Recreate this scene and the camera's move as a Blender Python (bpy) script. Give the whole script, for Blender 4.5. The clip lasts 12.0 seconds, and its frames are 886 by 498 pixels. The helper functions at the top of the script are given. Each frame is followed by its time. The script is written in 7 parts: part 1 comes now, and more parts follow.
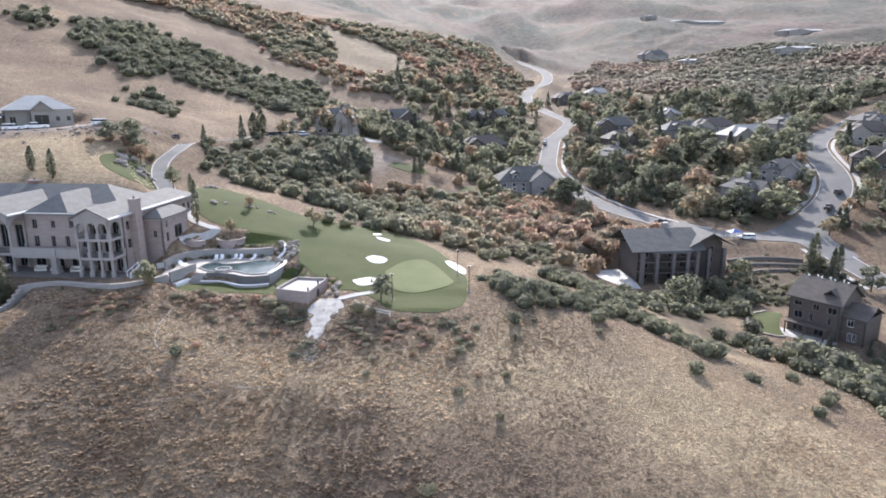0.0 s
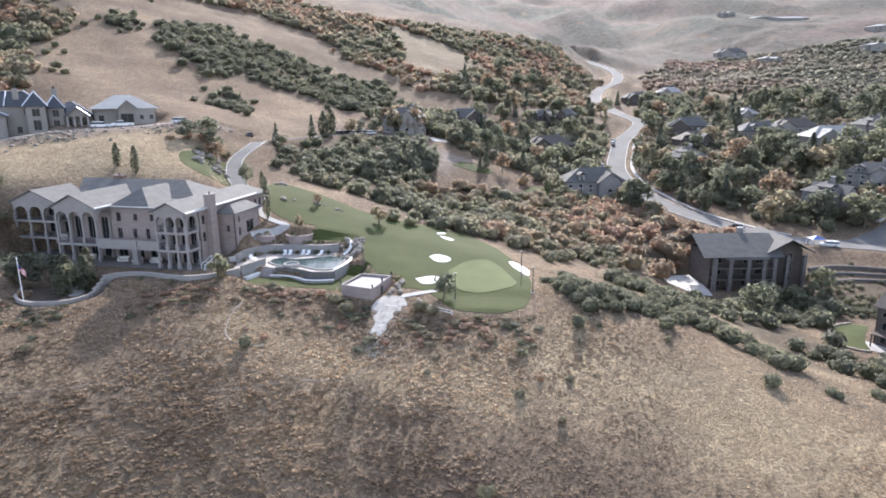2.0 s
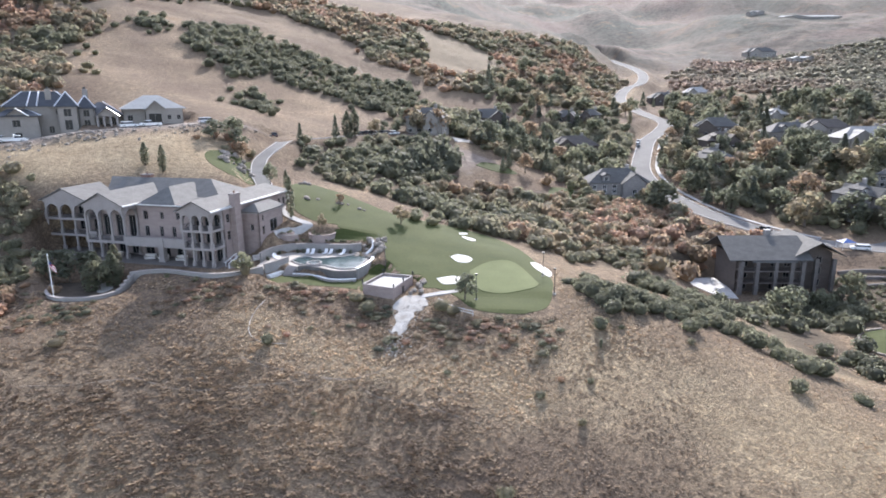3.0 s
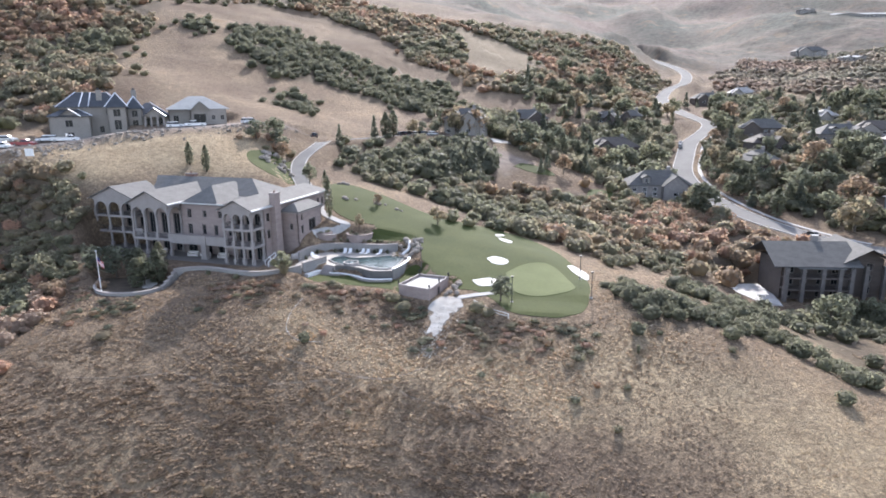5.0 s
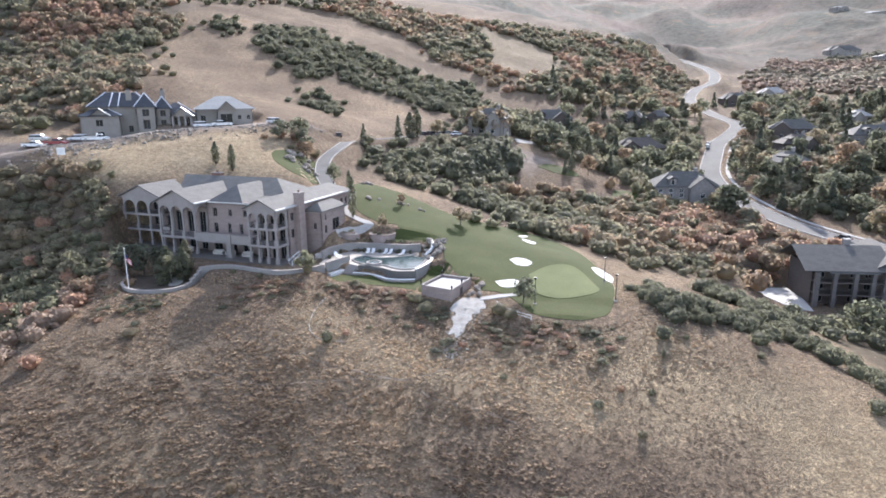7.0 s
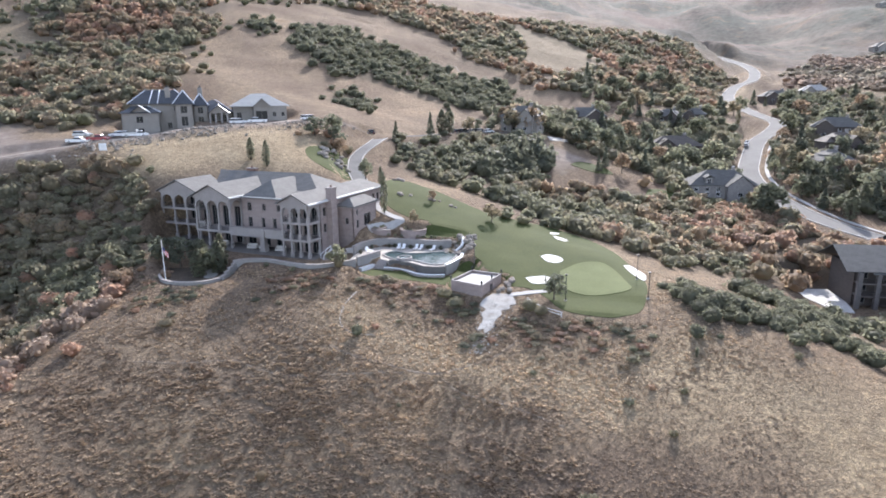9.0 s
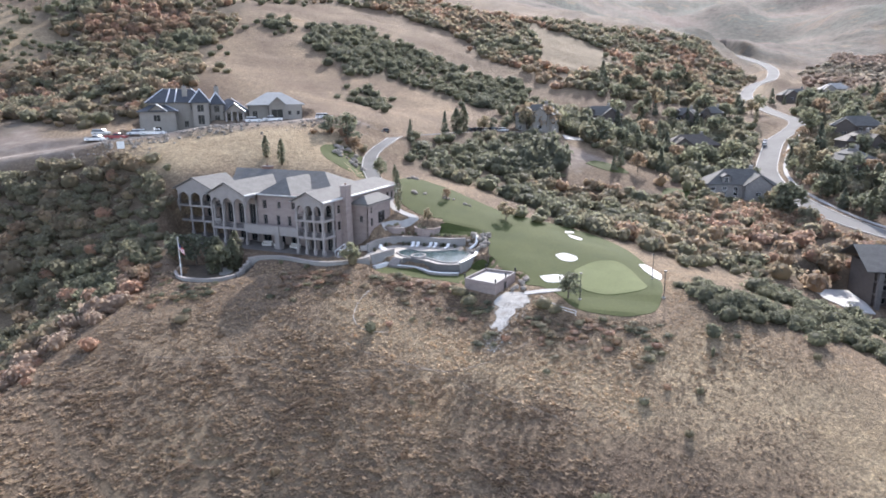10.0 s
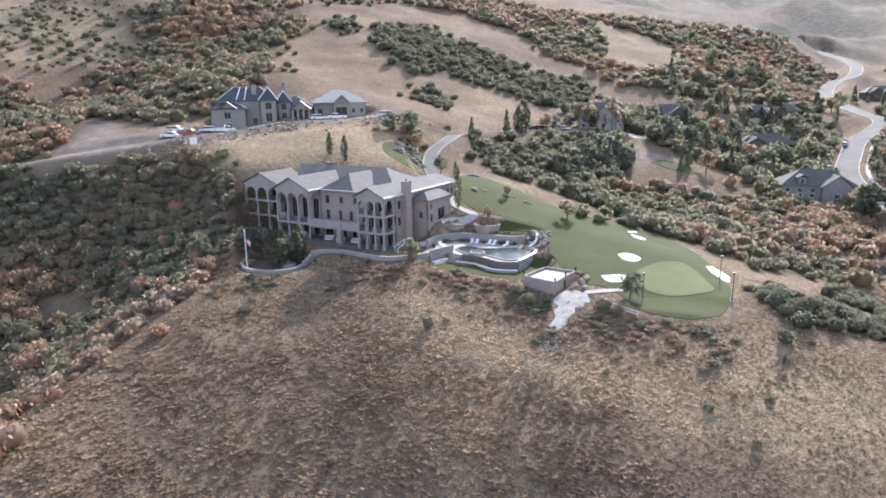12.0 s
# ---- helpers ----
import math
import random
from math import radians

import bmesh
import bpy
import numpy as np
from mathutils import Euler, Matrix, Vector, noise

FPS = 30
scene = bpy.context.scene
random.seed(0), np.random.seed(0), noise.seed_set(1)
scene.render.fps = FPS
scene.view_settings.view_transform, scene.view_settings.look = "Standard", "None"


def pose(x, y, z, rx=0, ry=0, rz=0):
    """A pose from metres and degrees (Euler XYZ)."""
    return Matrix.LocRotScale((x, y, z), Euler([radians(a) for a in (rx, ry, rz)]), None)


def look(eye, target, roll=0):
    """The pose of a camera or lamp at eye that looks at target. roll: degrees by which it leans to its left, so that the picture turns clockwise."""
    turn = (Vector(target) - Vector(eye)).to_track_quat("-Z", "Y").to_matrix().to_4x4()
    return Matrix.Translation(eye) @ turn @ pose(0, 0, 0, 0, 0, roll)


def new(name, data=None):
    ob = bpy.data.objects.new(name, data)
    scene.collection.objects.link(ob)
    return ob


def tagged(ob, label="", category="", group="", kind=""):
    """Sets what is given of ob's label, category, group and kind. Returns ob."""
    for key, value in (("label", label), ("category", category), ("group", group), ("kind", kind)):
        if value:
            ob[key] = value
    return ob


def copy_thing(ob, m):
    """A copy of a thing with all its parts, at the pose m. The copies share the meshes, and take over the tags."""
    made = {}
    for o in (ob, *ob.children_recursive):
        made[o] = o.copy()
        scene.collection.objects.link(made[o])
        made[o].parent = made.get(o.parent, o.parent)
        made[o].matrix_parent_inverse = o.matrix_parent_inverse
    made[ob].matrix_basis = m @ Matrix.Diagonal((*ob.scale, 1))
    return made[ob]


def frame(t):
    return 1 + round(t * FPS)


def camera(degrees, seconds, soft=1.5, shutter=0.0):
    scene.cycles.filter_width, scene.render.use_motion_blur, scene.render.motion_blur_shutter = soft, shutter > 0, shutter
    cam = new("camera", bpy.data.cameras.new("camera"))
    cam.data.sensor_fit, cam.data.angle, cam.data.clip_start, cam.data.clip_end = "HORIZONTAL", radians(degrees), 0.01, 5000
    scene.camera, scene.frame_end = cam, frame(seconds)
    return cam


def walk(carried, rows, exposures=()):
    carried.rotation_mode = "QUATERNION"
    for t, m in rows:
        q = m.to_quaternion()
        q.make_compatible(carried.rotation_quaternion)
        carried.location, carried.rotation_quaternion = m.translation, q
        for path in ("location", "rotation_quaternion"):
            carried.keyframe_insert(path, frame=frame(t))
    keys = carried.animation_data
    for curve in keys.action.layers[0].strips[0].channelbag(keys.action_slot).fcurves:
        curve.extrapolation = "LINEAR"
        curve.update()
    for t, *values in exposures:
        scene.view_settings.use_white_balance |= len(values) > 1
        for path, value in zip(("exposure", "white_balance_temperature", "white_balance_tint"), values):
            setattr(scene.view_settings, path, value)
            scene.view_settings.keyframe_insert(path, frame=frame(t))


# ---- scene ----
cam = camera(69.93, 12.0, soft=1.8)
PATH = [
    (0.0, pose(0.00, -0.00, 60.00, 76.399, 0.486, -0.118)),
    (0.5, pose(-0.07, 0.12, 60.02, 76.403, 0.485, 1.795)),
    (1.0, pose(-0.17, 0.22, 60.04, 76.424, 0.504, 3.413)),
    (1.5, pose(-0.25, 0.27, 59.90, 76.436, 0.492, 4.642)),
    (2.0, pose(-0.24, 0.41, 59.87, 76.444, 0.516, 5.696)),
    (2.5, pose(-0.15, 0.45, 59.86, 76.458, 0.534, 6.758)),
    (3.0, pose(-0.06, 0.42, 59.84, 76.489, 0.527, 7.782)),
    (5.0, pose(0.02, 0.50, 60.07, 76.533, 0.504, 11.192)),
    (5.5, pose(0.08, 0.51, 60.13, 76.550, 0.500, 11.620)),
    (6.0, pose(-0.01, 0.75, 60.28, 76.531, 0.465, 12.112)),
    (6.5, pose(-0.06, 0.86, 60.30, 76.556, 0.437, 12.696)),
    (7.0, pose(-0.12, 0.86, 60.13, 76.541, 0.481, 13.297)),
    (9.0, pose(0.13, 0.77, 59.43, 76.510, 0.569, 16.209)),
    (9.5, pose(0.10, 0.85, 59.31, 76.497, 0.601, 17.032)),
    (10.0, pose(0.17, 0.88, 59.11, 76.484, 0.640, 17.520)),
    (10.5, pose(0.14, 0.84, 58.97, 76.479, 0.660, 18.119)),
    (11.0, pose(0.16, 0.84, 58.78, 76.502, 0.689, 19.234)),
    (11.5, pose(0.17, 0.87, 58.67, 76.506, 0.738, 20.969)),
    (12.0, pose(0.14, 0.97, 58.49, 76.517, 0.773, 22.977)),
]
walk(cam, PATH, exposures=((0.0, 1.61, 6080, 14),))

# ---- sky, sun, exposure ----
SUN_AZ, SUN_EL = 0.5, 32.0          # degrees right of +y, degrees above the horizon
world = bpy.data.worlds.new("hazy_sky")
scene.world = world
world.use_nodes = True
wn, wl = world.node_tree.nodes, world.node_tree.links
wn.clear()
sky = wn.new("ShaderNodeTexSky")
sky.sky_type, sky.sun_disc = "NISHITA", False
sky.sun_elevation, sky.sun_rotation = radians(SUN_EL), radians(SUN_AZ)
sky.altitude, sky.air_density, sky.dust_density, sky.ozone_density = 1500, 1.0, 3.6, 1.0
back = wn.new("ShaderNodeBackground")
back.inputs["Strength"].default_value = 0.15
wout = wn.new("ShaderNodeOutputWorld")
pale = wn.new("ShaderNodeHueSaturation")
pale.inputs["Saturation"].default_value = 0.62
wl.new(sky.outputs["Color"], pale.inputs["Color"])
wl.new(pale.outputs["Color"], back.inputs["Color"])
wl.new(back.outputs["Background"], wout.inputs["Surface"])

sun_data = bpy.data.lights.new("sun", "SUN")
sun_data.energy, sun_data.angle, sun_data.color = 2.65, radians(1.0), (1.0, 0.93, 0.84)
sun = new("sun", sun_data)
sun_way = Vector((math.sin(radians(SUN_AZ)) * math.cos(radians(SUN_EL)), math.cos(radians(SUN_AZ)) * math.cos(radians(SUN_EL)), math.sin(radians(SUN_EL))))
sun.matrix_world = look(sun_way * 600, (0, 0, 0))

# ---- materials ----
def node_mat(name):
    m = bpy.data.materials.new(name)
    m.use_nodes = True
    return m, m.node_tree.nodes, m.node_tree.links, m.node_tree.nodes["Principled BSDF"]


def noise_node(n, l, scale, detail=4.0, rough=0.55, coords="Object", stretch=None):
    tc = n.new("ShaderNodeTexCoord")
    tex = n.new("ShaderNodeTexNoise")
    tex.inputs["Scale"].default_value, tex.inputs["Detail"].default_value, tex.inputs["Roughness"].default_value = scale, detail, rough
    if stretch:
        mp = n.new("ShaderNodeMapping")
        mp.inputs["Scale"].default_value = stretch
        l.new(tc.outputs[coords], mp.inputs["Vector"])
        l.new(mp.outputs["Vector"], tex.inputs["Vector"])
    else:
        l.new(tc.outputs[coords], tex.inputs["Vector"])
    return tex.outputs["Fac"]


def ramp_node(n, l, fac, stops):
    r = n.new("ShaderNodeValToRGB")
    while len(r.color_ramp.elements) < len(stops):
        r.color_ramp.elements.new(0.5)
    for e, (at, col) in zip(r.color_ramp.elements, stops):
        e.position, e.color = at, (*col, 1)
    if fac is not None:
        l.new(fac, r.inputs["Fac"])
    return r.outputs["Color"]


def mix_node(n, l, fac, a, b, blend="MIX"):
    m = n.new("ShaderNodeMix")
    m.data_type, m.blend_type = "RGBA", blend
    for sock, v in ((m.inputs[0], fac), (m.inputs[6], a), (m.inputs[7], b)):
        if isinstance(v, (int, float)):
            sock.default_value = v
        elif isinstance(v, tuple):
            sock.default_value = (*v, 1)
        else:
            l.new(v, sock)
    return m.outputs[2]


def bump_node(n, l, height, strength, distance):
    b = n.new("ShaderNodeBump")
    b.inputs["Strength"].default_value, b.inputs["Distance"].default_value = strength, distance
    l.new(height, b.inputs["Height"])
    return b.outputs["Normal"]


def surface(name, a, b, big=0.3, fine=6.0, rough=0.8, metal=0.0, bump=0.3, depth=0.02, stretch=None, c=None, spec=0.5):
    """A weathered surface: two tones in large blotches, a fine grain over them, and relief."""
    m, n, l, p = node_mat(name)
    blot = ramp_node(n, l, noise_node(n, l, big, 5, 0.6, stretch=stretch), [(0.3, a), (0.7, b)] if c is None else [(0.25, a), (0.5, b), (0.75, c)])
    grain = noise_node(n, l, fine, 6, 0.65, stretch=stretch)
    tone = ramp_node(n, l, grain, [(0.25, (0.72, 0.72, 0.72)), (0.75, (1.18, 1.18, 1.18))])
    l.new(mix_node(n, l, 1.0, blot, tone, "MULTIPLY"), p.inputs["Base Color"])
    p.inputs["Roughness"].default_value, p.inputs["Metallic"].default_value = rough, metal
    p.inputs["Specular IOR Level"].default_value = spec
    if bump:
        l.new(bump_node(n, l, grain, bump, depth), p.inputs["Normal"])
    return m


def leaf_mat(name, stops, rough=0.6, glow=0.45):
    """Leaves: the colour runs along the plant's own tone, each spray a little lighter or darker, and light comes through."""
    m, n, l, p = node_mat(name)
    att = n.new("ShaderNodeAttribute")
    att.attribute_name = "tone"
    geo = n.new("ShaderNodeNewGeometry")
    var = ramp_node(n, l, geo.outputs["Random Per Island"], [(0.0, (0.8, 0.8, 0.8)), (0.6, (1.0, 1.0, 1.0)), (1.0, (1.2, 1.18, 1.1))])
    col = mix_node(n, l, 1.0, ramp_node(n, l, att.outputs["Fac"], stops), var, "MULTIPLY")
    l.new(col, p.inputs["Base Color"])
    p.inputs["Roughness"].default_value, p.inputs["Specular IOR Level"].default_value = rough, 0.25
    tr = n.new("ShaderNodeBsdfTranslucent")
    l.new(col, tr.inputs["Color"])
    mixs = n.new("ShaderNodeMixShader")
    mixs.inputs[0].default_value = glow
    l.new(p.outputs[0], mixs.inputs[1])
    l.new(tr.outputs[0], mixs.inputs[2])
    l.new(mixs.outputs[0], n["Material Output"].inputs["Surface"])
    return m


def ground_mat():
    """Dry hillside: bleached and red-brown grass in patches, bare pale soil on worn ground, graded earth where the land was cut."""
    m, n, l, p = node_mat("dry_hillside")
    patch = noise_node(n, l, 0.035, 6, 0.6)
    grass = ramp_node(n, l, patch, [(0.32, (0.168, 0.125, 0.093)), (0.48, (0.2, 0.152, 0.11)), (0.62, (0.25, 0.194, 0.137)), (0.75, (0.25, 0.177, 0.11))])
    belt = ramp_node(n, l, noise_node(n, l, 0.009, 6, 0.62), [(0.36, (0.7, 0.65, 0.62)), (0.5, (0.93, 0.92, 0.91)), (0.64, (1.1, 1.07, 1.03))])
    grass = mix_node(n, l, 0.9, grass, belt, "MULTIPLY")
    clump = noise_node(n, l, 0.95, 5, 0.65)
    clump_tone = ramp_node(n, l, clump, [(0.34, (0.6, 0.58, 0.57)), (0.52, (1.0, 1.0, 1.0)), (0.68, (1.45, 1.42, 1.34))])
    tuft_tone = ramp_node(n, l, noise_node(n, l, 2.6, 4, 0.7), [(0.38, (0.55, 0.54, 0.53)), (0.5, (0.95, 0.95, 0.95)), (0.62, (1.75, 1.7, 1.58))])
    clump_tone = mix_node(n, l, 0.85, clump_tone, tuft_tone, "MULTIPLY")
    col = mix_node(n, l, 0.8, grass, clump_tone, "MULTIPLY")
    straw = n.new("ShaderNodeAttribute")
    straw.attribute_name = "straw"
    gold = ramp_node(n, l, noise_node(n, l, 0.2, 5, 0.6), [(0.3, (0.29, 0.222, 0.143)), (0.7, (0.40, 0.318, 0.21))])
    col = mix_node(n, l, straw.outputs["Fac"], col, mix_node(n, l, 0.6, gold, clump_tone, "MULTIPLY"))
    cut = n.new("ShaderNodeAttribute")
    cut.attribute_name = "cut"
    earth = ramp_node(n, l, noise_node(n, l, 0.25, 7, 0.7), [(0.3, (0.19, 0.15, 0.125)), (0.5, (0.255, 0.207, 0.172)), (0.72, (0.35, 0.30, 0.255))])
    col = mix_node(n, l, cut.outputs["Fac"], col, earth)
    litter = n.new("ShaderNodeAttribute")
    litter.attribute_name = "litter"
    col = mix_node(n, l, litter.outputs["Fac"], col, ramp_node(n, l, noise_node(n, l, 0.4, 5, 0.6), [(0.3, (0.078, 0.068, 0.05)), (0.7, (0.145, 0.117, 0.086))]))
    heath = n.new("ShaderNodeAttribute")
    heath.attribute_name = "heath"
    brush = ramp_node(n, l, noise_node(n, l, 0.03, 7, 0.66), [(0.3, (0, 0, 0)), (0.46, (1, 1, 1))])
    brush_tone = ramp_node(n, l, noise_node(n, l, 0.006, 5, 0.6), [(0.35, (0.098, 0.1, 0.082)), (0.5, (0.14, 0.12, 0.098)), (0.65, (0.178, 0.133, 0.112))])
    brush_tone = mix_node(n, l, 0.8, brush_tone, ramp_node(n, l, noise_node(n, l, 0.16, 4, 0.6), [(0.35, (0.7, 0.7, 0.7)), (0.65, (1.25, 1.25, 1.25))]), "MULTIPLY")
    col = mix_node(n, l, mix_node(n, l, 1.0, brush, heath.outputs["Fac"], "MULTIPLY"), col, brush_tone)
    l.new(col, p.inputs["Base Color"])
    p.inputs["Roughness"].default_value, p.inputs["Specular IOR Level"].default_value = 0.95, 0.15
    fine = noise_node(n, l, 2.6, 6, 0.75)
    l.new(bump_node(n, l, fine, 1.0, 0.5), p.inputs["Normal"])
    return m


GROUND = ground_mat()
# Lighter and greyer than the leaves themselves: haze is mixed into these tones.
OAK = leaf_mat("scrub_oak_leaves", [(0.0, (0.165, 0.171, 0.128)), (0.3, (0.223, 0.225, 0.155)), (0.5, (0.285, 0.262, 0.187)), (0.68, (0.359, 0.274, 0.194)), (0.85, (0.439, 0.285, 0.211)), (1.0, (0.410, 0.331, 0.268))], 0.6, 0.7)
# Far oak colours paled and greyed to stand in for distance haze.
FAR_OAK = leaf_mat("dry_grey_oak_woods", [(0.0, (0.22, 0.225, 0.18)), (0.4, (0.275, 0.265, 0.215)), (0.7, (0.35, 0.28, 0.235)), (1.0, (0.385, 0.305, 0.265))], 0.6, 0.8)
# Tree greens desaturated the same way, carrying haze in the leaf colour.
TREE_LEAVES = leaf_mat("garden_tree_leaves", [(0.0, (0.148, 0.162, 0.128)), (0.4, (0.228, 0.236, 0.162)), (0.7, (0.308, 0.269, 0.185)), (1.0, (0.376, 0.269, 0.196))], 0.6, 0.72)
STRAW = leaf_mat("dry_grass_tufts", [(0.0, (0.29, 0.222, 0.17)), (0.35, (0.39, 0.305, 0.225)), (0.7, (0.56, 0.44, 0.315)), (1.0, (0.78, 0.64, 0.475))], 0.85, 0.6)
TURF = surface("mown_lawn", (0.048, 0.061, 0.019), (0.07, 0.081, 0.026), 0.12, 3.0, 0.9, bump=0.5, depth=0.05, spec=0.15)
PUTTING = surface("close_cut_putting_turf", (0.115, 0.132, 0.056), (0.137, 0.155, 0.067), 0.2, 5.0, 0.9, bump=0.2, depth=0.02, spec=0.15)
SAND = surface("white_bunker_sand", (0.72, 0.69, 0.63), (0.82, 0.79, 0.73), 0.6, 6.0, 0.95, bump=0.3, depth=0.03, spec=0.1)
ASPHALT = surface("pale_worn_asphalt", (0.125, 0.122, 0.117), (0.172, 0.168, 0.162), 0.15, 5.0, 0.9, bump=0.15, depth=0.01, spec=0.3)
CONCRETE = surface("poured_concrete", (0.36, 0.345, 0.325), (0.46, 0.44, 0.415), 0.3, 5.0, 0.85, bump=0.15, depth=0.01)
GRAVEL = surface("crushed_white_gravel", (0.34, 0.315, 0.28), (0.55, 0.525, 0.485), 0.5, 9.0, 0.95, bump=0.7, depth=0.06, spec=0.15)
CAST_STONE = surface("pale_cast_stone", (0.275, 0.248, 0.235), (0.335, 0.305, 0.288), 0.5, 8.0, 0.85, bump=0.1, depth=0.005, spec=0.3)
SLATE = surface("grey_slate_roof", (0.118, 0.115, 0.11), (0.16, 0.156, 0.15), 0.5, 3.0, 0.8, bump=0.4, depth=0.03, stretch=(1, 1, 3), spec=0.25)
GLASS = surface("dark_window_glass", (0.012, 0.014, 0.016), (0.02, 0.022, 0.025), 0.5, 2.0, 0.1, bump=0.0, spec=0.3)

# ---- building helpers ----
class Geo:
    """Collects corners and faces of one mesh."""

    def __init__(self):
        self.v, self.f = [], []

    def add(self, verts, faces):
        k = len(self.v)
        self.v += [tuple(map(float, p)) for p in verts]
        self.f += [tuple(i + k for i in q) for q in faces]
        return self

    def box(self, x0, y0, z0, x1, y1, z1):
        return self.add([(x0, y0, z0), (x1, y0, z0), (x1, y1, z0), (x0, y1, z0), (x0, y0, z1), (x1, y0, z1), (x1, y1, z1), (x0, y1, z1)],
                        [(3, 2, 1, 0), (4, 5, 6, 7), (0, 1, 5, 4), (1, 2, 6, 5), (2, 3, 7, 6), (3, 0, 4, 7)])

    def prism(self, ring, z0, z1, top=None):
        """An upright block over a ring in plan; top: another ring, to taper."""
        n, top = len(ring), top or ring
        z0 = z0 if isinstance(z0, (list, tuple)) else [z0] * n
        z1 = z1 if isinstance(z1, (list, tuple)) else [z1] * n
        return self.add([(x, y, z) for (x, y), z in zip(ring, z0)] + [(x, y, z) for (x, y), z in zip(top, z1)],
                        [tuple(reversed(range(n))), tuple(range(n, 2 * n))] + [(i, (i + 1) % n, n + (i + 1) % n, n + i) for i in range(n)])

    def turned(self, x, y, profile, sides=10):
        """A lathe form: profile is (radius, height) from the foot up."""
        k = [[(x + r * math.cos(2 * math.pi * a / sides), y + r * math.sin(2 * math.pi * a / sides), z) for a in range(sides)] for r, z in profile]
        faces = [(i * sides + a, i * sides + (a + 1) % sides, (i + 1) * sides + (a + 1) % sides, (i + 1) * sides + a) for i in range(len(profile) - 1) for a in range(sides)]
        m = (len(profile) - 1) * sides
        return self.add([p for ring in k for p in ring], faces + [tuple(reversed(range(sides))), tuple(m + a for a in range(sides))])

    def tube(self, points, radius, sides=6):
        pts = [Vector(p) for p in points]
        rad = radius if isinstance(radius, (list, tuple)) else [radius] * len(pts)
        rings = []
        for i, p in enumerate(pts):
            d = (pts[min(i + 1, len(pts) - 1)] - pts[max(i - 1, 0)]).normalized()
            s = d.cross(Vector((0, 0, 1))) if abs(d.z) < 0.95 else d.cross(Vector((0, 1, 0)))
            s.normalize()
            u = s.cross(d)
            rings.append([p + (s * math.cos(2 * math.pi * a / sides) + u * math.sin(2 * math.pi * a / sides)) * rad[i] for a in range(sides)])
        faces = [(i * sides + a, i * sides + (a + 1) % sides, (i + 1) * sides + (a + 1) % sides, (i + 1) * sides + a) for i in range(len(pts) - 1) for a in range(sides)]
        m = (len(pts) - 1) * sides
        return self.add([p for ring in rings for p in ring], faces + [tuple(reversed(range(sides))), tuple(m + a for a in range(sides))])

    def weld(self):
        """Join corners that coincide, and drop the faces between two pieces."""
        index, keep, remap = {}, [], []
        for p in self.v:
            k = tuple(round(c, 4) for c in p)
            if k not in index:
                index[k] = len(keep)
                keep.append(p)
            remap.append(index[k])
        faces = [tuple(remap[i] for i in f) for f in self.f]
        count = {}
        for f in faces:
            count[frozenset(f)] = count.get(frozenset(f), 0) + 1
        self.v, self.f = keep, [f for f in faces if count[frozenset(f)] == 1]
        return self

    def mesh(self, name, material, smooth=False):
        me = bpy.data.meshes.new(name)
        me.from_pydata(self.v, [], self.f)
        me.materials.append(material)
        if smooth:
            me.shade_smooth()
        me.update()
        return me


def weld_arrays(v, q):
    """Join coinciding points of a point-and-quad pair."""
    _, first, back = np.unique(np.round(v, 5), axis=0, return_index=True, return_inverse=True)
    return v[first], back.reshape(-1)[q]


def thing(name, x, y, z, turn=0, label="", category="", group=""):
    """An empty at a thing's base that carries its parts."""
    ob = new(name)
    ob.matrix_basis = pose(x, y, z, 0, 0, turn)
    ob.empty_display_size = 0.2
    return tagged(ob, label, category, group)


def part(name, geo, material, parent, label="", smooth=False):
    """One mesh under a thing or a part, in the thing's own coordinates."""
    ob = new(name, geo.mesh(name, material, smooth))
    ob.parent = parent
    return tagged(ob, label)


def solid(name, geo, material, label="", category="", group="", kind="", smooth=False):
    """A thing or a piece of the setting made of one mesh."""
    return tagged(new(name, geo.mesh(name, material, smooth)), label, category, group, kind)


def quad_mesh(name, verts, quads, material, tone=None, smooth=False):
    """A mesh of four-sided faces from arrays; tone: a value for each corner point."""
    me = bpy.data.meshes.new(name)
    nv, nf = len(verts), len(quads)
    me.vertices.add(nv)
    me.vertices.foreach_set("co", np.asarray(verts, np.float32).ravel())
    me.loops.add(nf * 4)
    me.loops.foreach_set("vertex_index", np.asarray(quads, np.int32).ravel())
    me.polygons.add(nf)
    me.polygons.foreach_set("loop_start", np.arange(0, nf * 4, 4, dtype=np.int32))
    if smooth:
        me.polygons.foreach_set("use_smooth", np.ones(nf, bool))
    if tone is not None:
        me.attributes.new("tone", "FLOAT", "POINT").data.foreach_set("value", np.asarray(tone, np.float32))
    me.materials.append(material)
    me.update(calc_edges=True)
    me.validate()
    return me
# Plan of the land: its ridges, benches, gullies and roads, each a line of (x, y, height).
LAND = {}
LAND["terrace_edge"] = [(-82, 77, 23.5), (-83, 92, 25.5), (-71, 98, 26.6), (-57, 99, 26.8), (-46, 102, 26.5), (-34, 105, 25.8), (-21, 101, 24.2), (-10, 99, 24.2), (-4, 100, 24.3), (3, 101, 25), (11, 105, 26), (23, 98, 25), (28, 94, 24.2), (35, 85, 21.8), (46, 77, 19.5), (52, 67, 18)]
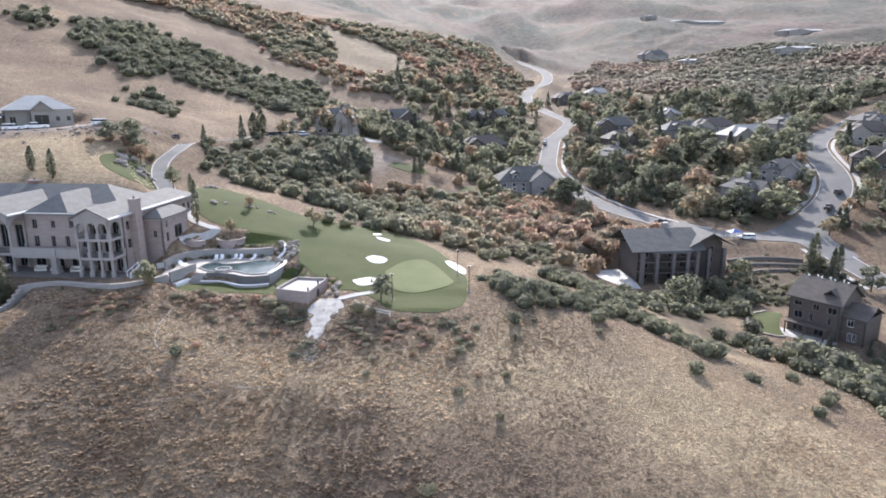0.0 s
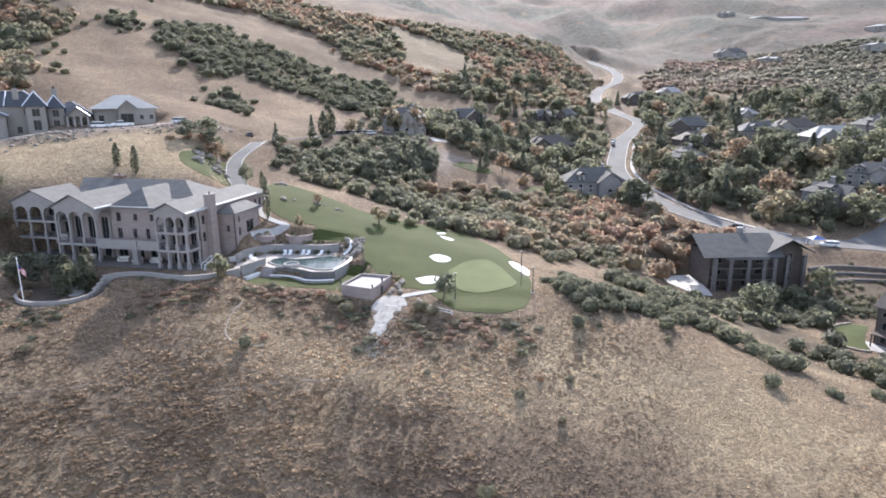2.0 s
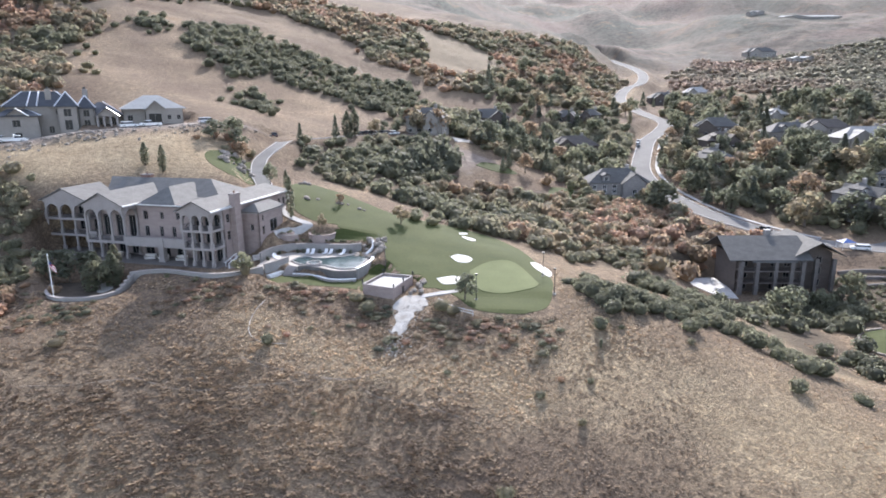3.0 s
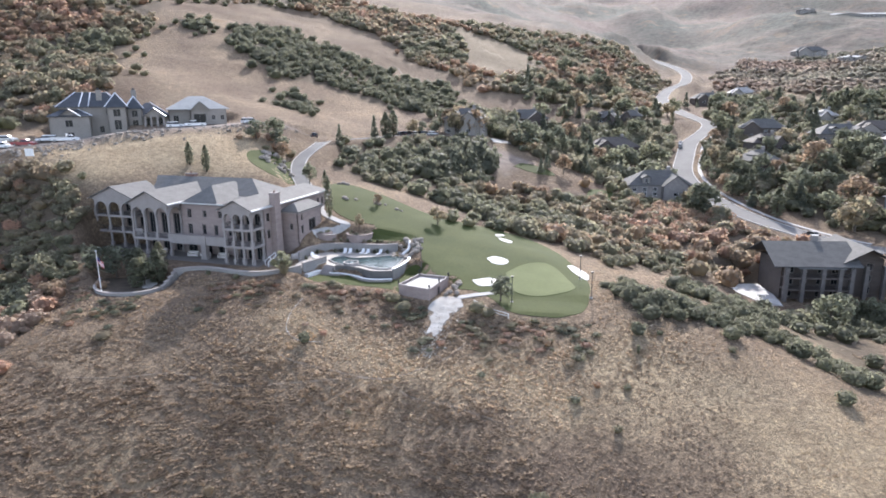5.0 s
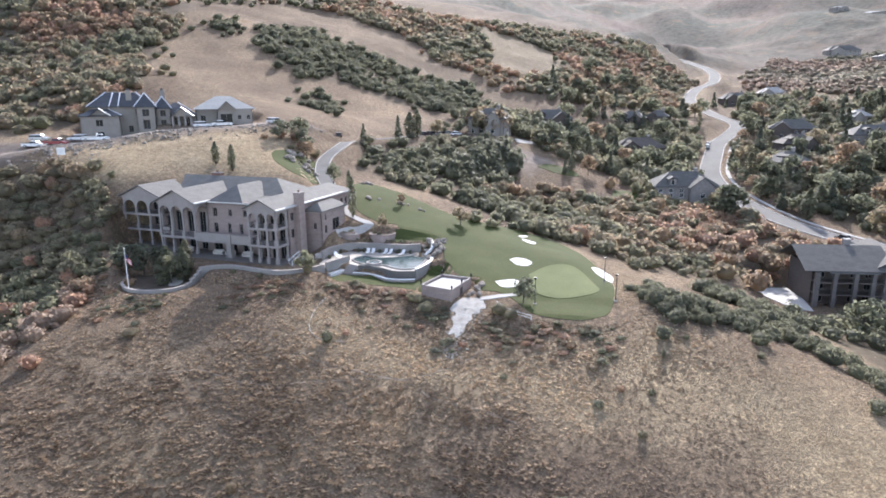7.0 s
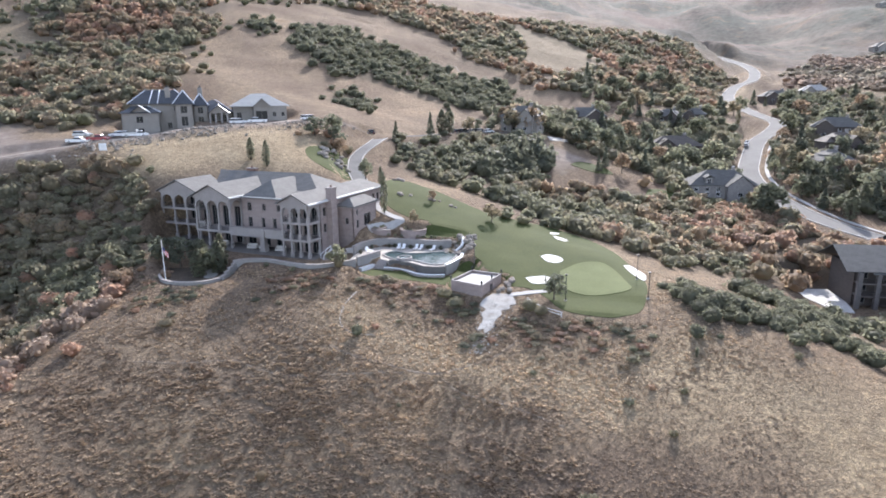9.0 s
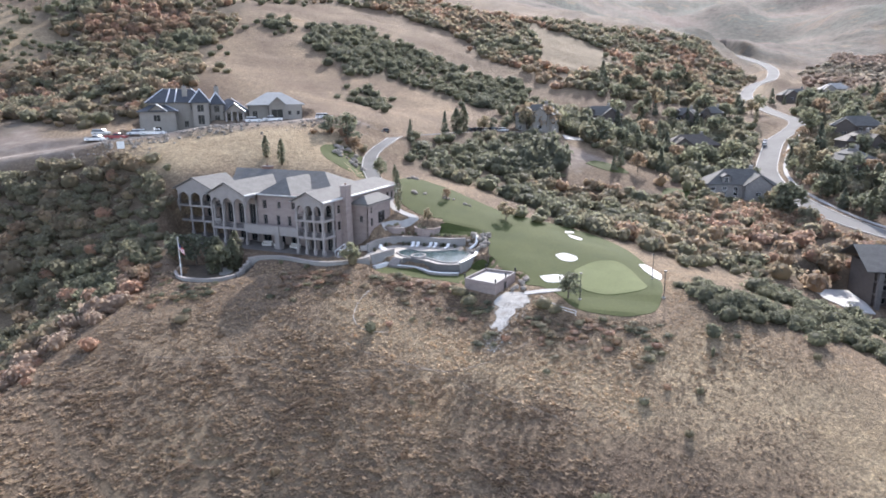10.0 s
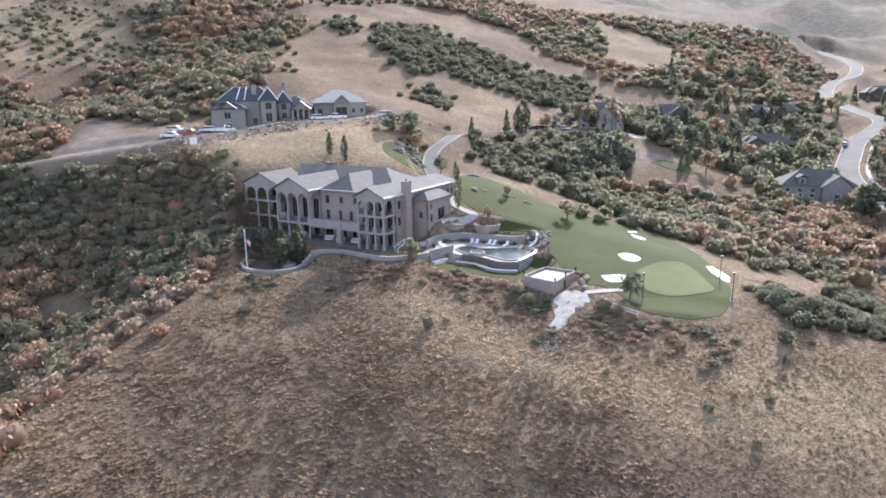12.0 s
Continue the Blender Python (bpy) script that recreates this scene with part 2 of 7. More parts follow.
LAND["slope_mid"] = [(-80, 45, 17.2), (-81, 62, 20.5), (-72, 69, 20.3), (-61, 81, 21), (-47, 82, 20.6), (-34, 83, 20), (-18, 84, 19.6), (0, 84, 19.8), (15, 85, 21.3), (28, 77, 20.2), (39, 68, 18), (46, 55, 16)]
LAND["slope_low"] = [(-74, 39, 14.6), (-66, 55, 15.2), (-50, 66, 15), (-25, 68, 14), (0, 66, 14), (14, 65, 15.2), (27, 60, 16), (40, 55, 15.2)]
LAND["slope_foot"] = [(-69, 12, 2), (-38, 32, -2), (-12, 33, -4), (0, 30, -4), (12, 32, -2), (34, 29, 2), (59, 10, 6)]
LAND["behind"] = [(0, 0, -12), (-173, -100, -30), (0, -250, -45), (191, -110, -30), (-260, 0, 5), (260, 0, 5), (-1299, -750, -60), (0, -1500, -100), (1299, -750, -60)]
LAND["mansion_pad"] = [(-82, 98, 28), (-70, 104, 28), (-60, 111, 28.2), (-96, 115, 33), (-84, 130, 36.5), (-69, 135, 36), (-59, 140, 35), (-56, 126, 31.5)]
LAND["lawn_crest"] = [(-70, 159, 40), (-58, 158, 37.8), (-44, 155, 34.8), (-33, 149, 32), (-20, 146, 29.9), (-11, 140, 28.4), (-2, 128, 27.2), (5, 113, 26.3)]
LAND["lawn_mid"] = [(-50, 137, 33.5), (-36, 133, 30.8), (-34, 117, 28.6), (-22, 123, 28.2), (-20, 115, 27.3), (-11, 122, 26.8), (-10, 113, 26), (-5, 105, 25.4), (0, 106, 25.5), (0, 118, 26.4)]
LAND["upper_bench"] = [(-153, 129, 46), (-143, 136, 47.7), (-130, 147, 49.6), (-121, 154, 51.4), (-111, 162, 52.3), (-102, 170, 52.7), (-96, 180, 53), (-90, 192, 51.5), (-79, 197, 46.4), (-70, 214, 46), (-64, 242, 46), (-44, 258, 45), (-24, 274, 42)]
LAND["bench_face"] = [(-126, 131, 45.8), (-111, 142, 47.2), (-101, 146, 47.8), (-93, 155, 49.2), (-85, 168, 48.8)]
LAND["bench_low"] = [(-108, 129, 42.5), (-99, 137, 43.2), (-87, 144, 43.6), (-75, 148, 43)]
LAND["bench_back"] = [(-151, 162, 52), (-133, 183, 55), (-113, 196, 56)]
LAND["gully_north"] = [(-57, 187, 37.5), (-33, 200, 30.8), (-15, 199, 25.3), (11, 185, 22.5), (34, 172, 18.5), (45, 159, 13.8)]
LAND["dirt_cut"] = [(-47, 220, 39), (-29, 230, 36.3), (-12, 238, 34)]
LAND["saddle_east"] = [(7, 128, 24.5), (22, 123, 22.5), (34, 120, 20), (47, 105, 15.5), (64, 102, 14), (69, 88, 14)]
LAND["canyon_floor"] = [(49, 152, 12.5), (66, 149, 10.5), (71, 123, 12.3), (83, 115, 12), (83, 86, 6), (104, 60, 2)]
LAND["canyon_road"] = [(111, 148, 11.5), (106, 187, 16.4), (90, 194, 17.6), (72, 221, 20.5), (52, 265, 25), (51, 316, 32), (80, 392, 44.2), (66, 496, 57), (101, 571, 73), (87, 634, 86)]
LAND["east_road"] = [(146, 227, 30.8), (165, 285, 38.8), (223, 307, 48)]
LAND["village"] = [(109, 225, 20.5), (92, 254, 25), (102, 314, 36), (138, 311, 38), (144, 395, 50), (211, 397, 55), (143, 500, 66), (30, 233, 24), (9, 260, 30), (-10, 300, 38), (24, 339, 40), (185, 236, 34)]
LAND["hill_foot"] = [(-107, 235, 56.5), (-92, 254, 54), (-79, 271, 52.6), (-52, 295, 50), (-29, 329, 50), (0, 370, 52), (30, 429, 56), (45, 518, 68)]
LAND["hill_mid"] = [(-159, 254, 72), (-134, 301, 76), (-89, 333, 65), (-53, 376, 68), (-21, 480, 80.5)]
LAND["hill_high"] = [(-290, 290, 113), (-259, 331, 120), (-236, 383, 123), (-195, 439, 122), (-129, 483, 114), (-79, 514, 107), (-31, 599, 112), (50, 718, 120)]
LAND["hill_west"] = [(-145, 120, 41), (-203, 129, 48), (-242, 177, 57.5), (-212, 198, 62), (-174, 207, 68), (-286, 165, 68), (-315, 246, 98), (-366, 243, 104), (-380, 202, 90)]
LAND["gully_west"] = [(-100, 46, 8), (-97, 58, 12), (-100, 72, 15.5), (-107, 88, 19.5), (-116, 104, 26), (-124, 119, 35)]
LAND["far_crest"] = [(-470, 171, 80), (-537, 310, 100), (-580, 391, 96), (-475, 399, 138), (-428, 476, 165), (-350, 606, 182), (-260, 714, 176), (-156, 886, 185), (0, 1300, 230), (237, 1683, 290), (413, 1442, 250), (482, 989, 165), (503, 746, 130), (535, 595, 120)]
LAND["far_valley"] = [(84, 796, 104), (139, 990, 128), (194, 776, 105), (355, 935, 165), (325, 731, 108), (318, 509, 78), (308, 394, 66)]
LAND["rim"] = [(-2443, 889, 330), (-2130, 1491, 400), (-1491, 2130, 500), (-673, 2511, 520), (227, 2590, 560), (889, 2443, 520), (1671, 1992, 420), (2356, 1099, 260)]


def line_samples(points, step):
    """Points along a line, at most step apart, growing with the distance from the middle of the place."""
    out = []
    for a, b in zip(points, points[1:]):
        a, b = np.array(a, float), np.array(b, float)
        n = max(1, int(np.hypot(*(b - a)[:2]) / (step + 0.05 * np.hypot(*a[:2]))))
        out += [a + (b - a) * k / n for k in range(n)]
    return out + [np.array(points[-1], float)]


SPOTS = []
for land_name, land_line in LAND.items():
    loose = land_name in ("behind", "rim", "village", "hill_west", "mansion_pad", "lawn_mid")
    SPOTS += [np.array(p, float) for p in land_line] if loose else line_samples(land_line, 14)
SPOTS = np.array(SPOTS)


def bend(r2):
    return 0.5 * r2 * np.log(r2 + 1e-9)


def solve_land():
    """A thin sheet bent over the plan lines, slightly slack so that it stays smooth."""
    q = SPOTS[:, :2] / 100
    n = len(q)
    k = bend(((q[:, None] - q[None]) ** 2).sum(2)) + np.eye(n) * 0.006
    one = np.c_[np.ones(n), q]
    full = np.block([[k, one], [one.T, np.zeros((3, 3))]])
    return np.linalg.solve(full, np.r_[SPOTS[:, 2], 0, 0, 0])


BENT = solve_land()


def sheet(x, y):
    x, y = np.asarray(x, float).ravel() / 100, np.asarray(y, float).ravel() / 100
    out = np.zeros(len(x))
    q, n = SPOTS[:, :2] / 100, len(SPOTS)
    for i in range(0, len(x), 20000):
        a, b = x[i:i + 20000], y[i:i + 20000]
        r2 = (a[:, None] - q[None, :, 0]) ** 2 + (b[:, None] - q[None, :, 1]) ** 2
        out[i:i + 20000] = bend(r2) @ BENT[:n] + BENT[n] + BENT[n + 1] * a + BENT[n + 2] * b
    return out


def lattice(x, y, seed):
    """Smooth value noise between -1 and 1 on a unit lattice."""
    i, j = np.floor(x).astype(np.int64), np.floor(y).astype(np.int64)
    u, v = x - i, y - j
    u, v = u * u * (3 - 2 * u), v * v * (3 - 2 * v)

    def h(a, b):
        k = (a * 374761393 + b * 668265263 + seed * 974711) & 0x7fffffff
        k = ((k ^ (k >> 13)) * 1274126177) & 0x7fffffff
        return ((k ^ (k >> 16)) & 0xffff) / 32767.5 - 1
    return (h(i, j) * (1 - u) + h(i + 1, j) * u) * (1 - v) + (h(i, j + 1) * (1 - u) + h(i + 1, j + 1) * u) * v


def line_near(x, y, points):
    """Distance to a line in plan, and the line's height at the nearest place."""
    best, high = np.full(len(x), 1e9), np.zeros(len(x))
    for a, b in zip(points, points[1:]):
        dx, dy = b[0] - a[0], b[1] - a[1]
        s = np.clip(((x - a[0]) * dx + (y - a[1]) * dy) / (dx * dx + dy * dy), 0, 1)
        d = np.hypot(x - a[0] - s * dx, y - a[1] - s * dy)
        near = d < best
        best[near], high[near] = d[near], (a[2] + s * (b[2] - a[2]))[near]
    return best, high


def smooth_line(points, n=8):
    """A Catmull-Rom line through plan points (any number of coordinates)."""
    p = [np.array(a, float) for a in points]
    p = [2 * p[0] - p[1]] + p + [2 * p[-1] - p[-2]]
    out = []
    for a, b, c, d in zip(p, p[1:], p[2:], p[3:]):
        for k in range(n):
            t = k / n
            out.append(0.5 * (2 * b + (c - a) * t + (2 * a - 5 * b + 4 * c - d) * t * t + (3 * b - a - 3 * c + d) * t ** 3))
    return out + [p[-2]]


def inside(x, y, ring):
    """Which points lie inside a closed ring in plan."""
    hit = np.zeros(len(x), bool)
    for (ax, ay), (bx, by) in zip(ring, ring[1:] + ring[:1]):
        cross = (ay > y) != (by > y)
        with np.errstate(divide="ignore", invalid="ignore"):
            hit ^= cross & (x < (bx - ax) * (y - ay) / (by - ay + 1e-12) + ax)
    return hit


def ring_distance(x, y, ring):
    d = line_near(x, y, [(a, b, 0) for a, b in ring + ring[:1]])[0]
    return np.where(inside(x, y, ring), -d, d)


def ease(a, b, d):
    s = np.clip((d - a) / (b - a), 0, 1)
    return s * s * (3 - 2 * s)

# ---- the ground: one sheet, finer where the place is ----
ROAD = [(113, 152, 12), (111.5, 167, 14.2), (110.6, 183, 16.2), (103.5, 190, 16.6), (95, 191, 16.9), (83.4, 193.5, 17.6), (71.5, 203, 18.8), (59.8, 219.7, 20.7), (53, 240, 22.6), (48.6, 263, 24.8), (48, 287, 27.8), (52.5, 313, 31.6),
        (60, 345, 36.6), (70, 367, 40.3), (77.3, 392, 43.9), (71.3, 421, 47.5), (66, 455, 51.7), (64.7, 497, 57.3), (74.2, 534, 64.6), (88.2, 555, 69.4), (95.2, 591, 76.6), (93.5, 624, 82.7), (87.5, 647, 87.2), (80, 672, 92), (70, 700, 97), (62, 735, 102)]
EAST_ROAD = [(106, 191, 16.8), (113.1, 198.2, 18.4), (120, 203, 20.2), (131.6, 212.4, 24.4), (140.7, 225.1, 28.4), (147.1, 240.1, 31.6), (152, 255.6, 34.3), (160.3, 275.6, 37.4), (174, 294, 40.4), (195, 312, 44), (215, 330, 48)]
DRIVE = [(-63.5, 147, 37.4), (-66.8, 152.6, 38.6), (-71.6, 160.6, 40.6), (-75.2, 171, 43.2), (-75.4, 183, 45.8), (-76.5, 197, 46.8), (-70, 215, 46.4), (-66, 236, 46), (-52, 250, 45.6), (-36, 256, 45)]
BENCH_ROAD = [(-176, 110, 41.5), (-164, 119, 44.0), (-153, 129, 46.0), (-143, 136, 47.7), (-137, 141, 48.9), (-130, 147, 49.6), (-121, 154, 51.4), (-111, 162, 52.2), (-102, 170, 52.6), (-96, 180, 53.0), (-90, 192, 51.5), (-82, 198, 47.6)]
ROAD_S, EAST_S, DRIVE_S, BENCH_S = (smooth_line(r, 6) for r in (ROAD, EAST_ROAD, DRIVE, BENCH_ROAD))

# Level ground: ring in plan, height, width of the bank round it.
PADS = []
PADS.append(([(-103, 122), (-98, 112), (-84, 106), (-72, 104), (-60.5, 107), (-50, 108.5), (-50, 118), (-56, 120), (-60, 124), (-100, 126)], 28.0, 3.5))
PADS.append(([(-85, 99), (-83, 95.4), (-80, 94.2), (-75, 94.8), (-72.5, 96.4), (-71.5, 100), (-73, 104), (-84, 107), (-92, 108)], 26.2, 2.5))
PADS.append(([(-52, 127.2), (-44, 127.2), (-35.6, 128.8), (-34, 130), (-36, 130), (-50, 129)], 30.0, 3.0))
PADS.append(([(-50, 112.4), (-52.8, 114.5), (-53.2, 118), (-52.9, 122), (-50.8, 125.4), (-47, 126.6), (-43.7, 126.5), (-38.6, 126.6), (-35.3, 128), (-32.4, 126), (-31.2, 121), (-31.6, 116), (-32.3, 113), (-36.4, 112.2), (-44, 115)], 27.7, 1.6))
PADS.append(([(-49.8, 110.0), (-48.2, 114.3), (-46.4, 114.6), (-44.5, 113.8), (-40, 112.3), (-32, 112), (-30.8, 117), (-28.2, 117.6), (-27.2, 113.6), (-29.4, 106.6), (-38, 107.2), (-46.5, 107.8)], 26.25, 1.6))
PADS.append(([(-29.4, 106.2), (-23, 103.6), (-21.2, 112), (-26.8, 113)], 25.6, 1.5))
PADS.append(([(-9.6, 101.6), (2, 101.8), (3.4, 106), (-9, 106)], 25.35, 4.0))
PADS.append(([(-139.8, 149.0), (-121.9, 160.4), (-133.6, 176.8), (-150.9, 164.5)], 49.6, 3.0))
PADS.append(([(-119.2, 158.5), (-96.5, 175.9), (-108.8, 193.2), (-132.1, 176.6)], 53.0, 3.0))
PADS.append(([(45, 151), (52, 151), (75, 158), (73, 174), (40, 171), (40, 162)], 12.4, 5.0))
PADS.append(([(68, 123), (72, 116), (80, 107), (91, 114), (84, 128), (78, 131)], 12.7, 7.0))


def land_height(x, y):
    z = sheet(x, y)
    far = np.hypot(x, y)
    z += lattice(x / 42, y / 42, 3) * np.clip(far / 260, 0.15, 6) + lattice(x / 13, y / 13, 5) * np.clip(far / 500, 0.12, 2.2) + lattice(x / 4.3, y / 4.3, 8) * 0.10
    z += lattice(x / 110, y / 110, 11) * np.clip((far - 250) / 60, 0, 9)
    z += (lattice(x / 150 + y / 420, y / 330, 14) + 0.5 * lattice(x / 60, y / 150, 15)) * np.clip((far - 700) / 26, 0, 16)
    for ring, level, bank in PADS:
        z += (level - z) * (1 - ease(0, bank, ring_distance(x, y, ring)))
    for line, half, bank in ((ROAD_S, 6.5, 9), (EAST_S, 6.5, 9), (DRIVE_S, 2.6, 4), (BENCH_S, 4.0, 5)):
        d, h = line_near(x, y, line)
        z += (h - 0.12 - z) * (1 - ease(half, half + bank, d))
    return z


def spread(marks):
    """Grid lines from (limit, step) pairs."""
    out = [marks[0][0]]
    for limit, step in marks[1:]:
        n = max(1, int(round((limit - out[-1]) / step)))
        out += list(out[-1] + (limit - out[-1]) * (np.arange(n) + 1) / n)
    return np.array(out)


GX = spread([(-2600, 0), (-900, 85), (-420, 12), (-240, 4), (-125, 1.9), (100, 1.2), (200, 2.0), (420, 5), (1000, 16), (2600, 90)])
GY = spread([(-900, 0), (-100, 60), (44, 6), (150, 1.1), (270, 2.1), (520, 3.6), (900, 9), (2600, 40)])
GXX, GYY = np.meshgrid(GX, GY)
GZ = land_height(GXX.ravel(), GYY.ravel()).reshape(GXX.shape)


def ground(x, y):
    """Height of the ground sheet."""
    x, y = np.atleast_1d(np.asarray(x, float)), np.atleast_1d(np.asarray(y, float))
    i = np.clip(np.searchsorted(GX, x) - 1, 0, len(GX) - 2)
    j = np.clip(np.searchsorted(GY, y) - 1, 0, len(GY) - 2)
    u, v = (x - GX[i]) / (GX[i + 1] - GX[i]), (y - GY[j]) / (GY[j + 1] - GY[j])
    return (GZ[j, i] * (1 - u) + GZ[j, i + 1] * u) * (1 - v) + (GZ[j + 1, i] * (1 - u) + GZ[j + 1, i + 1] * u) * v


def gz(x, y):
    return float(ground(x, y)[0])


def build_ground():
    ny, nx = GZ.shape
    verts = np.c_[GXX.ravel(), GYY.ravel(), GZ.ravel()]
    k = (np.arange(ny - 1)[:, None] * nx + np.arange(nx - 1)[None]).ravel()
    quads = np.c_[k, k + 1, k + nx + 1, k + nx]
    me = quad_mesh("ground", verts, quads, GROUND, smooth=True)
    x, y = verts[:, 0], verts[:, 1]

    def cover(name, values):
        me.attributes.new(name, "FLOAT", "POINT").data.foreach_set("value", np.clip(values, 0, 1).astype(np.float32))
    wob = lattice(x / 9, y / 9, 21) * 4 + lattice(x / 3, y / 3, 22) * 1.5
    cover("straw", np.maximum.reduce([(1 - ease(-8, 10, ring_distance(x, y, r) + wob)) * w for r, w in STRAW_RINGS]))
    bench = 1 - ease(3.0, 9.5, line_near(x, y, BENCH_S[:-6])[0] + wob * 0.6)
    cutface = 1 - ease(-4, 5, ring_distance(x, y, CUT_RING) + wob)
    cover("heath", ease(560, 720, np.hypot(x, y) + wob * 8) * ease(-0.45, -0.15, x / np.maximum(y, 1)) * (y > 0))
    spoil = np.maximum.reduce([(1 - ease(-3, 4, ring_distance(x, y, r) + wob * 0.7)) for r in SPOIL_RINGS])
    cover("cut", np.maximum.reduce([bench, cutface, spoil]))
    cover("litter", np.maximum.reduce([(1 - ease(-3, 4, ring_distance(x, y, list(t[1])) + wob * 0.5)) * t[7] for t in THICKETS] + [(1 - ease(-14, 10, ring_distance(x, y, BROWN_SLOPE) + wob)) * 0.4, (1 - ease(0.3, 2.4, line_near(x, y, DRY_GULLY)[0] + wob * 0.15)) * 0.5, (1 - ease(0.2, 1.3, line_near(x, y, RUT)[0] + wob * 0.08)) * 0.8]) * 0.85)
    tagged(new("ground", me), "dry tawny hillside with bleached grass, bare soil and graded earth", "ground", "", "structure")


STRAW_RINGS = [([(-132, 137), (-118, 151), (-99, 165), (-83, 171), (-73, 149), (-94, 139), (-114, 126)], 1.0),
               ([(-100, 520), (-60, 512), (-32, 510), (-12, 468), (-46, 404), (-66, 407), (-74, 455)], 0.9),
               ([(10, 96), (30, 86), (48, 70), (80, 50), (60, 40), (20, 70), (-2, 92)], 1.0),
               ([(40, 124), (46, 127), (52, 114), (54, 100), (49, 90), (44, 103)], 1.0), ([(0, 118), (8, 128), (22, 112), (10, 104)], 0.8), ([(-30, 134), (-18, 133), (-2, 136), (-4, 142), (-22, 140), (-40, 146)], 0.9),
               ([(56, 330), (46, 380), (62, 470), (80, 530), (60, 540), (40, 440), (40, 380)], 0.9),
               ([(-46, 95), (-37, 95), (-28, 91.5), (-16.7, 88.5), (-0.6, 90), (3.4, 83.4), (1.4, 77.5), (-6.5, 78.6), (-15.6, 82.1), (-25, 83), (-36, 86)], 1.0), ([(-129, 84), (-127.5, 88.5), (-116, 89.5), (-110, 84), (-118, 80.5), (-129, 80.5)], 0.9), ([(-58.9, 62.1), (-53.8, 65.4), (-50.9, 62.6), (-55.9, 59.5)], 0.9),
               ([(-300, 190), (-255, 215), (-262, 240), (-310, 262), (-380, 240)], 0.8),
               ([(120, 420), (200, 400), (300, 420), (260, 470), (140, 480)], 0.5)]
DRY_GULLY = smooth_line([(-21.5, 83.2, 0.0), (-22.0, 77.8, 0.0), (-22.3, 72.5, 0.0), (-22.1, 68.4, 0.0), (-21.5, 65.4, 0.0)], 4)
RUT = smooth_line([(-82.4, 64.5, 0.0), (-77.5, 60.4, 0.0), (-72.2, 57.2, 0.0), (-67.4, 55.4, 0.0), (-62.8, 54.1, 0.0), (-57.5, 52.6, 0.0)], 4)
BROWN_SLOPE = [(-95, 78), (-74, 90), (-50, 88), (-34, 74), (-24, 50), (-66, 44)]
SPOIL_RINGS = [[(-170, 125), (-196, 157), (-191, 159), (-160, 137), (-149, 141), (-150, 134)]]
CUT_RING = [(-34, 248), (-26, 249), (-14, 238), (-22, 224), (-30, 230)]

# ---- scrub: thickets in plan ----
# name, ring in plan, spacing, smallest and largest crown radius, tone range, leaf litter under it
THICKETS = []
THICKETS.append(("hillside_scrub", [(-181, 333), (-169, 358), (-136, 353), (-105, 348), (-67, 353), (-55, 329), (-66, 287), (-86, 289), (-113, 289), (-132, 279), (-161, 300)], 4.0, 1.8, 3.2, 0.05, 0.45, 0.8))
THICKETS.append(("hillside_scrub", [(-196, 308), (-195, 321), (-184, 326), (-185, 303)], 3.5, 2.0, 3.2, 0.05, 0.35, 0.6))
THICKETS.append(("hillside_scrub", [(-117, 236), (-122, 260), (-106, 258), (-100, 234)], 3.2, 1.8, 2.8, 0.1, 0.35, 0.6))
THICKETS.append(("red_scrub", [(-200, 437), (-168, 444), (-126, 425), (-104, 393), (-72, 379), (-50, 361), (-7, 376), (42, 404), (77, 565), (44, 648), (-41, 596), (-100, 535), (-156, 515), (-200, 516)], 5.8, 2.4, 4.2, 0.2, 1.0, 0.6))
THICKETS.append(("grove_scrub", [(-65, 290), (-46, 316), (6, 350), (44, 398), (48, 350), (44, 270), (22, 232), (4, 256), (-19, 257), (-32, 264), (-53, 262)], 5.6, 2.2, 3.8, 0.1, 0.7, 0.8))
THICKETS.append(("gully_scrub", [(-70, 190), (-62, 232), (-44, 244), (-34, 222), (-26, 208), (3, 221), (24, 230), (46, 240), (58, 205), (54, 172), (25, 148), (10, 144), (-6, 150), (-18, 156), (-30, 164), (-44, 172), (-54, 170), (-64, 176)], 4.3, 1.8, 3.4, 0.08, 0.85, 0.7))
THICKETS.append(("village_scrub", [(70, 240), (62, 300), (66, 335), (86, 380), (103, 523), (146, 457), (202, 374), (244, 357), (200, 335), (158, 290), (146, 250), (130, 222), (112, 200), (88, 206)], 6.8, 2.2, 4.0, 0.05, 0.75, 0.8))
THICKETS.append(("village_scrub", [(150, 205), (162, 236), (260, 330), (330, 300), (220, 200), (140, 150), (122, 165), (126, 186)], 7.0, 2.2, 4.0, 0.05, 0.6, 0.8))
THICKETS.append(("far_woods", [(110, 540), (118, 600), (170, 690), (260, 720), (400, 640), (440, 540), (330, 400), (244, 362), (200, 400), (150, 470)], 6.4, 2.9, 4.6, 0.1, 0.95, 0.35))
THICKETS.append(("crest_scrub", [(8, 114), (12, 120), (23, 112), (24, 101), (13, 99), (8.5, 104)], 2.0, 1.2, 2.3, 0.02, 0.3, 0.9))
THICKETS.append(("oak_grove", [(-47, 206), (-40, 203), (-29, 216), (-31, 232), (-40, 238), (-48, 224)], 4.0, 2.8, 4.6, 0.02, 0.2, 0.9))
THICKETS.append(("rust_scrub", [(22, 184), (34, 178), (50, 184), (56, 206), (48, 220), (30, 224), (20, 206)], 4.2, 1.8, 3.2, 0.55, 1.0, 0.7))
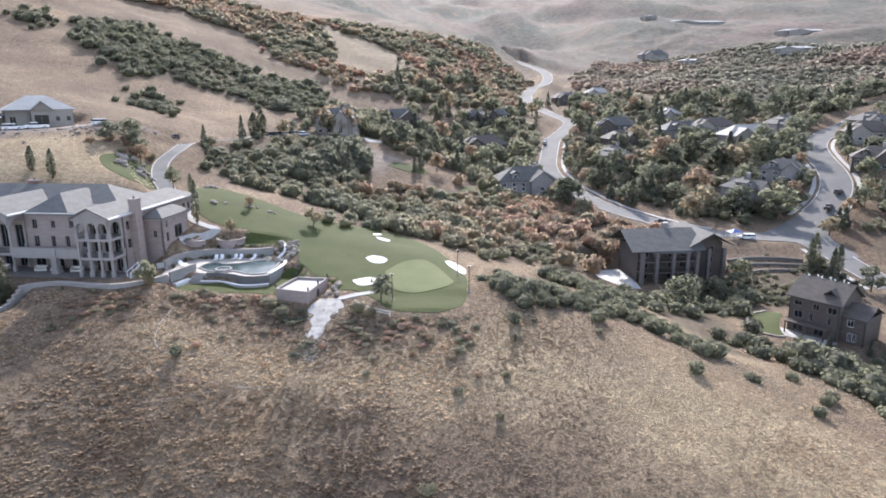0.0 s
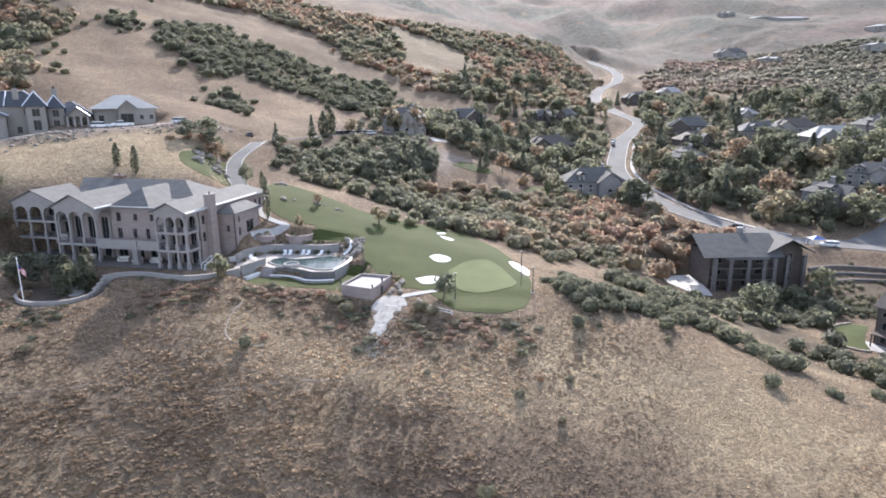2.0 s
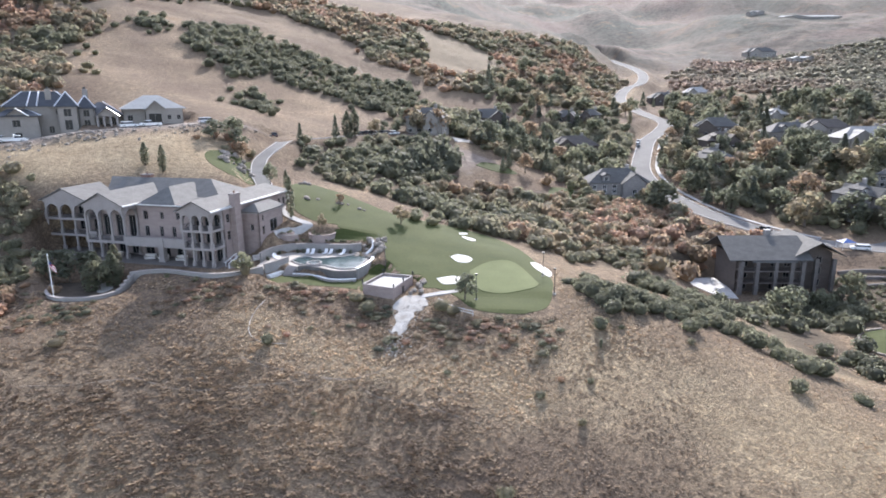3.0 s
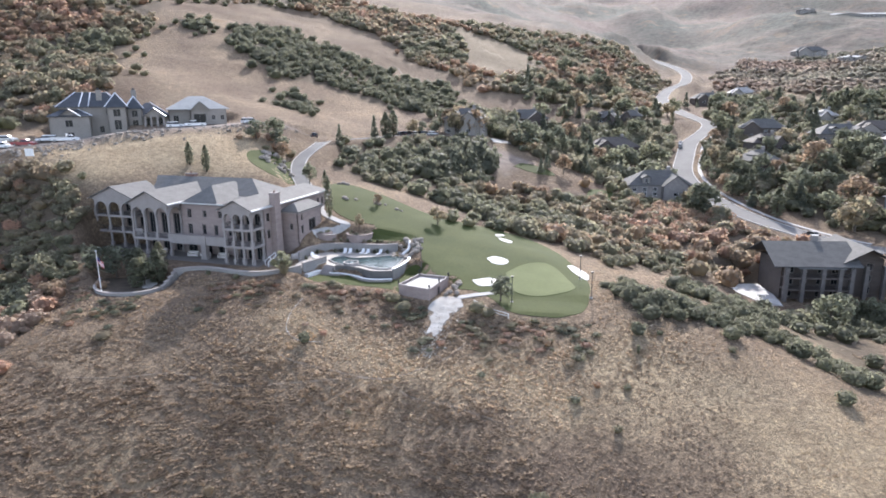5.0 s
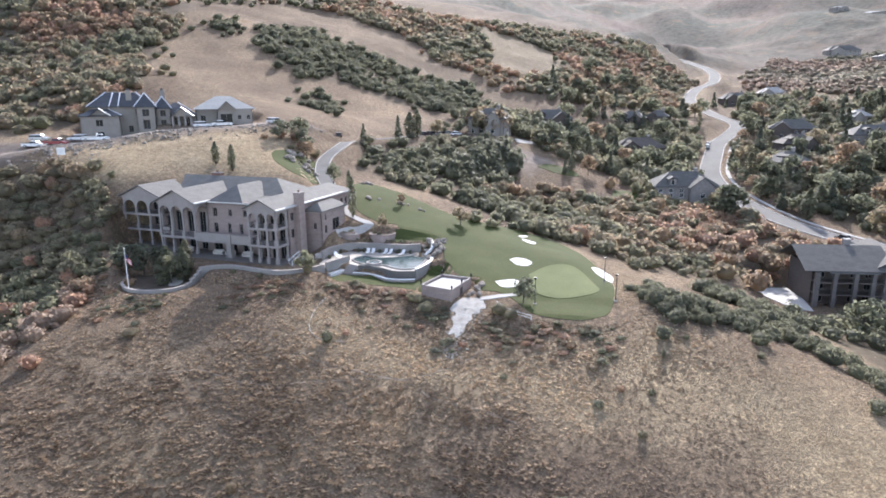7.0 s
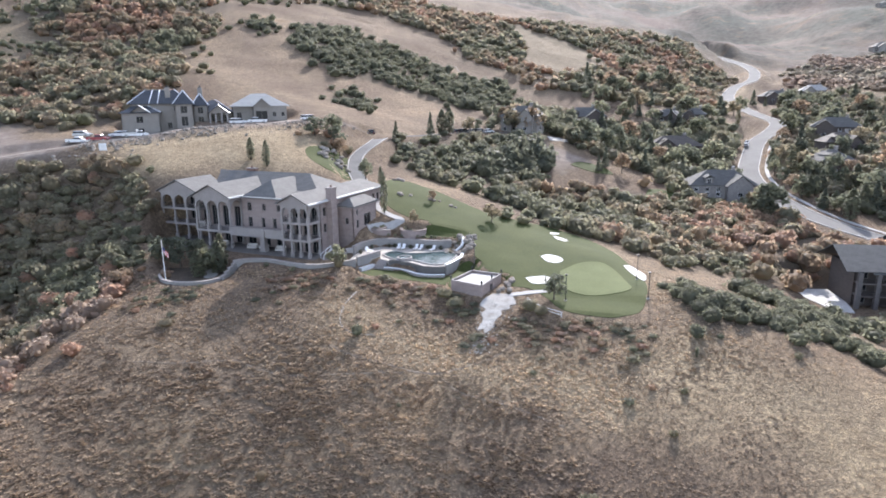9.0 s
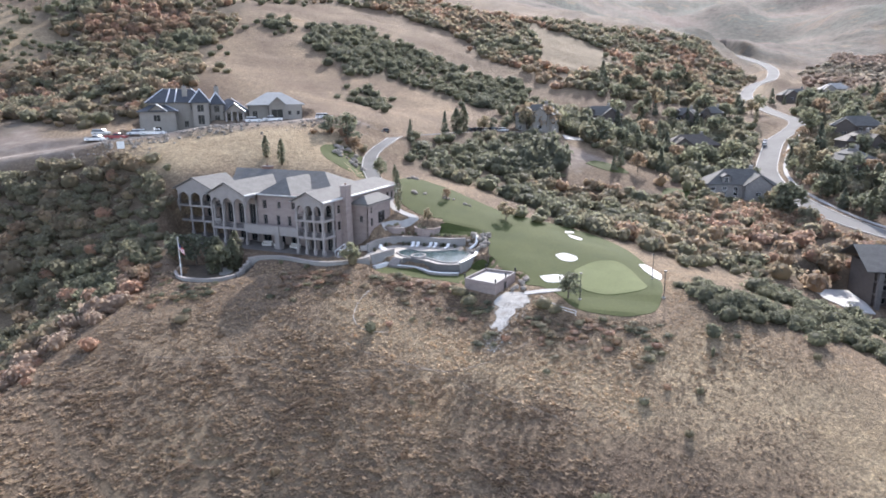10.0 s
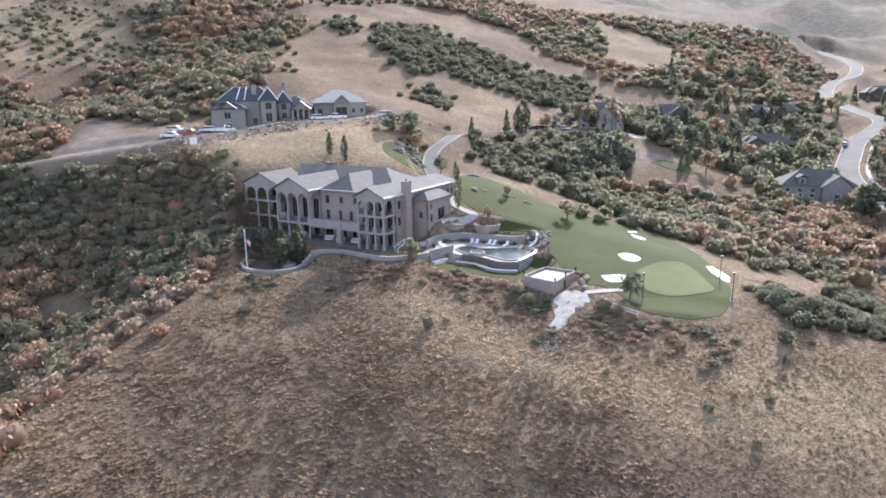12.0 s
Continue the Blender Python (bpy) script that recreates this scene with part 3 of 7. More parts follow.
THICKETS.append(("crest_scrub", [(28, 142), (37, 145), (43, 112), (50, 84), (47, 79), (41, 88), (35, 95), (32, 108), (28, 122), (24, 132)], 3.0, 1.3, 2.3, 0.1, 0.45, 0.8))
THICKETS.append(("canyon_scrub", [(40, 132), (45, 117), (52, 100), (60, 78), (100, 60), (130, 90), (112, 112), (98, 112), (80, 108), (66, 112), (58, 122), (66, 148), (50, 146)], 3.5, 1.5, 2.9, 0.05, 0.5, 0.9))
THICKETS.append(("canyon_scrub", [(74, 150), (80, 141), (96, 139), (106, 148), (105, 160), (94, 166), (82, 166), (78, 160)], 2.8, 0.8, 1.7, 0.05, 0.6, 0.85))
THICKETS.append(("canyon_scrub", [(50, 150), (56, 138), (68, 134), (74, 142), (76, 152), (62, 154)], 3.6, 1.5, 2.8, 0.05, 0.45, 0.85))
THICKETS.append(("west_scrub", [(-150, 60), (-112, 40), (-82, 38), (-84, 50), (-84.5, 62), (-85, 74), (-86.5, 86), (-90.5, 97), (-97, 106), (-104, 114), (-106, 121), (-113, 127), (-124, 129), (-138, 127), (-152, 118), (-168, 107), (-188, 94)], 2.7, 1.2, 2.5, 0.22, 1.0, 0.7))
THICKETS.append(("west_hill_scrub", [(-305, 269), (-279, 300), (-230, 349), (-196, 261), (-156, 200), (-148, 172), (-166, 154), (-199, 148), (-244, 188), (-259, 240)], 5.0, 2.0, 3.6, 0.18, 0.98, 0.85))
THICKETS.append(("west_hill_scrub", [(-270, 177), (-226, 179), (-180, 160), (-172, 120), (-160, 100), (-240, 110)], 4.8, 1.8, 3.2, 0.1, 0.9, 0.8))
THICKETS.append(("hillside_scrub", [(-235, 360), (-200, 440), (-200, 540), (-330, 480), (-300, 310)], 9.0, 2.2, 4.2, 0.05, 0.9, 0.6))


THICKETS.append(("sparse_scrub", [(-470, 300), (-330, 270), (-262, 250), (-282, 300), (-330, 400), (-420, 470), (-560, 460)], 9.5, 1.0, 2.8, 0.2, 0.6, 0.1))
THICKETS.append(("sparse_scrub", [(-340, 215), (-284, 186), (-262, 205), (-240, 212), (-252, 232), (-300, 262), (-360, 262)], 7.0, 0.9, 2.6, 0.2, 0.6, 0.1))


def crown(seed, leaves, core_n, spray, flat=0.8):
    """A lumpy crown of unit radius: overlapping lobes of leaf sprays round a dark core. Returns points and quads."""
    r = np.random.default_rng(seed)
    lobes = []
    for k in range(7):
        a, e = 2.4 * k + r.uniform(-0.5, 0.5), r.uniform(0.05, 1.35)
        lobes.append((0.52 * math.cos(a) * math.cos(e), 0.52 * math.sin(a) * math.cos(e), 0.35 + 0.45 * math.sin(e), r.uniform(0.34, 0.52)))
    lobes = np.array(lobes)
    verts, quads = [], []
    n = core_n
    for axis in range(3):
        for sign in (-1, 1):
            if axis == 2 and sign == -1:
                continue
            k0 = len(verts)
            for i in range(n + 1):
                for j in range(n + 1):
                    p = np.zeros(3)
                    p[axis], p[(axis + 1) % 3], p[(axis + 2) % 3] = sign, 2 * i / n - 1, 2 * j / n - 1
                    p /= np.linalg.norm(p)
                    reach = max(0.35, max(float(p @ (b[:3] - (0, 0, 0.35))) + b[3] * 0.75 for b in lobes))
                    verts.append(p * reach * 0.86 + (0, 0, 0.38))
            for i in range(n):
                for j in range(n):
                    q = (k0 + i * (n + 1) + j, k0 + (i + 1) * (n + 1) + j, k0 + (i + 1) * (n + 1) + j + 1, k0 + i * (n + 1) + j + 1)
                    quads.append(q if sign > 0 else q[::-1])
    v, q = weld_arrays(np.array(verts), np.array(quads))
    verts, quads = list(v), [tuple(f) for f in q]
    for _ in range(leaves):
        b = lobes[r.integers(len(lobes))]
        d = r.normal(size=3)
        d[2] = abs(d[2]) * 0.9 - 0.2
        d /= np.linalg.norm(d)
        c = b[:3] + d * b[3] * r.uniform(0.8, 1.12)
        nrm = d + (0, 0, 0.25) + r.normal(size=3) * 0.5
        nrm /= np.linalg.norm(nrm)
        s = np.cross(nrm, r.normal(size=3))
        s /= np.linalg.norm(s)
        t = np.cross(nrm, s)
        w, h = spray * r.uniform(0.6, 1.25), spray * r.uniform(0.5, 1.0)
        k0 = len(verts)
        verts += [c - s * w - t * h * 0.6, c + s * w * 0.7 - t * h, c + s * w + t * h * 0.7, c - s * w * 0.6 + t * h]
        quads.append((k0, k0 + 1, k0 + 2, k0 + 3))
    v = np.array(verts)
    v[:, 2] = np.maximum(v[:, 2] * flat, -0.1)
    return v, np.array(quads)


NEAR_CROWNS = [crown(100 + k, 300, 3, 0.075, 0.95) for k in range(6)]
MID_CROWNS = [crown(200 + k, 80, 2, 0.135, 0.95) for k in range(6)]
FAR_CROWNS = [crown(300 + k, 26, 2, 0.2, 0.9) for k in range(6)]


def planted(spots, bases, rng):
    """Many plants in one mesh. spots: x, y, z, radius, height, tone."""
    vs, qs, ts, k = [], [], [], 0
    for x, y, z, r, h, tone in spots:
        v, q = bases[rng.integers(len(bases))]
        a = rng.uniform(0, 6.283)
        c, s = math.cos(a) * r, math.sin(a) * r
        vs.append(np.c_[x + v[:, 0] * c - v[:, 1] * s, y + v[:, 0] * s + v[:, 1] * c, z + v[:, 2] * h])
        qs.append(q + k)
        ts.append(np.clip(tone + rng.normal(size=len(v)) * 0.03, 0, 1))
        k += len(v)
    return np.concatenate(vs), np.concatenate(qs), np.concatenate(ts)


HOUSE_SPOTS = []                     # centre and half width of each canyon house


def keep_clear(x, y):
    """Where nothing wild grows: roads, drives, house pads, lawns."""
    free = np.ones(len(x), bool)
    for line, half in ((ROAD_S, 7.5), (EAST_S, 7.5), (DRIVE_S, 3.6), (BENCH_S, 5.5)):
        free &= line_near(x, y, line)[0] > half
    for hx, hy, half in HOUSE_SPOTS:
        free &= np.hypot(x - hx, y - hy) > half
    for ring in CLEARINGS:
        free &= ~inside(x, y, ring)
    return free


JUNCTION = [(82, 190.5), (86, 197.5), (99, 196), (106, 199), (113, 203), (121, 199), (117.5, 186), (117, 172), (107, 172), (104.8, 183), (96, 186)]
CLEARINGS = [p[0] for p in PADS[7:]] + [
    [(80, 184), (84, 200), (122, 206), (124, 184), (121, 168), (102, 168), (98, 180)],
    [(-129, 84), (-127.5, 87.5), (-117, 88.0), (-111.5, 84), (-118, 81), (-129, 81)], [(-170, 125), (-196, 157), (-191, 159), (-160, 137), (-149, 141), (-150, 134)],
    [(-98, 518), (-60, 512), (-34, 508), (-14, 466), (-46, 404), (-64, 407), (-72, 456)],
    [(-34, 246), (-27, 247), (-18, 238), (-24, 228), (-30, 232)],
    [(60, 150), (40, 150), (39, 170), (52, 172)], [(62, 121), (65, 131), (72, 138), (77, 139), (77, 133), (71, 125), (68, 117)],
    [(41.5, 125), (47.5, 126), (51.5, 115), (53.5, 101), (49.5, 92), (45.5, 103), (42, 114)],
    [(5, 216), (14, 218), (16, 226), (6, 226)], [(-6, 244), (6, 246), (6, 254), (-6, 252)],
    [(26, 230), (44, 228), (46, 244), (26, 246)],
]


def grow_thickets():
    rng = np.random.default_rng(7)
    for name, ring, gap, small, large, t0, t1, _ in THICKETS:
        gap *= 0.76
        xs, ys = [p[0] for p in ring], [p[1] for p in ring]
        gx, gy = np.meshgrid(np.arange(min(xs) - 10, max(xs) + 10, gap), np.arange(min(ys) - 10, max(ys) + 10, gap))
        x = gx.ravel() + rng.uniform(-0.6, 0.6, gx.size) * gap
        y = gy.ravel() + rng.uniform(-0.6, 0.6, gx.size) * gap
        loose = 0.25 if name == "west_scrub" else 1.0
        edge = ring_distance(x, y, ring) + (lattice(x / 15, y / 15, 31) * 6 + lattice(x / 5, y / 5, 33) * 3) * loose
        ok = (edge < np.where(rng.random(len(x)) < 0.07, 7.0, 0.0)) & keep_clear(x, y) & (lattice(x / 15, y / 15, 37) * 0.8 + lattice(x / 6, y / 6, 38) * 0.5 + rng.normal(size=len(x)) * 0.2 > -0.62)
        x, y = x[ok], y[ok]
        if not len(x):
            continue
        mid = np.hypot(x, y).mean()
        tone = lattice(x / 26, y / 26, 41) * 0.5 + lattice(x / 8, y / 8, 43) * 0.35 + rng.normal(size=len(x)) * 0.16
        if name == "far_woods":
            tone = lattice(x / 60, y / 60, 41) * 0.75 + rng.normal(size=len(x)) * 0.1
        tone = t0 + (t1 - t0) * np.clip(0.44 + 0.62 * tone, 0, 1)
        if name == "west_scrub":
            tone = np.clip(np.where((edge[ok] > -6) & (y < 100), tone + 0.4, tone * 0.8), 0, 1)
        r = (small + (large - small) * rng.random(len(x)) ** 1.6 * 1.25) * (1 + 0.25 * lattice(x / 12, y / 12, 45))
        h = r * rng.uniform(0.8, 1.25, len(x)) * (1.25 if name in ("grove_scrub", "oak_grove") else 1.0)
        if name == "far_woods":
            h *= 0.75
        bases = NEAR_CROWNS if mid < 126 else MID_CROWNS if mid < 430 else FAR_CROWNS
        v, q, t = planted(zip(x, y, ground(x, y) - 0.25, r, h, tone), bases, rng)
        # far_woods takes FAR_OAK, the palette with haze put into its colours.
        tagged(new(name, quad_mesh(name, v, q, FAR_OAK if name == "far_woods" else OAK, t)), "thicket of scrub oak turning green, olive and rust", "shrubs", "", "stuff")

# ---- architecture helpers ----
def plate(geo, outline, place, thick):
    """Extrude a flat outline (u, w) to a slab; place(u, w, t) gives the point, t across the thickness."""
    n = len(outline)
    return geo.add([place(u, w, 0) for u, w in outline] + [place(u, w, thick) for u, w in outline],
                   [tuple(range(n)), tuple(reversed(range(n, 2 * n)))] + [((i + 1) % n, i, n + i, n + (i + 1) % n) for i in range(n)])


def facing(a, b):
    """A wall from a to b in plan: place(u, w, t) with u along it, w up, t inwards (to the left of a-b)."""
    dx, dy = b[0] - a[0], b[1] - a[1]
    ln = math.hypot(dx, dy)
    dx, dy = dx / ln, dy / ln
    return (lambda u, w, t: (a[0] + dx * u - dy * t, a[1] + dy * u + dx * t, w)), ln


def wall_panel(geo, a, b, z0, z1, holes, thick=0.35):
    """A wall with rectangular holes (u0, w0, u1, w1) that go right through it."""
    place, ln = facing(a, b)
    us = sorted({0, ln, *[h[0] for h in holes], *[h[2] for h in holes]})
    for u0, u1 in zip(us, us[1:]):
        mid = (u0 + u1) / 2
        spans = sorted((h[1], h[3]) for h in holes if h[0] < mid < h[2])
        w = z0
        for s0, s1 in spans + [(z1, z1)]:
            if s0 > w + 1e-4:
                plate(geo, [(u0, w), (u1, w), (u1, s0), (u0, s0)], place, thick)
            w = s1
    return geo.weld()


def window(parent, a, b, u0, w0, u1, w1, frame_mat, glass_mat, set_in=0.14, bars=1, name="window"):
    """A framed window in a wall from a to b: frame, pane and glazing bars."""
    place, _ = facing(a, b)
    e = 0.09
    g = Geo()
    for o in ([(u0, w0), (u1, w0), (u1, w0 + e), (u0, w0 + e)], [(u0, w1 - e), (u1, w1 - e), (u1, w1), (u0, w1)], [(u0, w0 + e), (u0 + e, w0 + e), (u0 + e, w1 - e), (u0, w1 - e)],
              [(u1 - e, w0 + e), (u1, w0 + e), (u1, w1 - e), (u1 - e, w1 - e)]):
        plate(g, o, lambda u, w, t: place(u, w, t + set_in), 0.1)
    for k in range(bars):
        m = u0 + (u1 - u0) * (k + 1) / (bars + 1)
        plate(g, [(m - 0.03, w0 + e), (m + 0.03, w0 + e), (m + 0.03, w1 - e), (m - 0.03, w1 - e)], lambda u, w, t: place(u, w, t + set_in + 0.01), 0.06)
    fr = part(name, g, frame_mat, parent)
    part("pane", plate(Geo(), [(u0 + e, w0 + e), (u1 - e, w0 + e), (u1 - e, w1 - e), (u0 + e, w1 - e)], lambda u, w, t: place(u, w, t + set_in + 0.03), 0.03), glass_mat, fr)
    return fr


def slab_roof(geo, corners, thick=0.22):
    """One roof face as a slab: corners in order, seen from above, counter-clockwise."""
    n = len(corners)
    return geo.add([(x, y, z) for x, y, z in corners] + [(x, y, z - thick) for x, y, z in corners],
                   [tuple(range(n)), tuple(reversed(range(n, 2 * n)))] + [(i, n + i, n + (i + 1) % n, (i + 1) % n) for i in range(n)])


def hip_roof(x0, y0, x1, y1, z, rise, over=0.5, thick=0.2):
    """A hipped roof over a rectangle."""
    x0, y0, x1, y1 = x0 - over, y0 - over, x1 + over, y1 + over
    g = Geo()
    if x1 - x0 >= y1 - y0:
        h = (y1 - y0) / 2
        p, q = (x0 + h, y0 + h, z + rise), (x1 - h, y0 + h, z + rise)
        slab_roof(g, [(x0, y0, z), (x1, y0, z), q, p], thick)
        slab_roof(g, [(x1, y1, z), (x0, y1, z), p, q], thick)
        slab_roof(g, [(x0, y1, z), (x0, y0, z), p], thick)
        slab_roof(g, [(x1, y0, z), (x1, y1, z), q], thick)
    else:
        h = (x1 - x0) / 2
        p, q = (x0 + h, y0 + h, z + rise), (x0 + h, y1 - h, z + rise)
        slab_roof(g, [(x0, y0, z), (x1, y0, z), p], thick)
        slab_roof(g, [(x1, y1, z), (x0, y1, z), q], thick)
        slab_roof(g, [(x1, y0, z), (x1, y1, z), q, p], thick)
        slab_roof(g, [(x0, y1, z), (x0, y0, z), p, q], thick)
    return g


def gable_roof(x0, y0, x1, y1, z, rise, along="y", over=0.5, thick=0.2, hip_back=0.0):
    """A gabled roof; along: the ridge's axis; hip_back: how far the far end is hipped."""
    x0, y0, x1, y1 = x0 - over, y0 - over, x1 + over, y1 + over
    g = Geo()
    if along == "y":
        m = (x0 + x1) / 2
        p, q = (m, y0, z + rise), (m, y1 - hip_back, z + rise)
        slab_roof(g, [(x1, y0, z), (x1, y1, z), q, p], thick)
        slab_roof(g, [(x0, y1, z), (x0, y0, z), p, q], thick)
        if hip_back:
            slab_roof(g, [(x1, y1, z), (x0, y1, z), q], thick)
    else:
        m = (y0 + y1) / 2
        p, q = (x0, m, z + rise), (x1 - hip_back, m, z + rise)
        slab_roof(g, [(x0, y0, z), (x1, y0, z), q, p], thick)
        slab_roof(g, [(x1, y1, z), (x0, y1, z), p, q], thick)
        if hip_back:
            slab_roof(g, [(x1, y0, z), (x1, y1, z), q], thick)
    return g


BRICK = surface("rosy_brick", (0.262, 0.21, 0.192), (0.335, 0.275, 0.252), 0.5, 7.0, 0.9, bump=0.4, depth=0.01, stretch=(1, 1, 3), spec=0.2)
DARK_BRICK = surface("red_brown_brick", (0.19, 0.115, 0.095), (0.25, 0.16, 0.135), 0.6, 7.0, 0.9, bump=0.4, depth=0.01, stretch=(1, 1, 3), spec=0.2)
GUTTER = surface("white_metal_gutter", (0.46, 0.455, 0.44), (0.56, 0.555, 0.54), 0.5, 4.0, 0.65, metal=0.0, bump=0.0)
IRON = surface("black_wrought_iron", (0.015, 0.015, 0.016), (0.03, 0.03, 0.03), 1.0, 8.0, 0.5, bump=0.1)
WHITE = surface("white_paint", (0.72, 0.72, 0.71), (0.80, 0.80, 0.79), 0.8, 8.0, 0.6, bump=0.05, depth=0.002)
FRAME_GREY = surface("taupe_window_frames", (0.22, 0.20, 0.185), (0.28, 0.26, 0.24), 1.0, 8.0, 0.6, bump=0.05, depth=0.002)
TILE_FLOOR = surface("dark_flagstone_paving", (0.12, 0.108, 0.098), (0.175, 0.16, 0.145), 0.6, 5.0, 0.8, bump=0.2, depth=0.01)
CUSHION = surface("cream_outdoor_cushion", (0.55, 0.51, 0.46), (0.64, 0.60, 0.55), 1.0, 9.0, 0.95, bump=0.2, depth=0.01)

# ---- drives and roads ----
def ribbon(name, line, left, right, lift, material, label, kind="structure", category="road", z_from_line=True, thick=0.3):
    """A strip along a line, from left to right of it (metres), with sides going down into the ground."""
    pts = [np.array(p) for p in line]
    g = Geo()
    rows = []
    for i, p in enumerate(pts):
        d = pts[min(i + 1, len(pts) - 1)] - pts[max(i - 1, 0)]
        d = d[:2] / np.hypot(*d[:2])
        nrm = np.array((d[1], -d[0]))
        a, b = p[:2] - nrm * left, p[:2] + nrm * right
        z = p[2] + lift
        rows.append([(a[0], a[1], z - thick), (a[0], a[1], z), (b[0], b[1], z), (b[0], b[1], z - thick)])
    n = len(rows)
    g.add([q for r in rows for q in r], [(4 * i + k, 4 * i + 4 + k, 4 * i + 5 + k, 4 * i + 1 + k) for i in range(n - 1) for k in range(3)])
    g.f = [f[::-1] for f in g.f]
    return solid(name, g, material, label, category, "", kind)


def drape(name, ring, step, lift, material, label, category, smooth_n=5, depth=0.35, kind="structure", flat=None):
    """A sheet over the ground inside a ring, with a rim going down."""
    from mathutils.geometry import delaunay_2d_cdt
    if smooth_n:
        ring = [tuple(p[:2]) for p in smooth_line(list(ring) + [ring[0]], smooth_n)][:-1]
    xs, ys = np.array([p[0] for p in ring]), np.array([p[1] for p in ring])
    gx, gy = np.meshgrid(np.arange(xs.min(), xs.max(), step), np.arange(ys.min(), ys.max(), step))
    gx, gy = gx.ravel() + 0.013, gy.ravel() + 0.017
    ok = ring_distance(gx, gy, ring) < -step * 0.4
    pts = [Vector(p) for p in ring] + [Vector(p) for p in zip(gx[ok], gy[ok])]
    n = len(ring)
    v, _, f, *_ = delaunay_2d_cdt(pts, [], [list(range(n))], 1, 1e-5)
    z = ground([p.x for p in v], [p.y for p in v]) + lift if flat is None else np.full(len(v), flat)
    g = Geo().add([(p.x, p.y, h) for p, h in zip(v, z)], f)
    rim = g.add([(p[0], p[1], (gz(*p) + lift if flat is None else flat) - dd) for dd in (0, depth) for p in ring], [])
    k = len(v)
    g.f += [(k + i, k + n + i, k + n + (i + 1) % n, k + (i + 1) % n) for i in range(n)]
    return solid(name, g, material, label, category, "", kind, smooth=False)


LAWN = [(-61, 155), (-58.9, 160), (-48.5, 157), (-33, 149.4), (-19.4, 148), (-5.8, 144), (0.7, 132.4), (4.4, 117.4), (3.6, 104), (0.5, 100.4), (-4.2, 100), (-9, 101), (-11.9, 105.6), (-15.8, 109),
        (-19.9, 109.4), (-20.8, 113), (-26.4, 114.6), (-28.2, 120), (-30, 126), (-32.6, 130.2), (-36, 129.4), (-40, 128.2), (-42.6, 128.6), (-42.0, 133.6), (-46.2, 134.0), (-50.6, 136.0), (-54.6, 140), (-57.2, 147)]
drape("lawn", LAWN, 1.2, 0.07, TURF, "green mown lawn sloping down to a putting green", "lawn")
drape("putting_green", [(-11.3, 118.6), (-9, 123.1), (-6, 125.9), (-3.2, 126), (-0.7, 122), (1.4, 115.5), (1.9, 113.2), (0.5, 110.9), (-3.6, 108.9), (-6.4, 108.7), (-9, 110), (-10.5, 114.6)], 0.8, 0.14, PUTTING, "pale close-cut putting green", "putting green")
for b in ([(-15.8, 124.9), (-14.6, 126.3), (-12.5, 126.1), (-11.3, 124.7), (-12.2, 122.8), (-14.2, 122.7)], [(-17, 113.2), (-15.8, 114), (-13.6, 115.2), (-12, 113.8), (-13.2, 111.6), (-15.4, 111.2)],
          [(0.3, 128), (1.6, 129.1), (3.2, 126.8), (4.5, 123.8), (4.2, 119.8), (2.7, 121.9), (1.2, 124.7)], [(-15.2, 140.1), (-13.5, 139.9), (-11.8, 138.9), (-12.4, 137.4), (-14.2, 138.2)], [(-16.1, 142.8), (-14.4, 143.9), (-14.2, 142.8), (-15.7, 141.4)]):
    drape("sand_bunker", b, 0.6, 0.14, SAND, "white sand bunker set in the lawn", "bunker")
drape("gravel_spill", [(-21.6, 105.6), (-20, 106.0), (-18.4, 105.9), (-17.6, 104.6), (-17.0, 102.9), (-17.9, 102.4), (-17.8, 101.2), (-19.0, 100.7), (-18.8, 99.4), (-19.5, 97.6), (-19.3, 96.0), (-20.4, 94.2), (-20.9, 95.2), (-21.8, 94.9), (-21.5, 97.4), (-22.1, 99.2), (-21.7, 100.6), (-23.0, 101.8)], 0.6, 0.08, GRAVEL, "spill of crushed white gravel down the slope", "gravel")
drape("concrete_path", [(-18.5, 105.2), (-18.5, 106.4), (-15.5, 107.9), (-12.4, 109.0), (-11.6, 108.4), (-15, 106.8)], 0.6, 0.15, CONCRETE, "pale concrete path to the putting green", "path", smooth_n=0)
ribbon("road", ROAD_S, 3.8, 3.8, 0.0, ASPHALT, "pale winding asphalt road through the canyon")
ribbon("road", EAST_S, 4.8, 4.8, 0.03, ASPHALT, "pale asphalt side road curving uphill")
ribbon("driveway", DRIVE_S, 1.75, 1.75, 0.02, ASPHALT, "pale worn driveway climbing to the mansion")

for side in (-1, 1):
    ribbon("kerb", DRIVE_S[:30], -1.75 if side > 0 else 2.0, 2.0 if side > 0 else -1.75, 0.14, CONCRETE, "pale concrete kerb along the driveway", category="kerb")

# ---- the mansion: three arcaded pavilions under slate gables ----
MANSION = thing("mansion", -60.2, 111.8, 28.0, -7, "three-storey pink brick mansion with pale arcades and grey slate gables", "house")
L1, L2, EAVE = 3.7, 7.2, 11.0


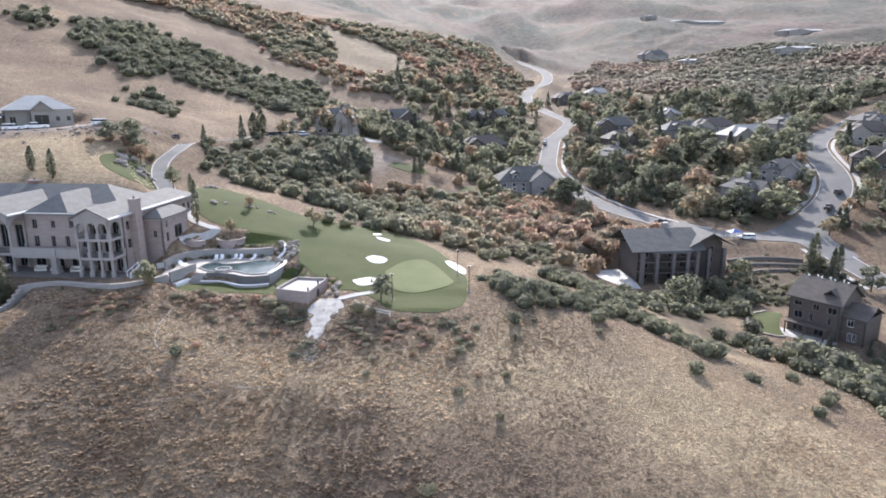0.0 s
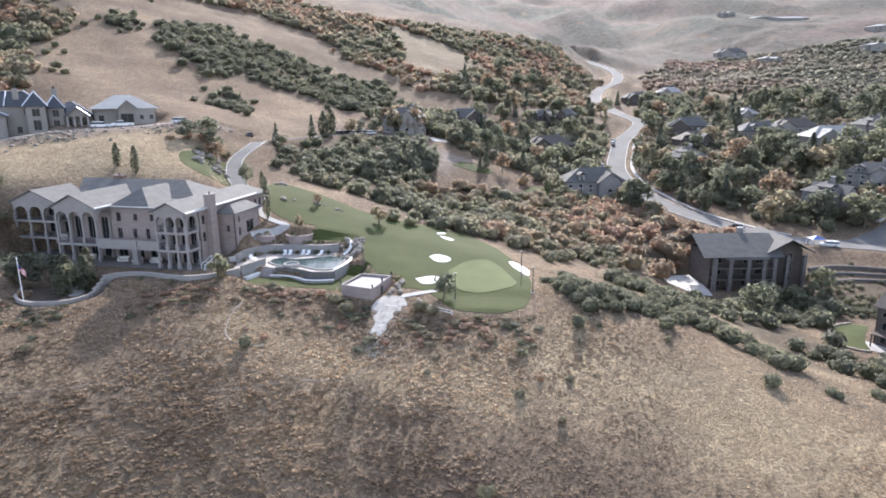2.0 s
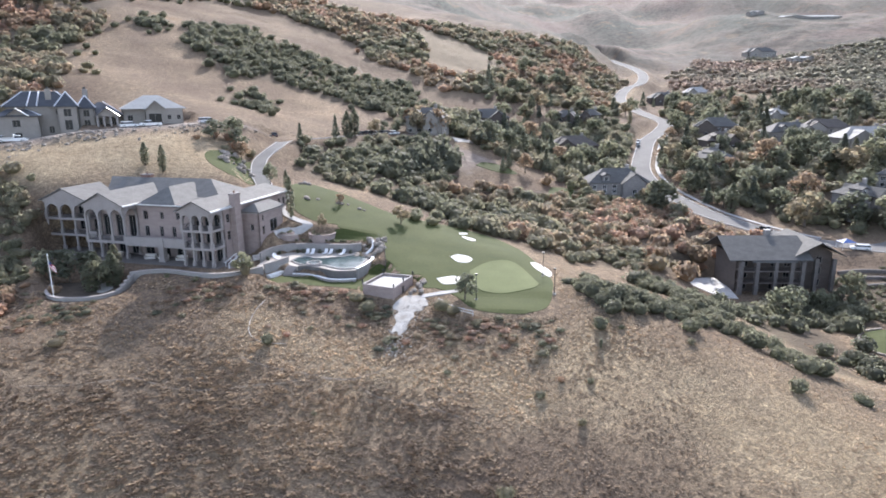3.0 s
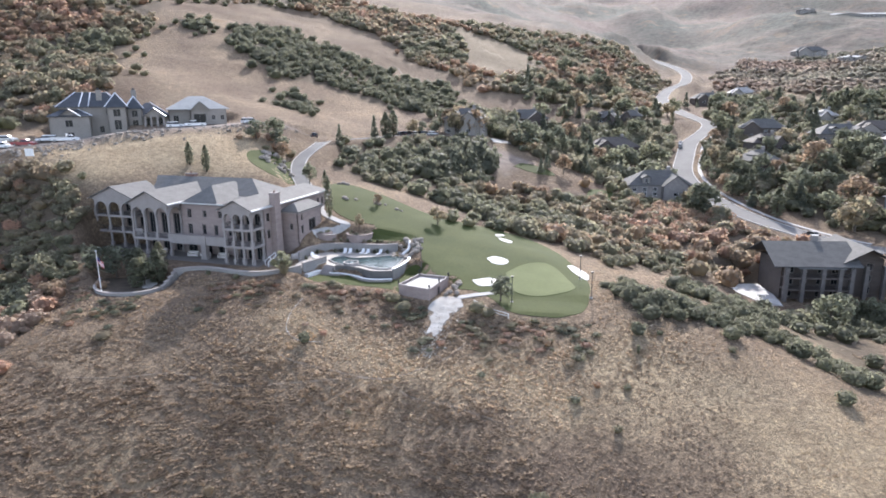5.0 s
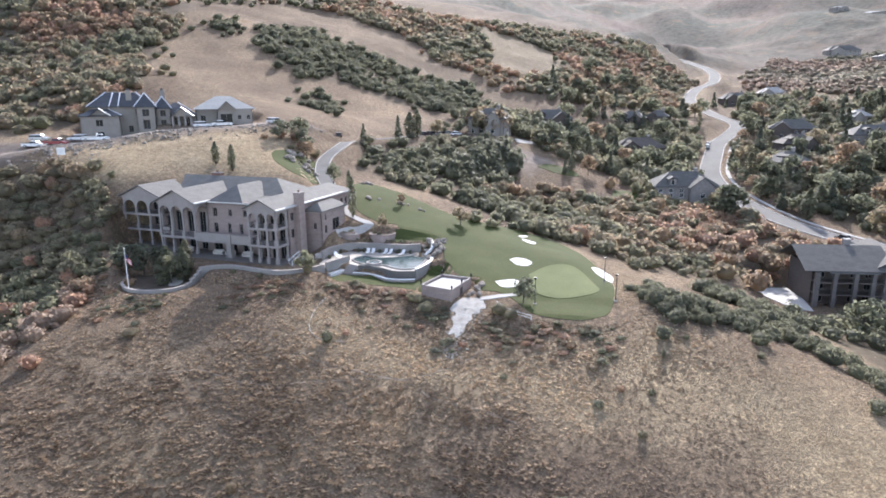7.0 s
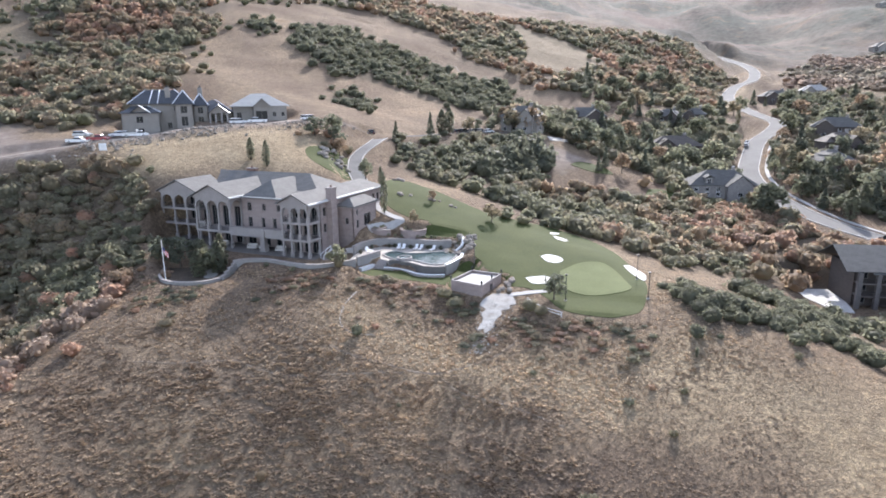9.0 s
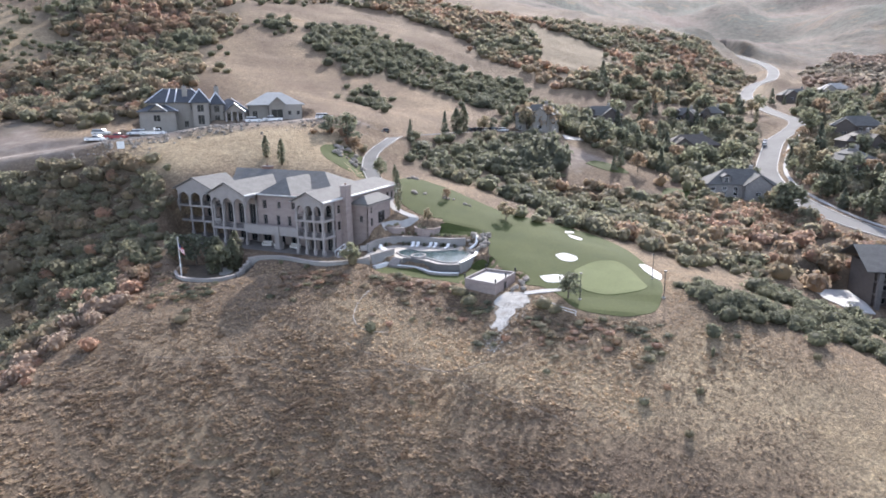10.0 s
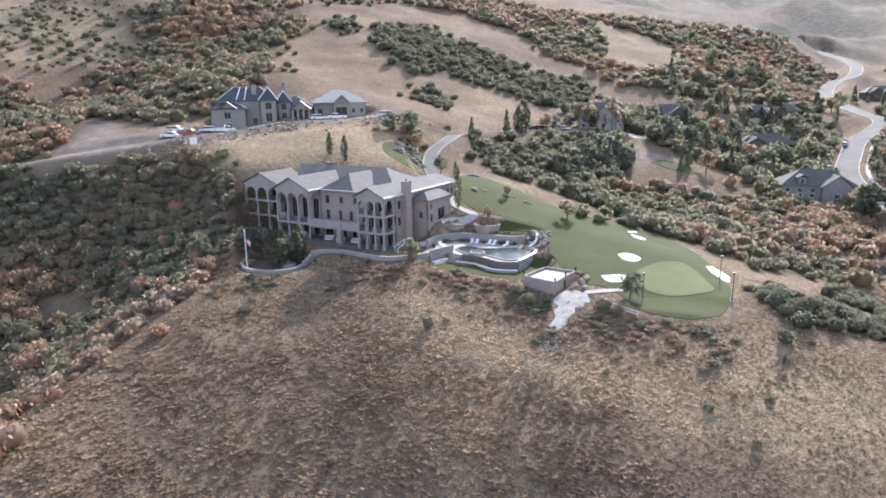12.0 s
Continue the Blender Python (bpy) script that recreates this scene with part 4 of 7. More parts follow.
def column(x, y, top, name="column", wide=0.25, steps=(0.0,)):
    """A tall stone support: a plinth at each floor in steps, a round shaft and a capital."""
    g = Geo()
    for z in steps:
        g.box(x - wide * 1.2, y - wide * 1.2, z, x + wide * 1.2, y + wide * 1.2, z + 0.9)
        g.box(x - wide * 1.35, y - wide * 1.35, z + 0.9, x + wide * 1.35, y + wide * 1.35, z + 1.0)
    g.turned(x, y, [(wide, steps[0] + 1.0), (wide, top - 0.55), (wide * 0.85, top - 0.5), (wide * 1.15, top - 0.25), (wide * 1.5, top - 0.12), (wide * 1.5, top)], 12)
    return part(name, g, CAST_STONE, MANSION)


def railing(a, b, z, height=1.0):
    """An iron balcony rail between two points: top and foot rails and upright bars."""
    place, ln = facing(a, b)
    g = Geo()
    for w in (0.08, height - 0.06):
        plate(g, [(0, z + w), (ln, z + w), (ln, z + w + 0.06), (0, z + w + 0.06)], place, 0.06)
    n = max(2, int(ln / 0.22))
    for k in range(n + 1):
        u = ln * k / n
        plate(g, [(u - 0.015, z + 0.14), (u + 0.015, z + 0.14), (u + 0.015, z + height - 0.06), (u - 0.015, z + height - 0.06)], place, 0.03)
    return part("balcony_rail", g, IRON, MANSION, "black iron balcony rail")


def pavilion(x0, x1, y, deep, bays, floors, tall=False):
    """An open arcade of stone supports: bays on the front and one wide bay on each flank, floors with rails, arches on top."""
    top_spring = EAVE - 0.9
    xs = [x0 + 0.35 + (x1 - x0 - 0.7) * k / bays for k in range(bays + 1)]
    marks = (0.0,) + tuple(f for f in floors)
    for x in xs:
        column(x, y + 0.35, top_spring - (xs[1] - xs[0]) / 2 + 0.3, steps=marks if not tall else (0.0, L1))
    place, _ = facing((0, y + 0.1), (1, y + 0.1))
    for a, b in zip(xs, xs[1:]):
        part("arch", arch_bay(place, a, b, top_spring, 0.5), CAST_STONE, MANSION)
    for x, side in ((x1 - 0.35, 1), (x0 + 0.35, -1)):
        a, b = ((x + 0.25, y + 0.35), (x + 0.25, y + deep)) if side > 0 else ((x - 0.25, y + deep), (x - 0.25, y + 0.35))
        pl, ln = facing(a, b)
        part("arch", arch_bay(pl, 0.0, ln, top_spring, 0.5), CAST_STONE, MANSION)
        column(x, y + deep - 0.3, top_spring - 0.8, steps=marks if not tall else (0.0, L1))
    part("entablature", Geo().box(x0, y, EAVE - 0.5, x1, y + 0.6, EAVE - 0.02).box(x0, y + 0.6, EAVE - 0.5, x0 + 0.6, y + deep, EAVE - 0.02).box(x1 - 0.6, y + 0.6, EAVE - 0.5, x1, y + deep, EAVE - 0.02), CAST_STONE, MANSION)
    for f in floors:
        part("balcony_floor", Geo().box(x0 + 0.05, y + 0.05, f - 0.45, x1 - 0.05, y + deep, f), CAST_STONE, MANSION)
        for a, b in zip(xs, xs[1:]):
            railing((a + 0.2, y + 0.3), (b - 0.2, y + 0.3), f)
        railing((x1 - 0.3, y + 0.6), (x1 - 0.3, y + deep - 0.4), f)
        railing((x0 + 0.3, y + deep - 0.4), (x0 + 0.3, y + 0.6), f)


def arch_bay(place, a, b, crown_z, thick):
    """The spandrel over one bay, its arch reaching up to crown_z, hung from the entablature."""
    r = (b - a) / 2 - 0.25
    spring = crown_z - r
    m = (a + b) / 2
    arc = [(m + r * math.cos(math.pi * k / 10), spring + r * math.sin(math.pi * k / 10)) for k in range(11)]
    return plate(Geo(), [(a, EAVE - 0.5), (a, spring)] + arc[::-1] + [(b, spring), (b, EAVE - 0.5)], place, thick)


def mansion_walls():
    def wall(name, a, b, z1, holes, mat=BRICK, z0=0.0, bars=1):
        part(name, wall_panel(Geo(), a, b, z0, z1, holes), mat, MANSION)
        for h in holes:
            window(MANSION, a, b, *h, FRAME_GREY, GLASS, bars=bars)
    # right wing: wall behind its arcade, then the long flank
    doors = [(u, f + 0.05, u + 1.5, f + 2.6) for f in (0, L1, L2) for u in (0.7, 2.75, 4.8)]
    wall("wall", (-7, 4.2), (0, 4.2), EAVE, doors)
    flank = [(1.0, 7.8, 2.2, 9.6), (1.0, 4.3, 2.2, 6.2), (7.2, 7.8, 8.2, 9.4), (21.5, 7.9, 22.6, 9.6), (23.6, 7.9, 24.6, 9.6), (7.2, 4.3, 8.2, 6.0)]
    wall("wall", (0, 4.2), (0, 30), EAVE, flank)
    wall("wall", (0, 30), (-7, 30), EAVE, [])
    wall("wall", (-7, 30), (-7, 26), EAVE, [])
    wall("wall", (-7, 26), (-45.6, 26), EAVE, [(u, 8.2, u + 1.4, 10) for u in range(3, 36, 5)])
    wall("wall", (-7, 5.8), (-7, 4.2), EAVE, [])
    # recess between the right and the middle pavilion
    rec = [(1.6, 7.7, 2.7, 9.6), (5.6, 7.9, 6.5, 9.4), (9.4, 7.9, 10.3, 9.4), (12.3, 7.7, 13.3, 9.6), (1.6, 4.2, 2.7, 6.4), (5.2, 4.2, 6.1, 6.4), (8.2, 4.2, 9.1, 6.4), (11.6, 4.2, 12.7, 6.4)] + [(u, 0.05, u + 2.2, 2.8) for u in (1.2, 5.0, 8.8)]
    wall("wall", (-21.5, 5.8), (-7, 5.8), EAVE, rec)
    # middle pavilion
    wall("wall", (-31.5, 6.4), (-21.5, 6.4), EAVE, [(u, f, u + 1.7, f + h) for f, h in ((0.05, 2.7), (L1 + 0.1, 4.6)) for u in (0.9, 4.1, 7.3)])
    wall("wall", (-21.5, 6.4), (-21.5, 5.8), EAVE, [])
    # link to the left pavilion, and the left pavilion
    wall("wall", (-34, 9.2), (-31.5, 9.2), EAVE, [(0.6, 4.2, 1.8, 6.6), (0.6, 7.7, 1.8, 9.6)])
    wall("wall", (-31.5, 9.2), (-31.5, 6.4), EAVE, [])
    wall("wall", (-45.6, 10.4), (-34, 10.4), EAVE, [(u, f, u + 1.7, f + 2.6) for f in (0.05, L1 + 0.1, L2 + 0.1) for u in (1.0, 4.8, 8.6)])
    wall("wall", (-34, 10.4), (-34, 9.2), EAVE, [])
    wall("wall", (-45.6, 26), (-45.6, 10.4), EAVE, [(u, f, u + 1.2, f + 2.0) for f in (0.9, L1 + 0.7, L2 + 0.7) for u in (2, 6.5, 11)])
    # bay on the right flank under its own hipped roof
    wall("bay_wall", (0.02, 10.8), (3.8, 10.8), 9.2, [(1.7, 5.2, 2.5, 6.6)])
    wall("bay_wall", (3.8, 10.8), (3.8, 20.6), 9.2, [(1.3, 7.0, 2.0, 8.3), (1.2, 4.2, 2.2, 6.0), (4.4, 4.2, 7.4, 6.9)])
    wall("bay_wall", (3.8, 20.6), (0.02, 20.6), 9.2, [])
    part("bay_roof", hip_roof(0.0, 10.8, 3.8, 20.6, 9.2, 1.5, 0.4), SLATE, MANSION)
    part("bay_cornice", Geo().box(0.02, 10.5, 8.8, 4.1, 10.78, 8.98).box(3.83, 10.78, 8.8, 4.1, 20.9, 8.98), CAST_STONE, MANSION)


def mansion_roofs():
    part("roof", gable_roof(-7, 0, 0, 30, EAVE, 2.0, "y", 0.55, hip_back=4), SLATE, MANSION)
    part("roof", gable_roof(-31.5, 2, -21.5, 19, EAVE, 2.7, "y", 0.55), SLATE, MANSION)
    part("roof", gable_roof(-45.6, 6, -34, 19, EAVE, 2.7, "y", 0.55), SLATE, MANSION)
    part("roof", hip_roof(-46, 13.4, -6.5, 26, EAVE - 0.02, 3.6, 0.5), SLATE, MANSION)
    part("roof", hip_roof(-20.6, 5.7, -12.0, 22, EAVE - 0.2, 3.3, 0.5), SLATE, MANSION)
    part("porch_roof", slab_roof(Geo(), [(-12.4, 5.2, EAVE - 0.25), (-8.0, 5.2, EAVE - 0.25), (-7.6, 13.6, EAVE + 0.35), (-12.4, 13.6, EAVE + 0.35)]), SLATE, MANSION)
    part("flat_roof_link", Geo().box(-34.4, 8.9, EAVE - 0.3, -31.2, 20, EAVE - 0.05), SLATE, MANSION)
    for x0, x1, y, rise in ((-7, 0, 0, 2.0), (-31.5, -21.5, 2, 2.7), (-45.6, -34, 6, 2.7)):
        m = (x0 + x1) / 2
        pl, _ = facing((0, y), (1, y))
        part("gable", plate(Geo(), [(x0 - 0.1, EAVE - 0.02), (x1 + 0.1, EAVE - 0.02), (m, EAVE + rise - 0.22)], pl, 0.4), CAST_STONE, MANSION)
    for a, b in (((-0.55 + 1.1, -0.5), (0.55, 30.4)), ((-21.0, 1.5), (-21.0, 5.2)), ((-21.0, 5.25), (-7.5, 5.25)), ((-33.5, 5.5), (-33.5, 8.9)), ((-7.55, -0.5), (-7.55, 5.2)), ((-33.4, 8.8), (-31.9, 8.8)), ((-32.0, 1.5), (-32.0, 8.8)), ((-46.1, 29), (-46.1, 5.5))):
        pl, ln = facing(a, b)
        part("gutter", plate(Geo(), [(0, EAVE - 0.24), (ln, EAVE - 0.24), (ln, EAVE - 0.02), (0, EAVE - 0.02)], lambda u, w, t: pl(u, w, t - 0.14), 0.14), GUTTER, MANSION, "white metal gutter")

    # bright metal strips along the eaves
    for x0, x1, y0, y1, rise in ((-7, 0, -0.5, 26, 2.0), (-31.5, -21.5, 1.5, 14.2, 2.7), (-45.6, -34, 5.5, 14.2, 2.7)):
        half = (x1 - x0) / 2 + 0.55
        g = Geo()
        slab_roof(g, [(x1 + 0.57, y0, EAVE + 0.03), (x1 + 0.57, y1, EAVE + 0.03), (x1 + 0.34, y1, EAVE + 0.03 + 0.23 * rise / half), (x1 + 0.34, y0, EAVE + 0.03 + 0.23 * rise / half)], 0.05)
        part("eave_strip", g, GUTTER, MANSION, "bright metal eave strip")
    part("eave_strip", slab_roof(Geo(), [(-21.3, 5.15, EAVE - 0.22), (-8.0, 5.15, EAVE - 0.22), (-8.2, 5.4, EAVE - 0.10), (-21.1, 5.4, EAVE - 0.10)], 0.05), GUTTER, MANSION, "bright metal eave strip")


def chimney(x, y, w, d, z0, z1, mat):
    c = part("chimney", Geo().box(x, y, z0, x + w, y + d, z1 - 0.35).box(x - 0.12, y - 0.12, z1 - 0.35, x + w + 0.12, y + d + 0.12, z1 - 0.1), mat, MANSION, "rosy brick chimney stack")
    part("chimney_cap", Geo().box(x - 0.05, y - 0.05, z1 - 0.1, x + w + 0.05, y + d + 0.05, z1 + 0.05), CAST_STONE, c)
    part("flue_pot", Geo().turned(x + w / 2, y + d / 2, [(0.22, z1 + 0.05), (0.18, z1 + 0.4), (0.24, z1 + 0.48)], 8), DARK_BRICK, c)


mansion_walls()
mansion_roofs()
pavilion(-7, 0, 0, 4.2, 3, (L1, L2))
pavilion(-31.5, -21.5, 2, 4.4, 3, (), tall=True)
pavilion(-45.6, -34, 6, 4.4, 3, (L1, L2))
part("balcony_floor", Geo().box(-31.4, 2.1, L1 - 0.5, -21.6, 6.4, L1), CAST_STONE, MANSION)
for k in range(3):
    railing((-30.9 + 3.1 * k, 2.4), (-28.3 + 3.1 * k, 2.4), L1)
# long balcony across the recess on one stout pier, and the short one by the left pavilion
part("long_balcony", Geo().box(-21.5, 1.6, L1 - 0.7, -7, 5.8, L1 - 0.02).box(-21.5, 1.6, L1 - 0.02, -7, 1.95, L1 + 1.05).box(-21.6, 1.5, L1 + 1.05, -6.9, 2.05, L1 + 1.2), CAST_STONE, MANSION, "pale stone balcony with a solid parapet")
part("balcony_pier", Geo().box(-13.6, 1.5, 0, -12.5, 2.6, L1 - 0.7).box(-13.75, 1.35, L1 - 0.7, -12.35, 1.6, L1 + 1.3).box(-13.8, 1.4, 0, -12.3, 2.8, 0.5), CAST_STONE, MANSION)
part("short_balcony", Geo().box(-34, 5.0, L1 - 0.7, -31.5, 9.2, L1 - 0.02).box(-34, 5.0, L1 - 0.02, -31.5, 5.3, L1 + 1.05), CAST_STONE, MANSION)
part("patio", Geo().box(-46.5, -0.6, -0.6, 1.2, 10.3, 0.03), TILE_FLOOR, MANSION)
chimney(0.02, 6.6, 1.25, 2.0, -0.5, 13.5, BRICK)
chimney(-31.0, 19.6, 2.4, 1.2, 11.5, 15.2, DARK_BRICK)
chimney(-43.0, 22.0, 2.2, 1.2, 11.5, 14.6, DARK_BRICK)

# ---- terraces, pool and pump house ----
def wall_along(name, line, top, foot, thick, mat, label, cap=None, cap_over=0.08, smooth_n=5, category="wall"):
    """A wall of even thickness along a plan line, with a coping on it. foot: depth below the top."""
    pts = [np.array(p[:2], float) for p in (smooth_line(line, smooth_n) if smooth_n else line)]
    tops = [top] * len(pts) if not isinstance(top, (list, tuple)) else list(np.interp(np.linspace(0, 1, len(pts)), np.linspace(0, 1, len(top)), top))

    def strip(half, z0, z1):
        g, rows = Geo(), []
        for i, p in enumerate(pts):
            d = pts[min(i + 1, len(pts) - 1)] - pts[max(i - 1, 0)]
            d = d / np.hypot(*d)
            nn = np.array((d[1], -d[0])) * half
            rows += [(*(p - nn), tops[i] + z0), (*(p + nn), tops[i] + z0), (*(p + nn), tops[i] + z1), (*(p - nn), tops[i] + z1)]
        n = len(pts)
        f = [(4 * i + a, 4 * i + 4 + a, 4 * i + 4 + b, 4 * i + b) for i in range(n - 1) for a, b in ((0, 1), (1, 2), (2, 3), (3, 0))]
        return g.add(rows, [q[::-1] for q in f] + [(0, 1, 2, 3), (4 * n - 1, 4 * n - 2, 4 * n - 3, 4 * n - 4)])
    t = thing(name, 0, 0, 0, 0, label, category)
    part("wall_body", strip(thick / 2, -foot, 0), mat, t)
    if cap:
        part("coping", strip(thick / 2 + cap_over, 0.003, 0.12), cap, t)
    return t


GREY_STUCCO = surface("pale_grey_stucco", (0.245, 0.232, 0.22), (0.30, 0.287, 0.272), 0.4, 6.0, 0.9, bump=0.1, depth=0.005, spec=0.2)
POOL_DECK = surface("cream_pool_paving", (0.36, 0.325, 0.285), (0.45, 0.41, 0.36), 0.5, 5.0, 0.8, bump=0.2, depth=0.01)
BOULDER = surface("tan_sandstone_boulders", (0.22, 0.19, 0.165), (0.35, 0.31, 0.265), 0.9, 5.0, 0.9, bump=0.6, depth=0.05, spec=0.2)
SOIL = surface("dark_planting_soil", (0.06, 0.05, 0.04), (0.11, 0.09, 0.07), 0.8, 6.0, 0.95, bump=0.6, depth=0.05, spec=0.1)


POOL_TILE = surface("grey_pool_wall_stone", (0.09, 0.085, 0.082), (0.135, 0.128, 0.122), 0.6, 5.0, 0.8, bump=0.2, depth=0.01)


def water_mat():
    m, n, l, p = node_mat("pool_water")
    l.new(ramp_node(n, l, noise_node(n, l, 0.4, 3), [(0.3, (0.03, 0.055, 0.056)), (0.7, (0.05, 0.08, 0.082))]), p.inputs["Base Color"])
    p.inputs["Roughness"].default_value = 0.08
    p.inputs["IOR"].default_value = 1.333
    p.inputs["Specular IOR Level"].default_value = 0.35
    l.new(bump_node(n, l, noise_node(n, l, 2.2, 3), 0.5, 0.08), p.inputs["Normal"])
    return m


WATER = water_mat()
wall_along("terrace_wall", [(-73.2, 104.6), (-71.6, 106.2), (-68.5, 107.4), (-64.9, 106.9), (-60, 105.6), (-56, 105.8), (-52.8, 108), (-50.3, 111.4)], 28.65, 3.6, 0.45, GREY_STUCCO, "long curving grey stucco terrace wall with pale coping", CAST_STONE)
wall_along("garden_wall", [(-88, 103), (-86.5, 100.5), (-85, 97.8), (-82.6, 95.6), (-79.5, 94.6), (-76.2, 95), (-73.6, 96.8), (-72.6, 99.2)], 26.75, 2.4, 0.4, GREY_STUCCO, "low curving stucco wall round a sunken garden", CAST_STONE)
for k in range(4):
    x, y = -72.4 - 0.1 * k, 99.4 + 1.35 * k
    wall_along("stepped_wall", [(x, y), (x - 0.1, y + 1.3)], 26.9 + 0.45 * k, 2.4, 0.45, GREY_STUCCO, "stepped stucco garden wall beside the terrace", CAST_STONE, smooth_n=0)
wall_along("side_wall", [(-101.4, 110.0), (-100.2, 111.4), (-98.0, 112.2), (-96.6, 114.4)], [gz(-101.4, 110.0) + 0.5, gz(-100.2, 111.4) + 0.5, gz(-98, 112.2) + 0.5, gz(-96.6, 114.4) + 0.4], 1.2, 0.35, CAST_STONE, "low pale curved wall beside the mansion's blind side", None)
drape("garden_soil", [(-88, 104.5), (-86, 100.8), (-84.6, 98.2), (-82.3, 96.2), (-79.4, 95.2), (-76.4, 95.6), (-74.2, 97.2), (-73.3, 99.6), (-74, 103.4), (-80, 105.8)], 1.0, 0.05, SOIL, "dark bare planting bed inside the garden wall", "soil")
drape("garden_path", [(-82, 104.6), (-78.6, 102.4), (-76.6, 99.8), (-75.2, 100.4), (-76.0, 103.4), (-80, 106.0)], 0.8, 0.10, CONCRETE, "pale curved garden path", "path")

DECK = [(-50.2, 112.2), (-52.8, 114.5), (-53.2, 118), (-52.9, 122), (-50.8, 125.6), (-47, 126.6), (-43.7, 126.5), (-38.6, 126.6), (-35.3, 128), (-32.4, 126), (-31.2, 121), (-31.6, 116), (-32.3, 113), (-34.2, 112.3), (-36.4, 112.2), (-38.5, 113.4), (-40.4, 114.3), (-43.2, 115), (-44.6, 114.8), (-46.6, 115.6), (-47.6, 117.6), (-48.6, 115.4)]
drape("pool_deck", DECK, 1.2, 0, POOL_DECK, "cream paved deck round the swimming pool", "deck", smooth_n=0, depth=1.2, flat=27.9)
POOL = [(-47.5, 118.8), (-47.0, 121.3), (-45.3, 122.2), (-43, 121.3), (-40.2, 122), (-37.6, 123.6), (-34.8, 124.8), (-32.7, 123.0), (-32.3, 118), (-33.1, 114.4), (-35.1, 113.6), (-37.3, 114.3), (-39.6, 115.7), (-41.5, 115.3), (-43.6, 115.6), (-45.6, 116.8)]


def swimming_pool():
    ring = [tuple(p[:2]) for p in smooth_line(POOL + [POOL[0]], 4)][:-1]
    t = thing("swimming_pool", 0, 0, 0, 0, "curving blue swimming pool with a pale coping", "pool")
    c = np.mean(ring, axis=0)
    g = Geo().add([(x, y, 27.98) for x, y in ring], [tuple(range(len(ring)))])
    part("water", g, WATER, t, "rippled blue pool water")
    closed = [(*p, 0) for p in ring + ring[:2]]
    pts = [np.array(p[:2]) for p in closed]
    g = Geo()
    rows = []
    for i, p in enumerate(pts[:-1]):
        d = pts[i + 1] - pts[i - 1 if i else len(pts) - 3]
        d = d / np.hypot(*d)
        nn = np.array((d[1], -d[0]))
        rows += [(*(p - nn * 0.05), 27.86), (*(p + nn * 0.3), 27.86), (*(p + nn * 0.3), 28.12), (*(p - nn * 0.05), 28.12)]
    n = len(pts) - 1
    g.add(rows, [(4 * i + a, 4 * i + b, 4 * i + 4 + b, 4 * i + 4 + a) for i in range(n - 1) for a, b in ((0, 1), (1, 2), (2, 3), (3, 0))])
    part("coping", g, GREY_STUCCO, t)
    s = thing("spa", -41.8, 116.4, 27.9, 0, "round raised stone spa beside the pool", "hot tub")
    part("rim", Geo().turned(0, 0, [(1.55, 0), (1.55, 0.55), (1.25, 0.55), (1.22, 0.3)], 20), CAST_STONE, s)
    part("water", Geo().turned(0, 0, [(1.23, 0.34), (1.2, 0.42)], 20), WATER, s)


swimming_pool()
wall_along("pool_wall", [(-44.5, 114.6), (-43.2, 114.8), (-40.4, 114.1), (-38.5, 113.2), (-36.4, 112.0), (-34.2, 112.1), (-32.3, 112.7)], 28.1, 2.4, 0.35, POOL_TILE, "curved dark grey wall holding up the pool", None)
wall_along("pool_side_wall", [(-32.2, 112.7), (-31.5, 115.5), (-31.0, 119.6), (-31.4, 122.5)], 28.35, 2.8, 0.4, GREY_STUCCO, "pale wall closing the pool's end", WHITE, 0.1)
wall_along("planter_kerb", [(-45.2, 113.6), (-42, 113.4), (-39.5, 112.2), (-37.2, 110.8), (-34.5, 110.7), (-32.0, 111.4)], 26.75, 1.0, 0.45, CAST_STONE, "low white kerb wall at the foot of the pool", WHITE, 0.06)
wall_along("deck_back_wall", [(-53.3, 117.5), (-53.2, 121.5), (-51.2, 125.6), (-47.2, 126.9), (-43.7, 126.9), (-38.6, 127), (-35.4, 128.4)], 29.6, 2.2, 0.4, GREY_STUCCO, "curved grey retaining wall behind the pool deck", CAST_STONE)
wall_along("stair_wall", [(-50.2, 112.0), (-48.9, 115.2), (-47.8, 118.2)], [28.9, 28.9], 2.8, 0.4, GREY_STUCCO, "grey stucco wall beside the pool steps", CAST_STONE, smooth_n=0)
wall_along("white_ledge", [(-49.3, 111.4), (-47.9, 115.0)], 26.95, 0.9, 0.9, WHITE, "long white stone ledge below the stair wall", None, smooth_n=0)


def steps(name, x, y, z, turn, wide, n, rise, tread, mat, label):
    t = thing(name, x, y, z, turn, label, "stairs")
    for k in range(n):
        part("step", Geo().box(-wide / 2, k * tread, -0.4, wide / 2, (k + 1) * tread, rise * (k + 1)), mat, t)
    return t


steps("pool_steps", -46.3, 113.6, 26.6, -10, 2.2, 7, 0.185, 0.3, CAST_STONE, "pale stone steps up to the pool deck")
drape("lower_lawn", [(-49.2, 109.6), (-47.6, 113.0), (-44.8, 113.4), (-39.5, 112.6), (-37, 111.2), (-32.0, 112.0), (-31, 115), (-30.6, 118.4), (-27.6, 118), (-26.6, 113.6), (-29.4, 107.0), (-34, 107.4), (-40, 107.9), (-46, 108.4)], 1.0, 0.06, TURF, "narrow strip of lawn below the pool", "lawn", smooth_n=3)


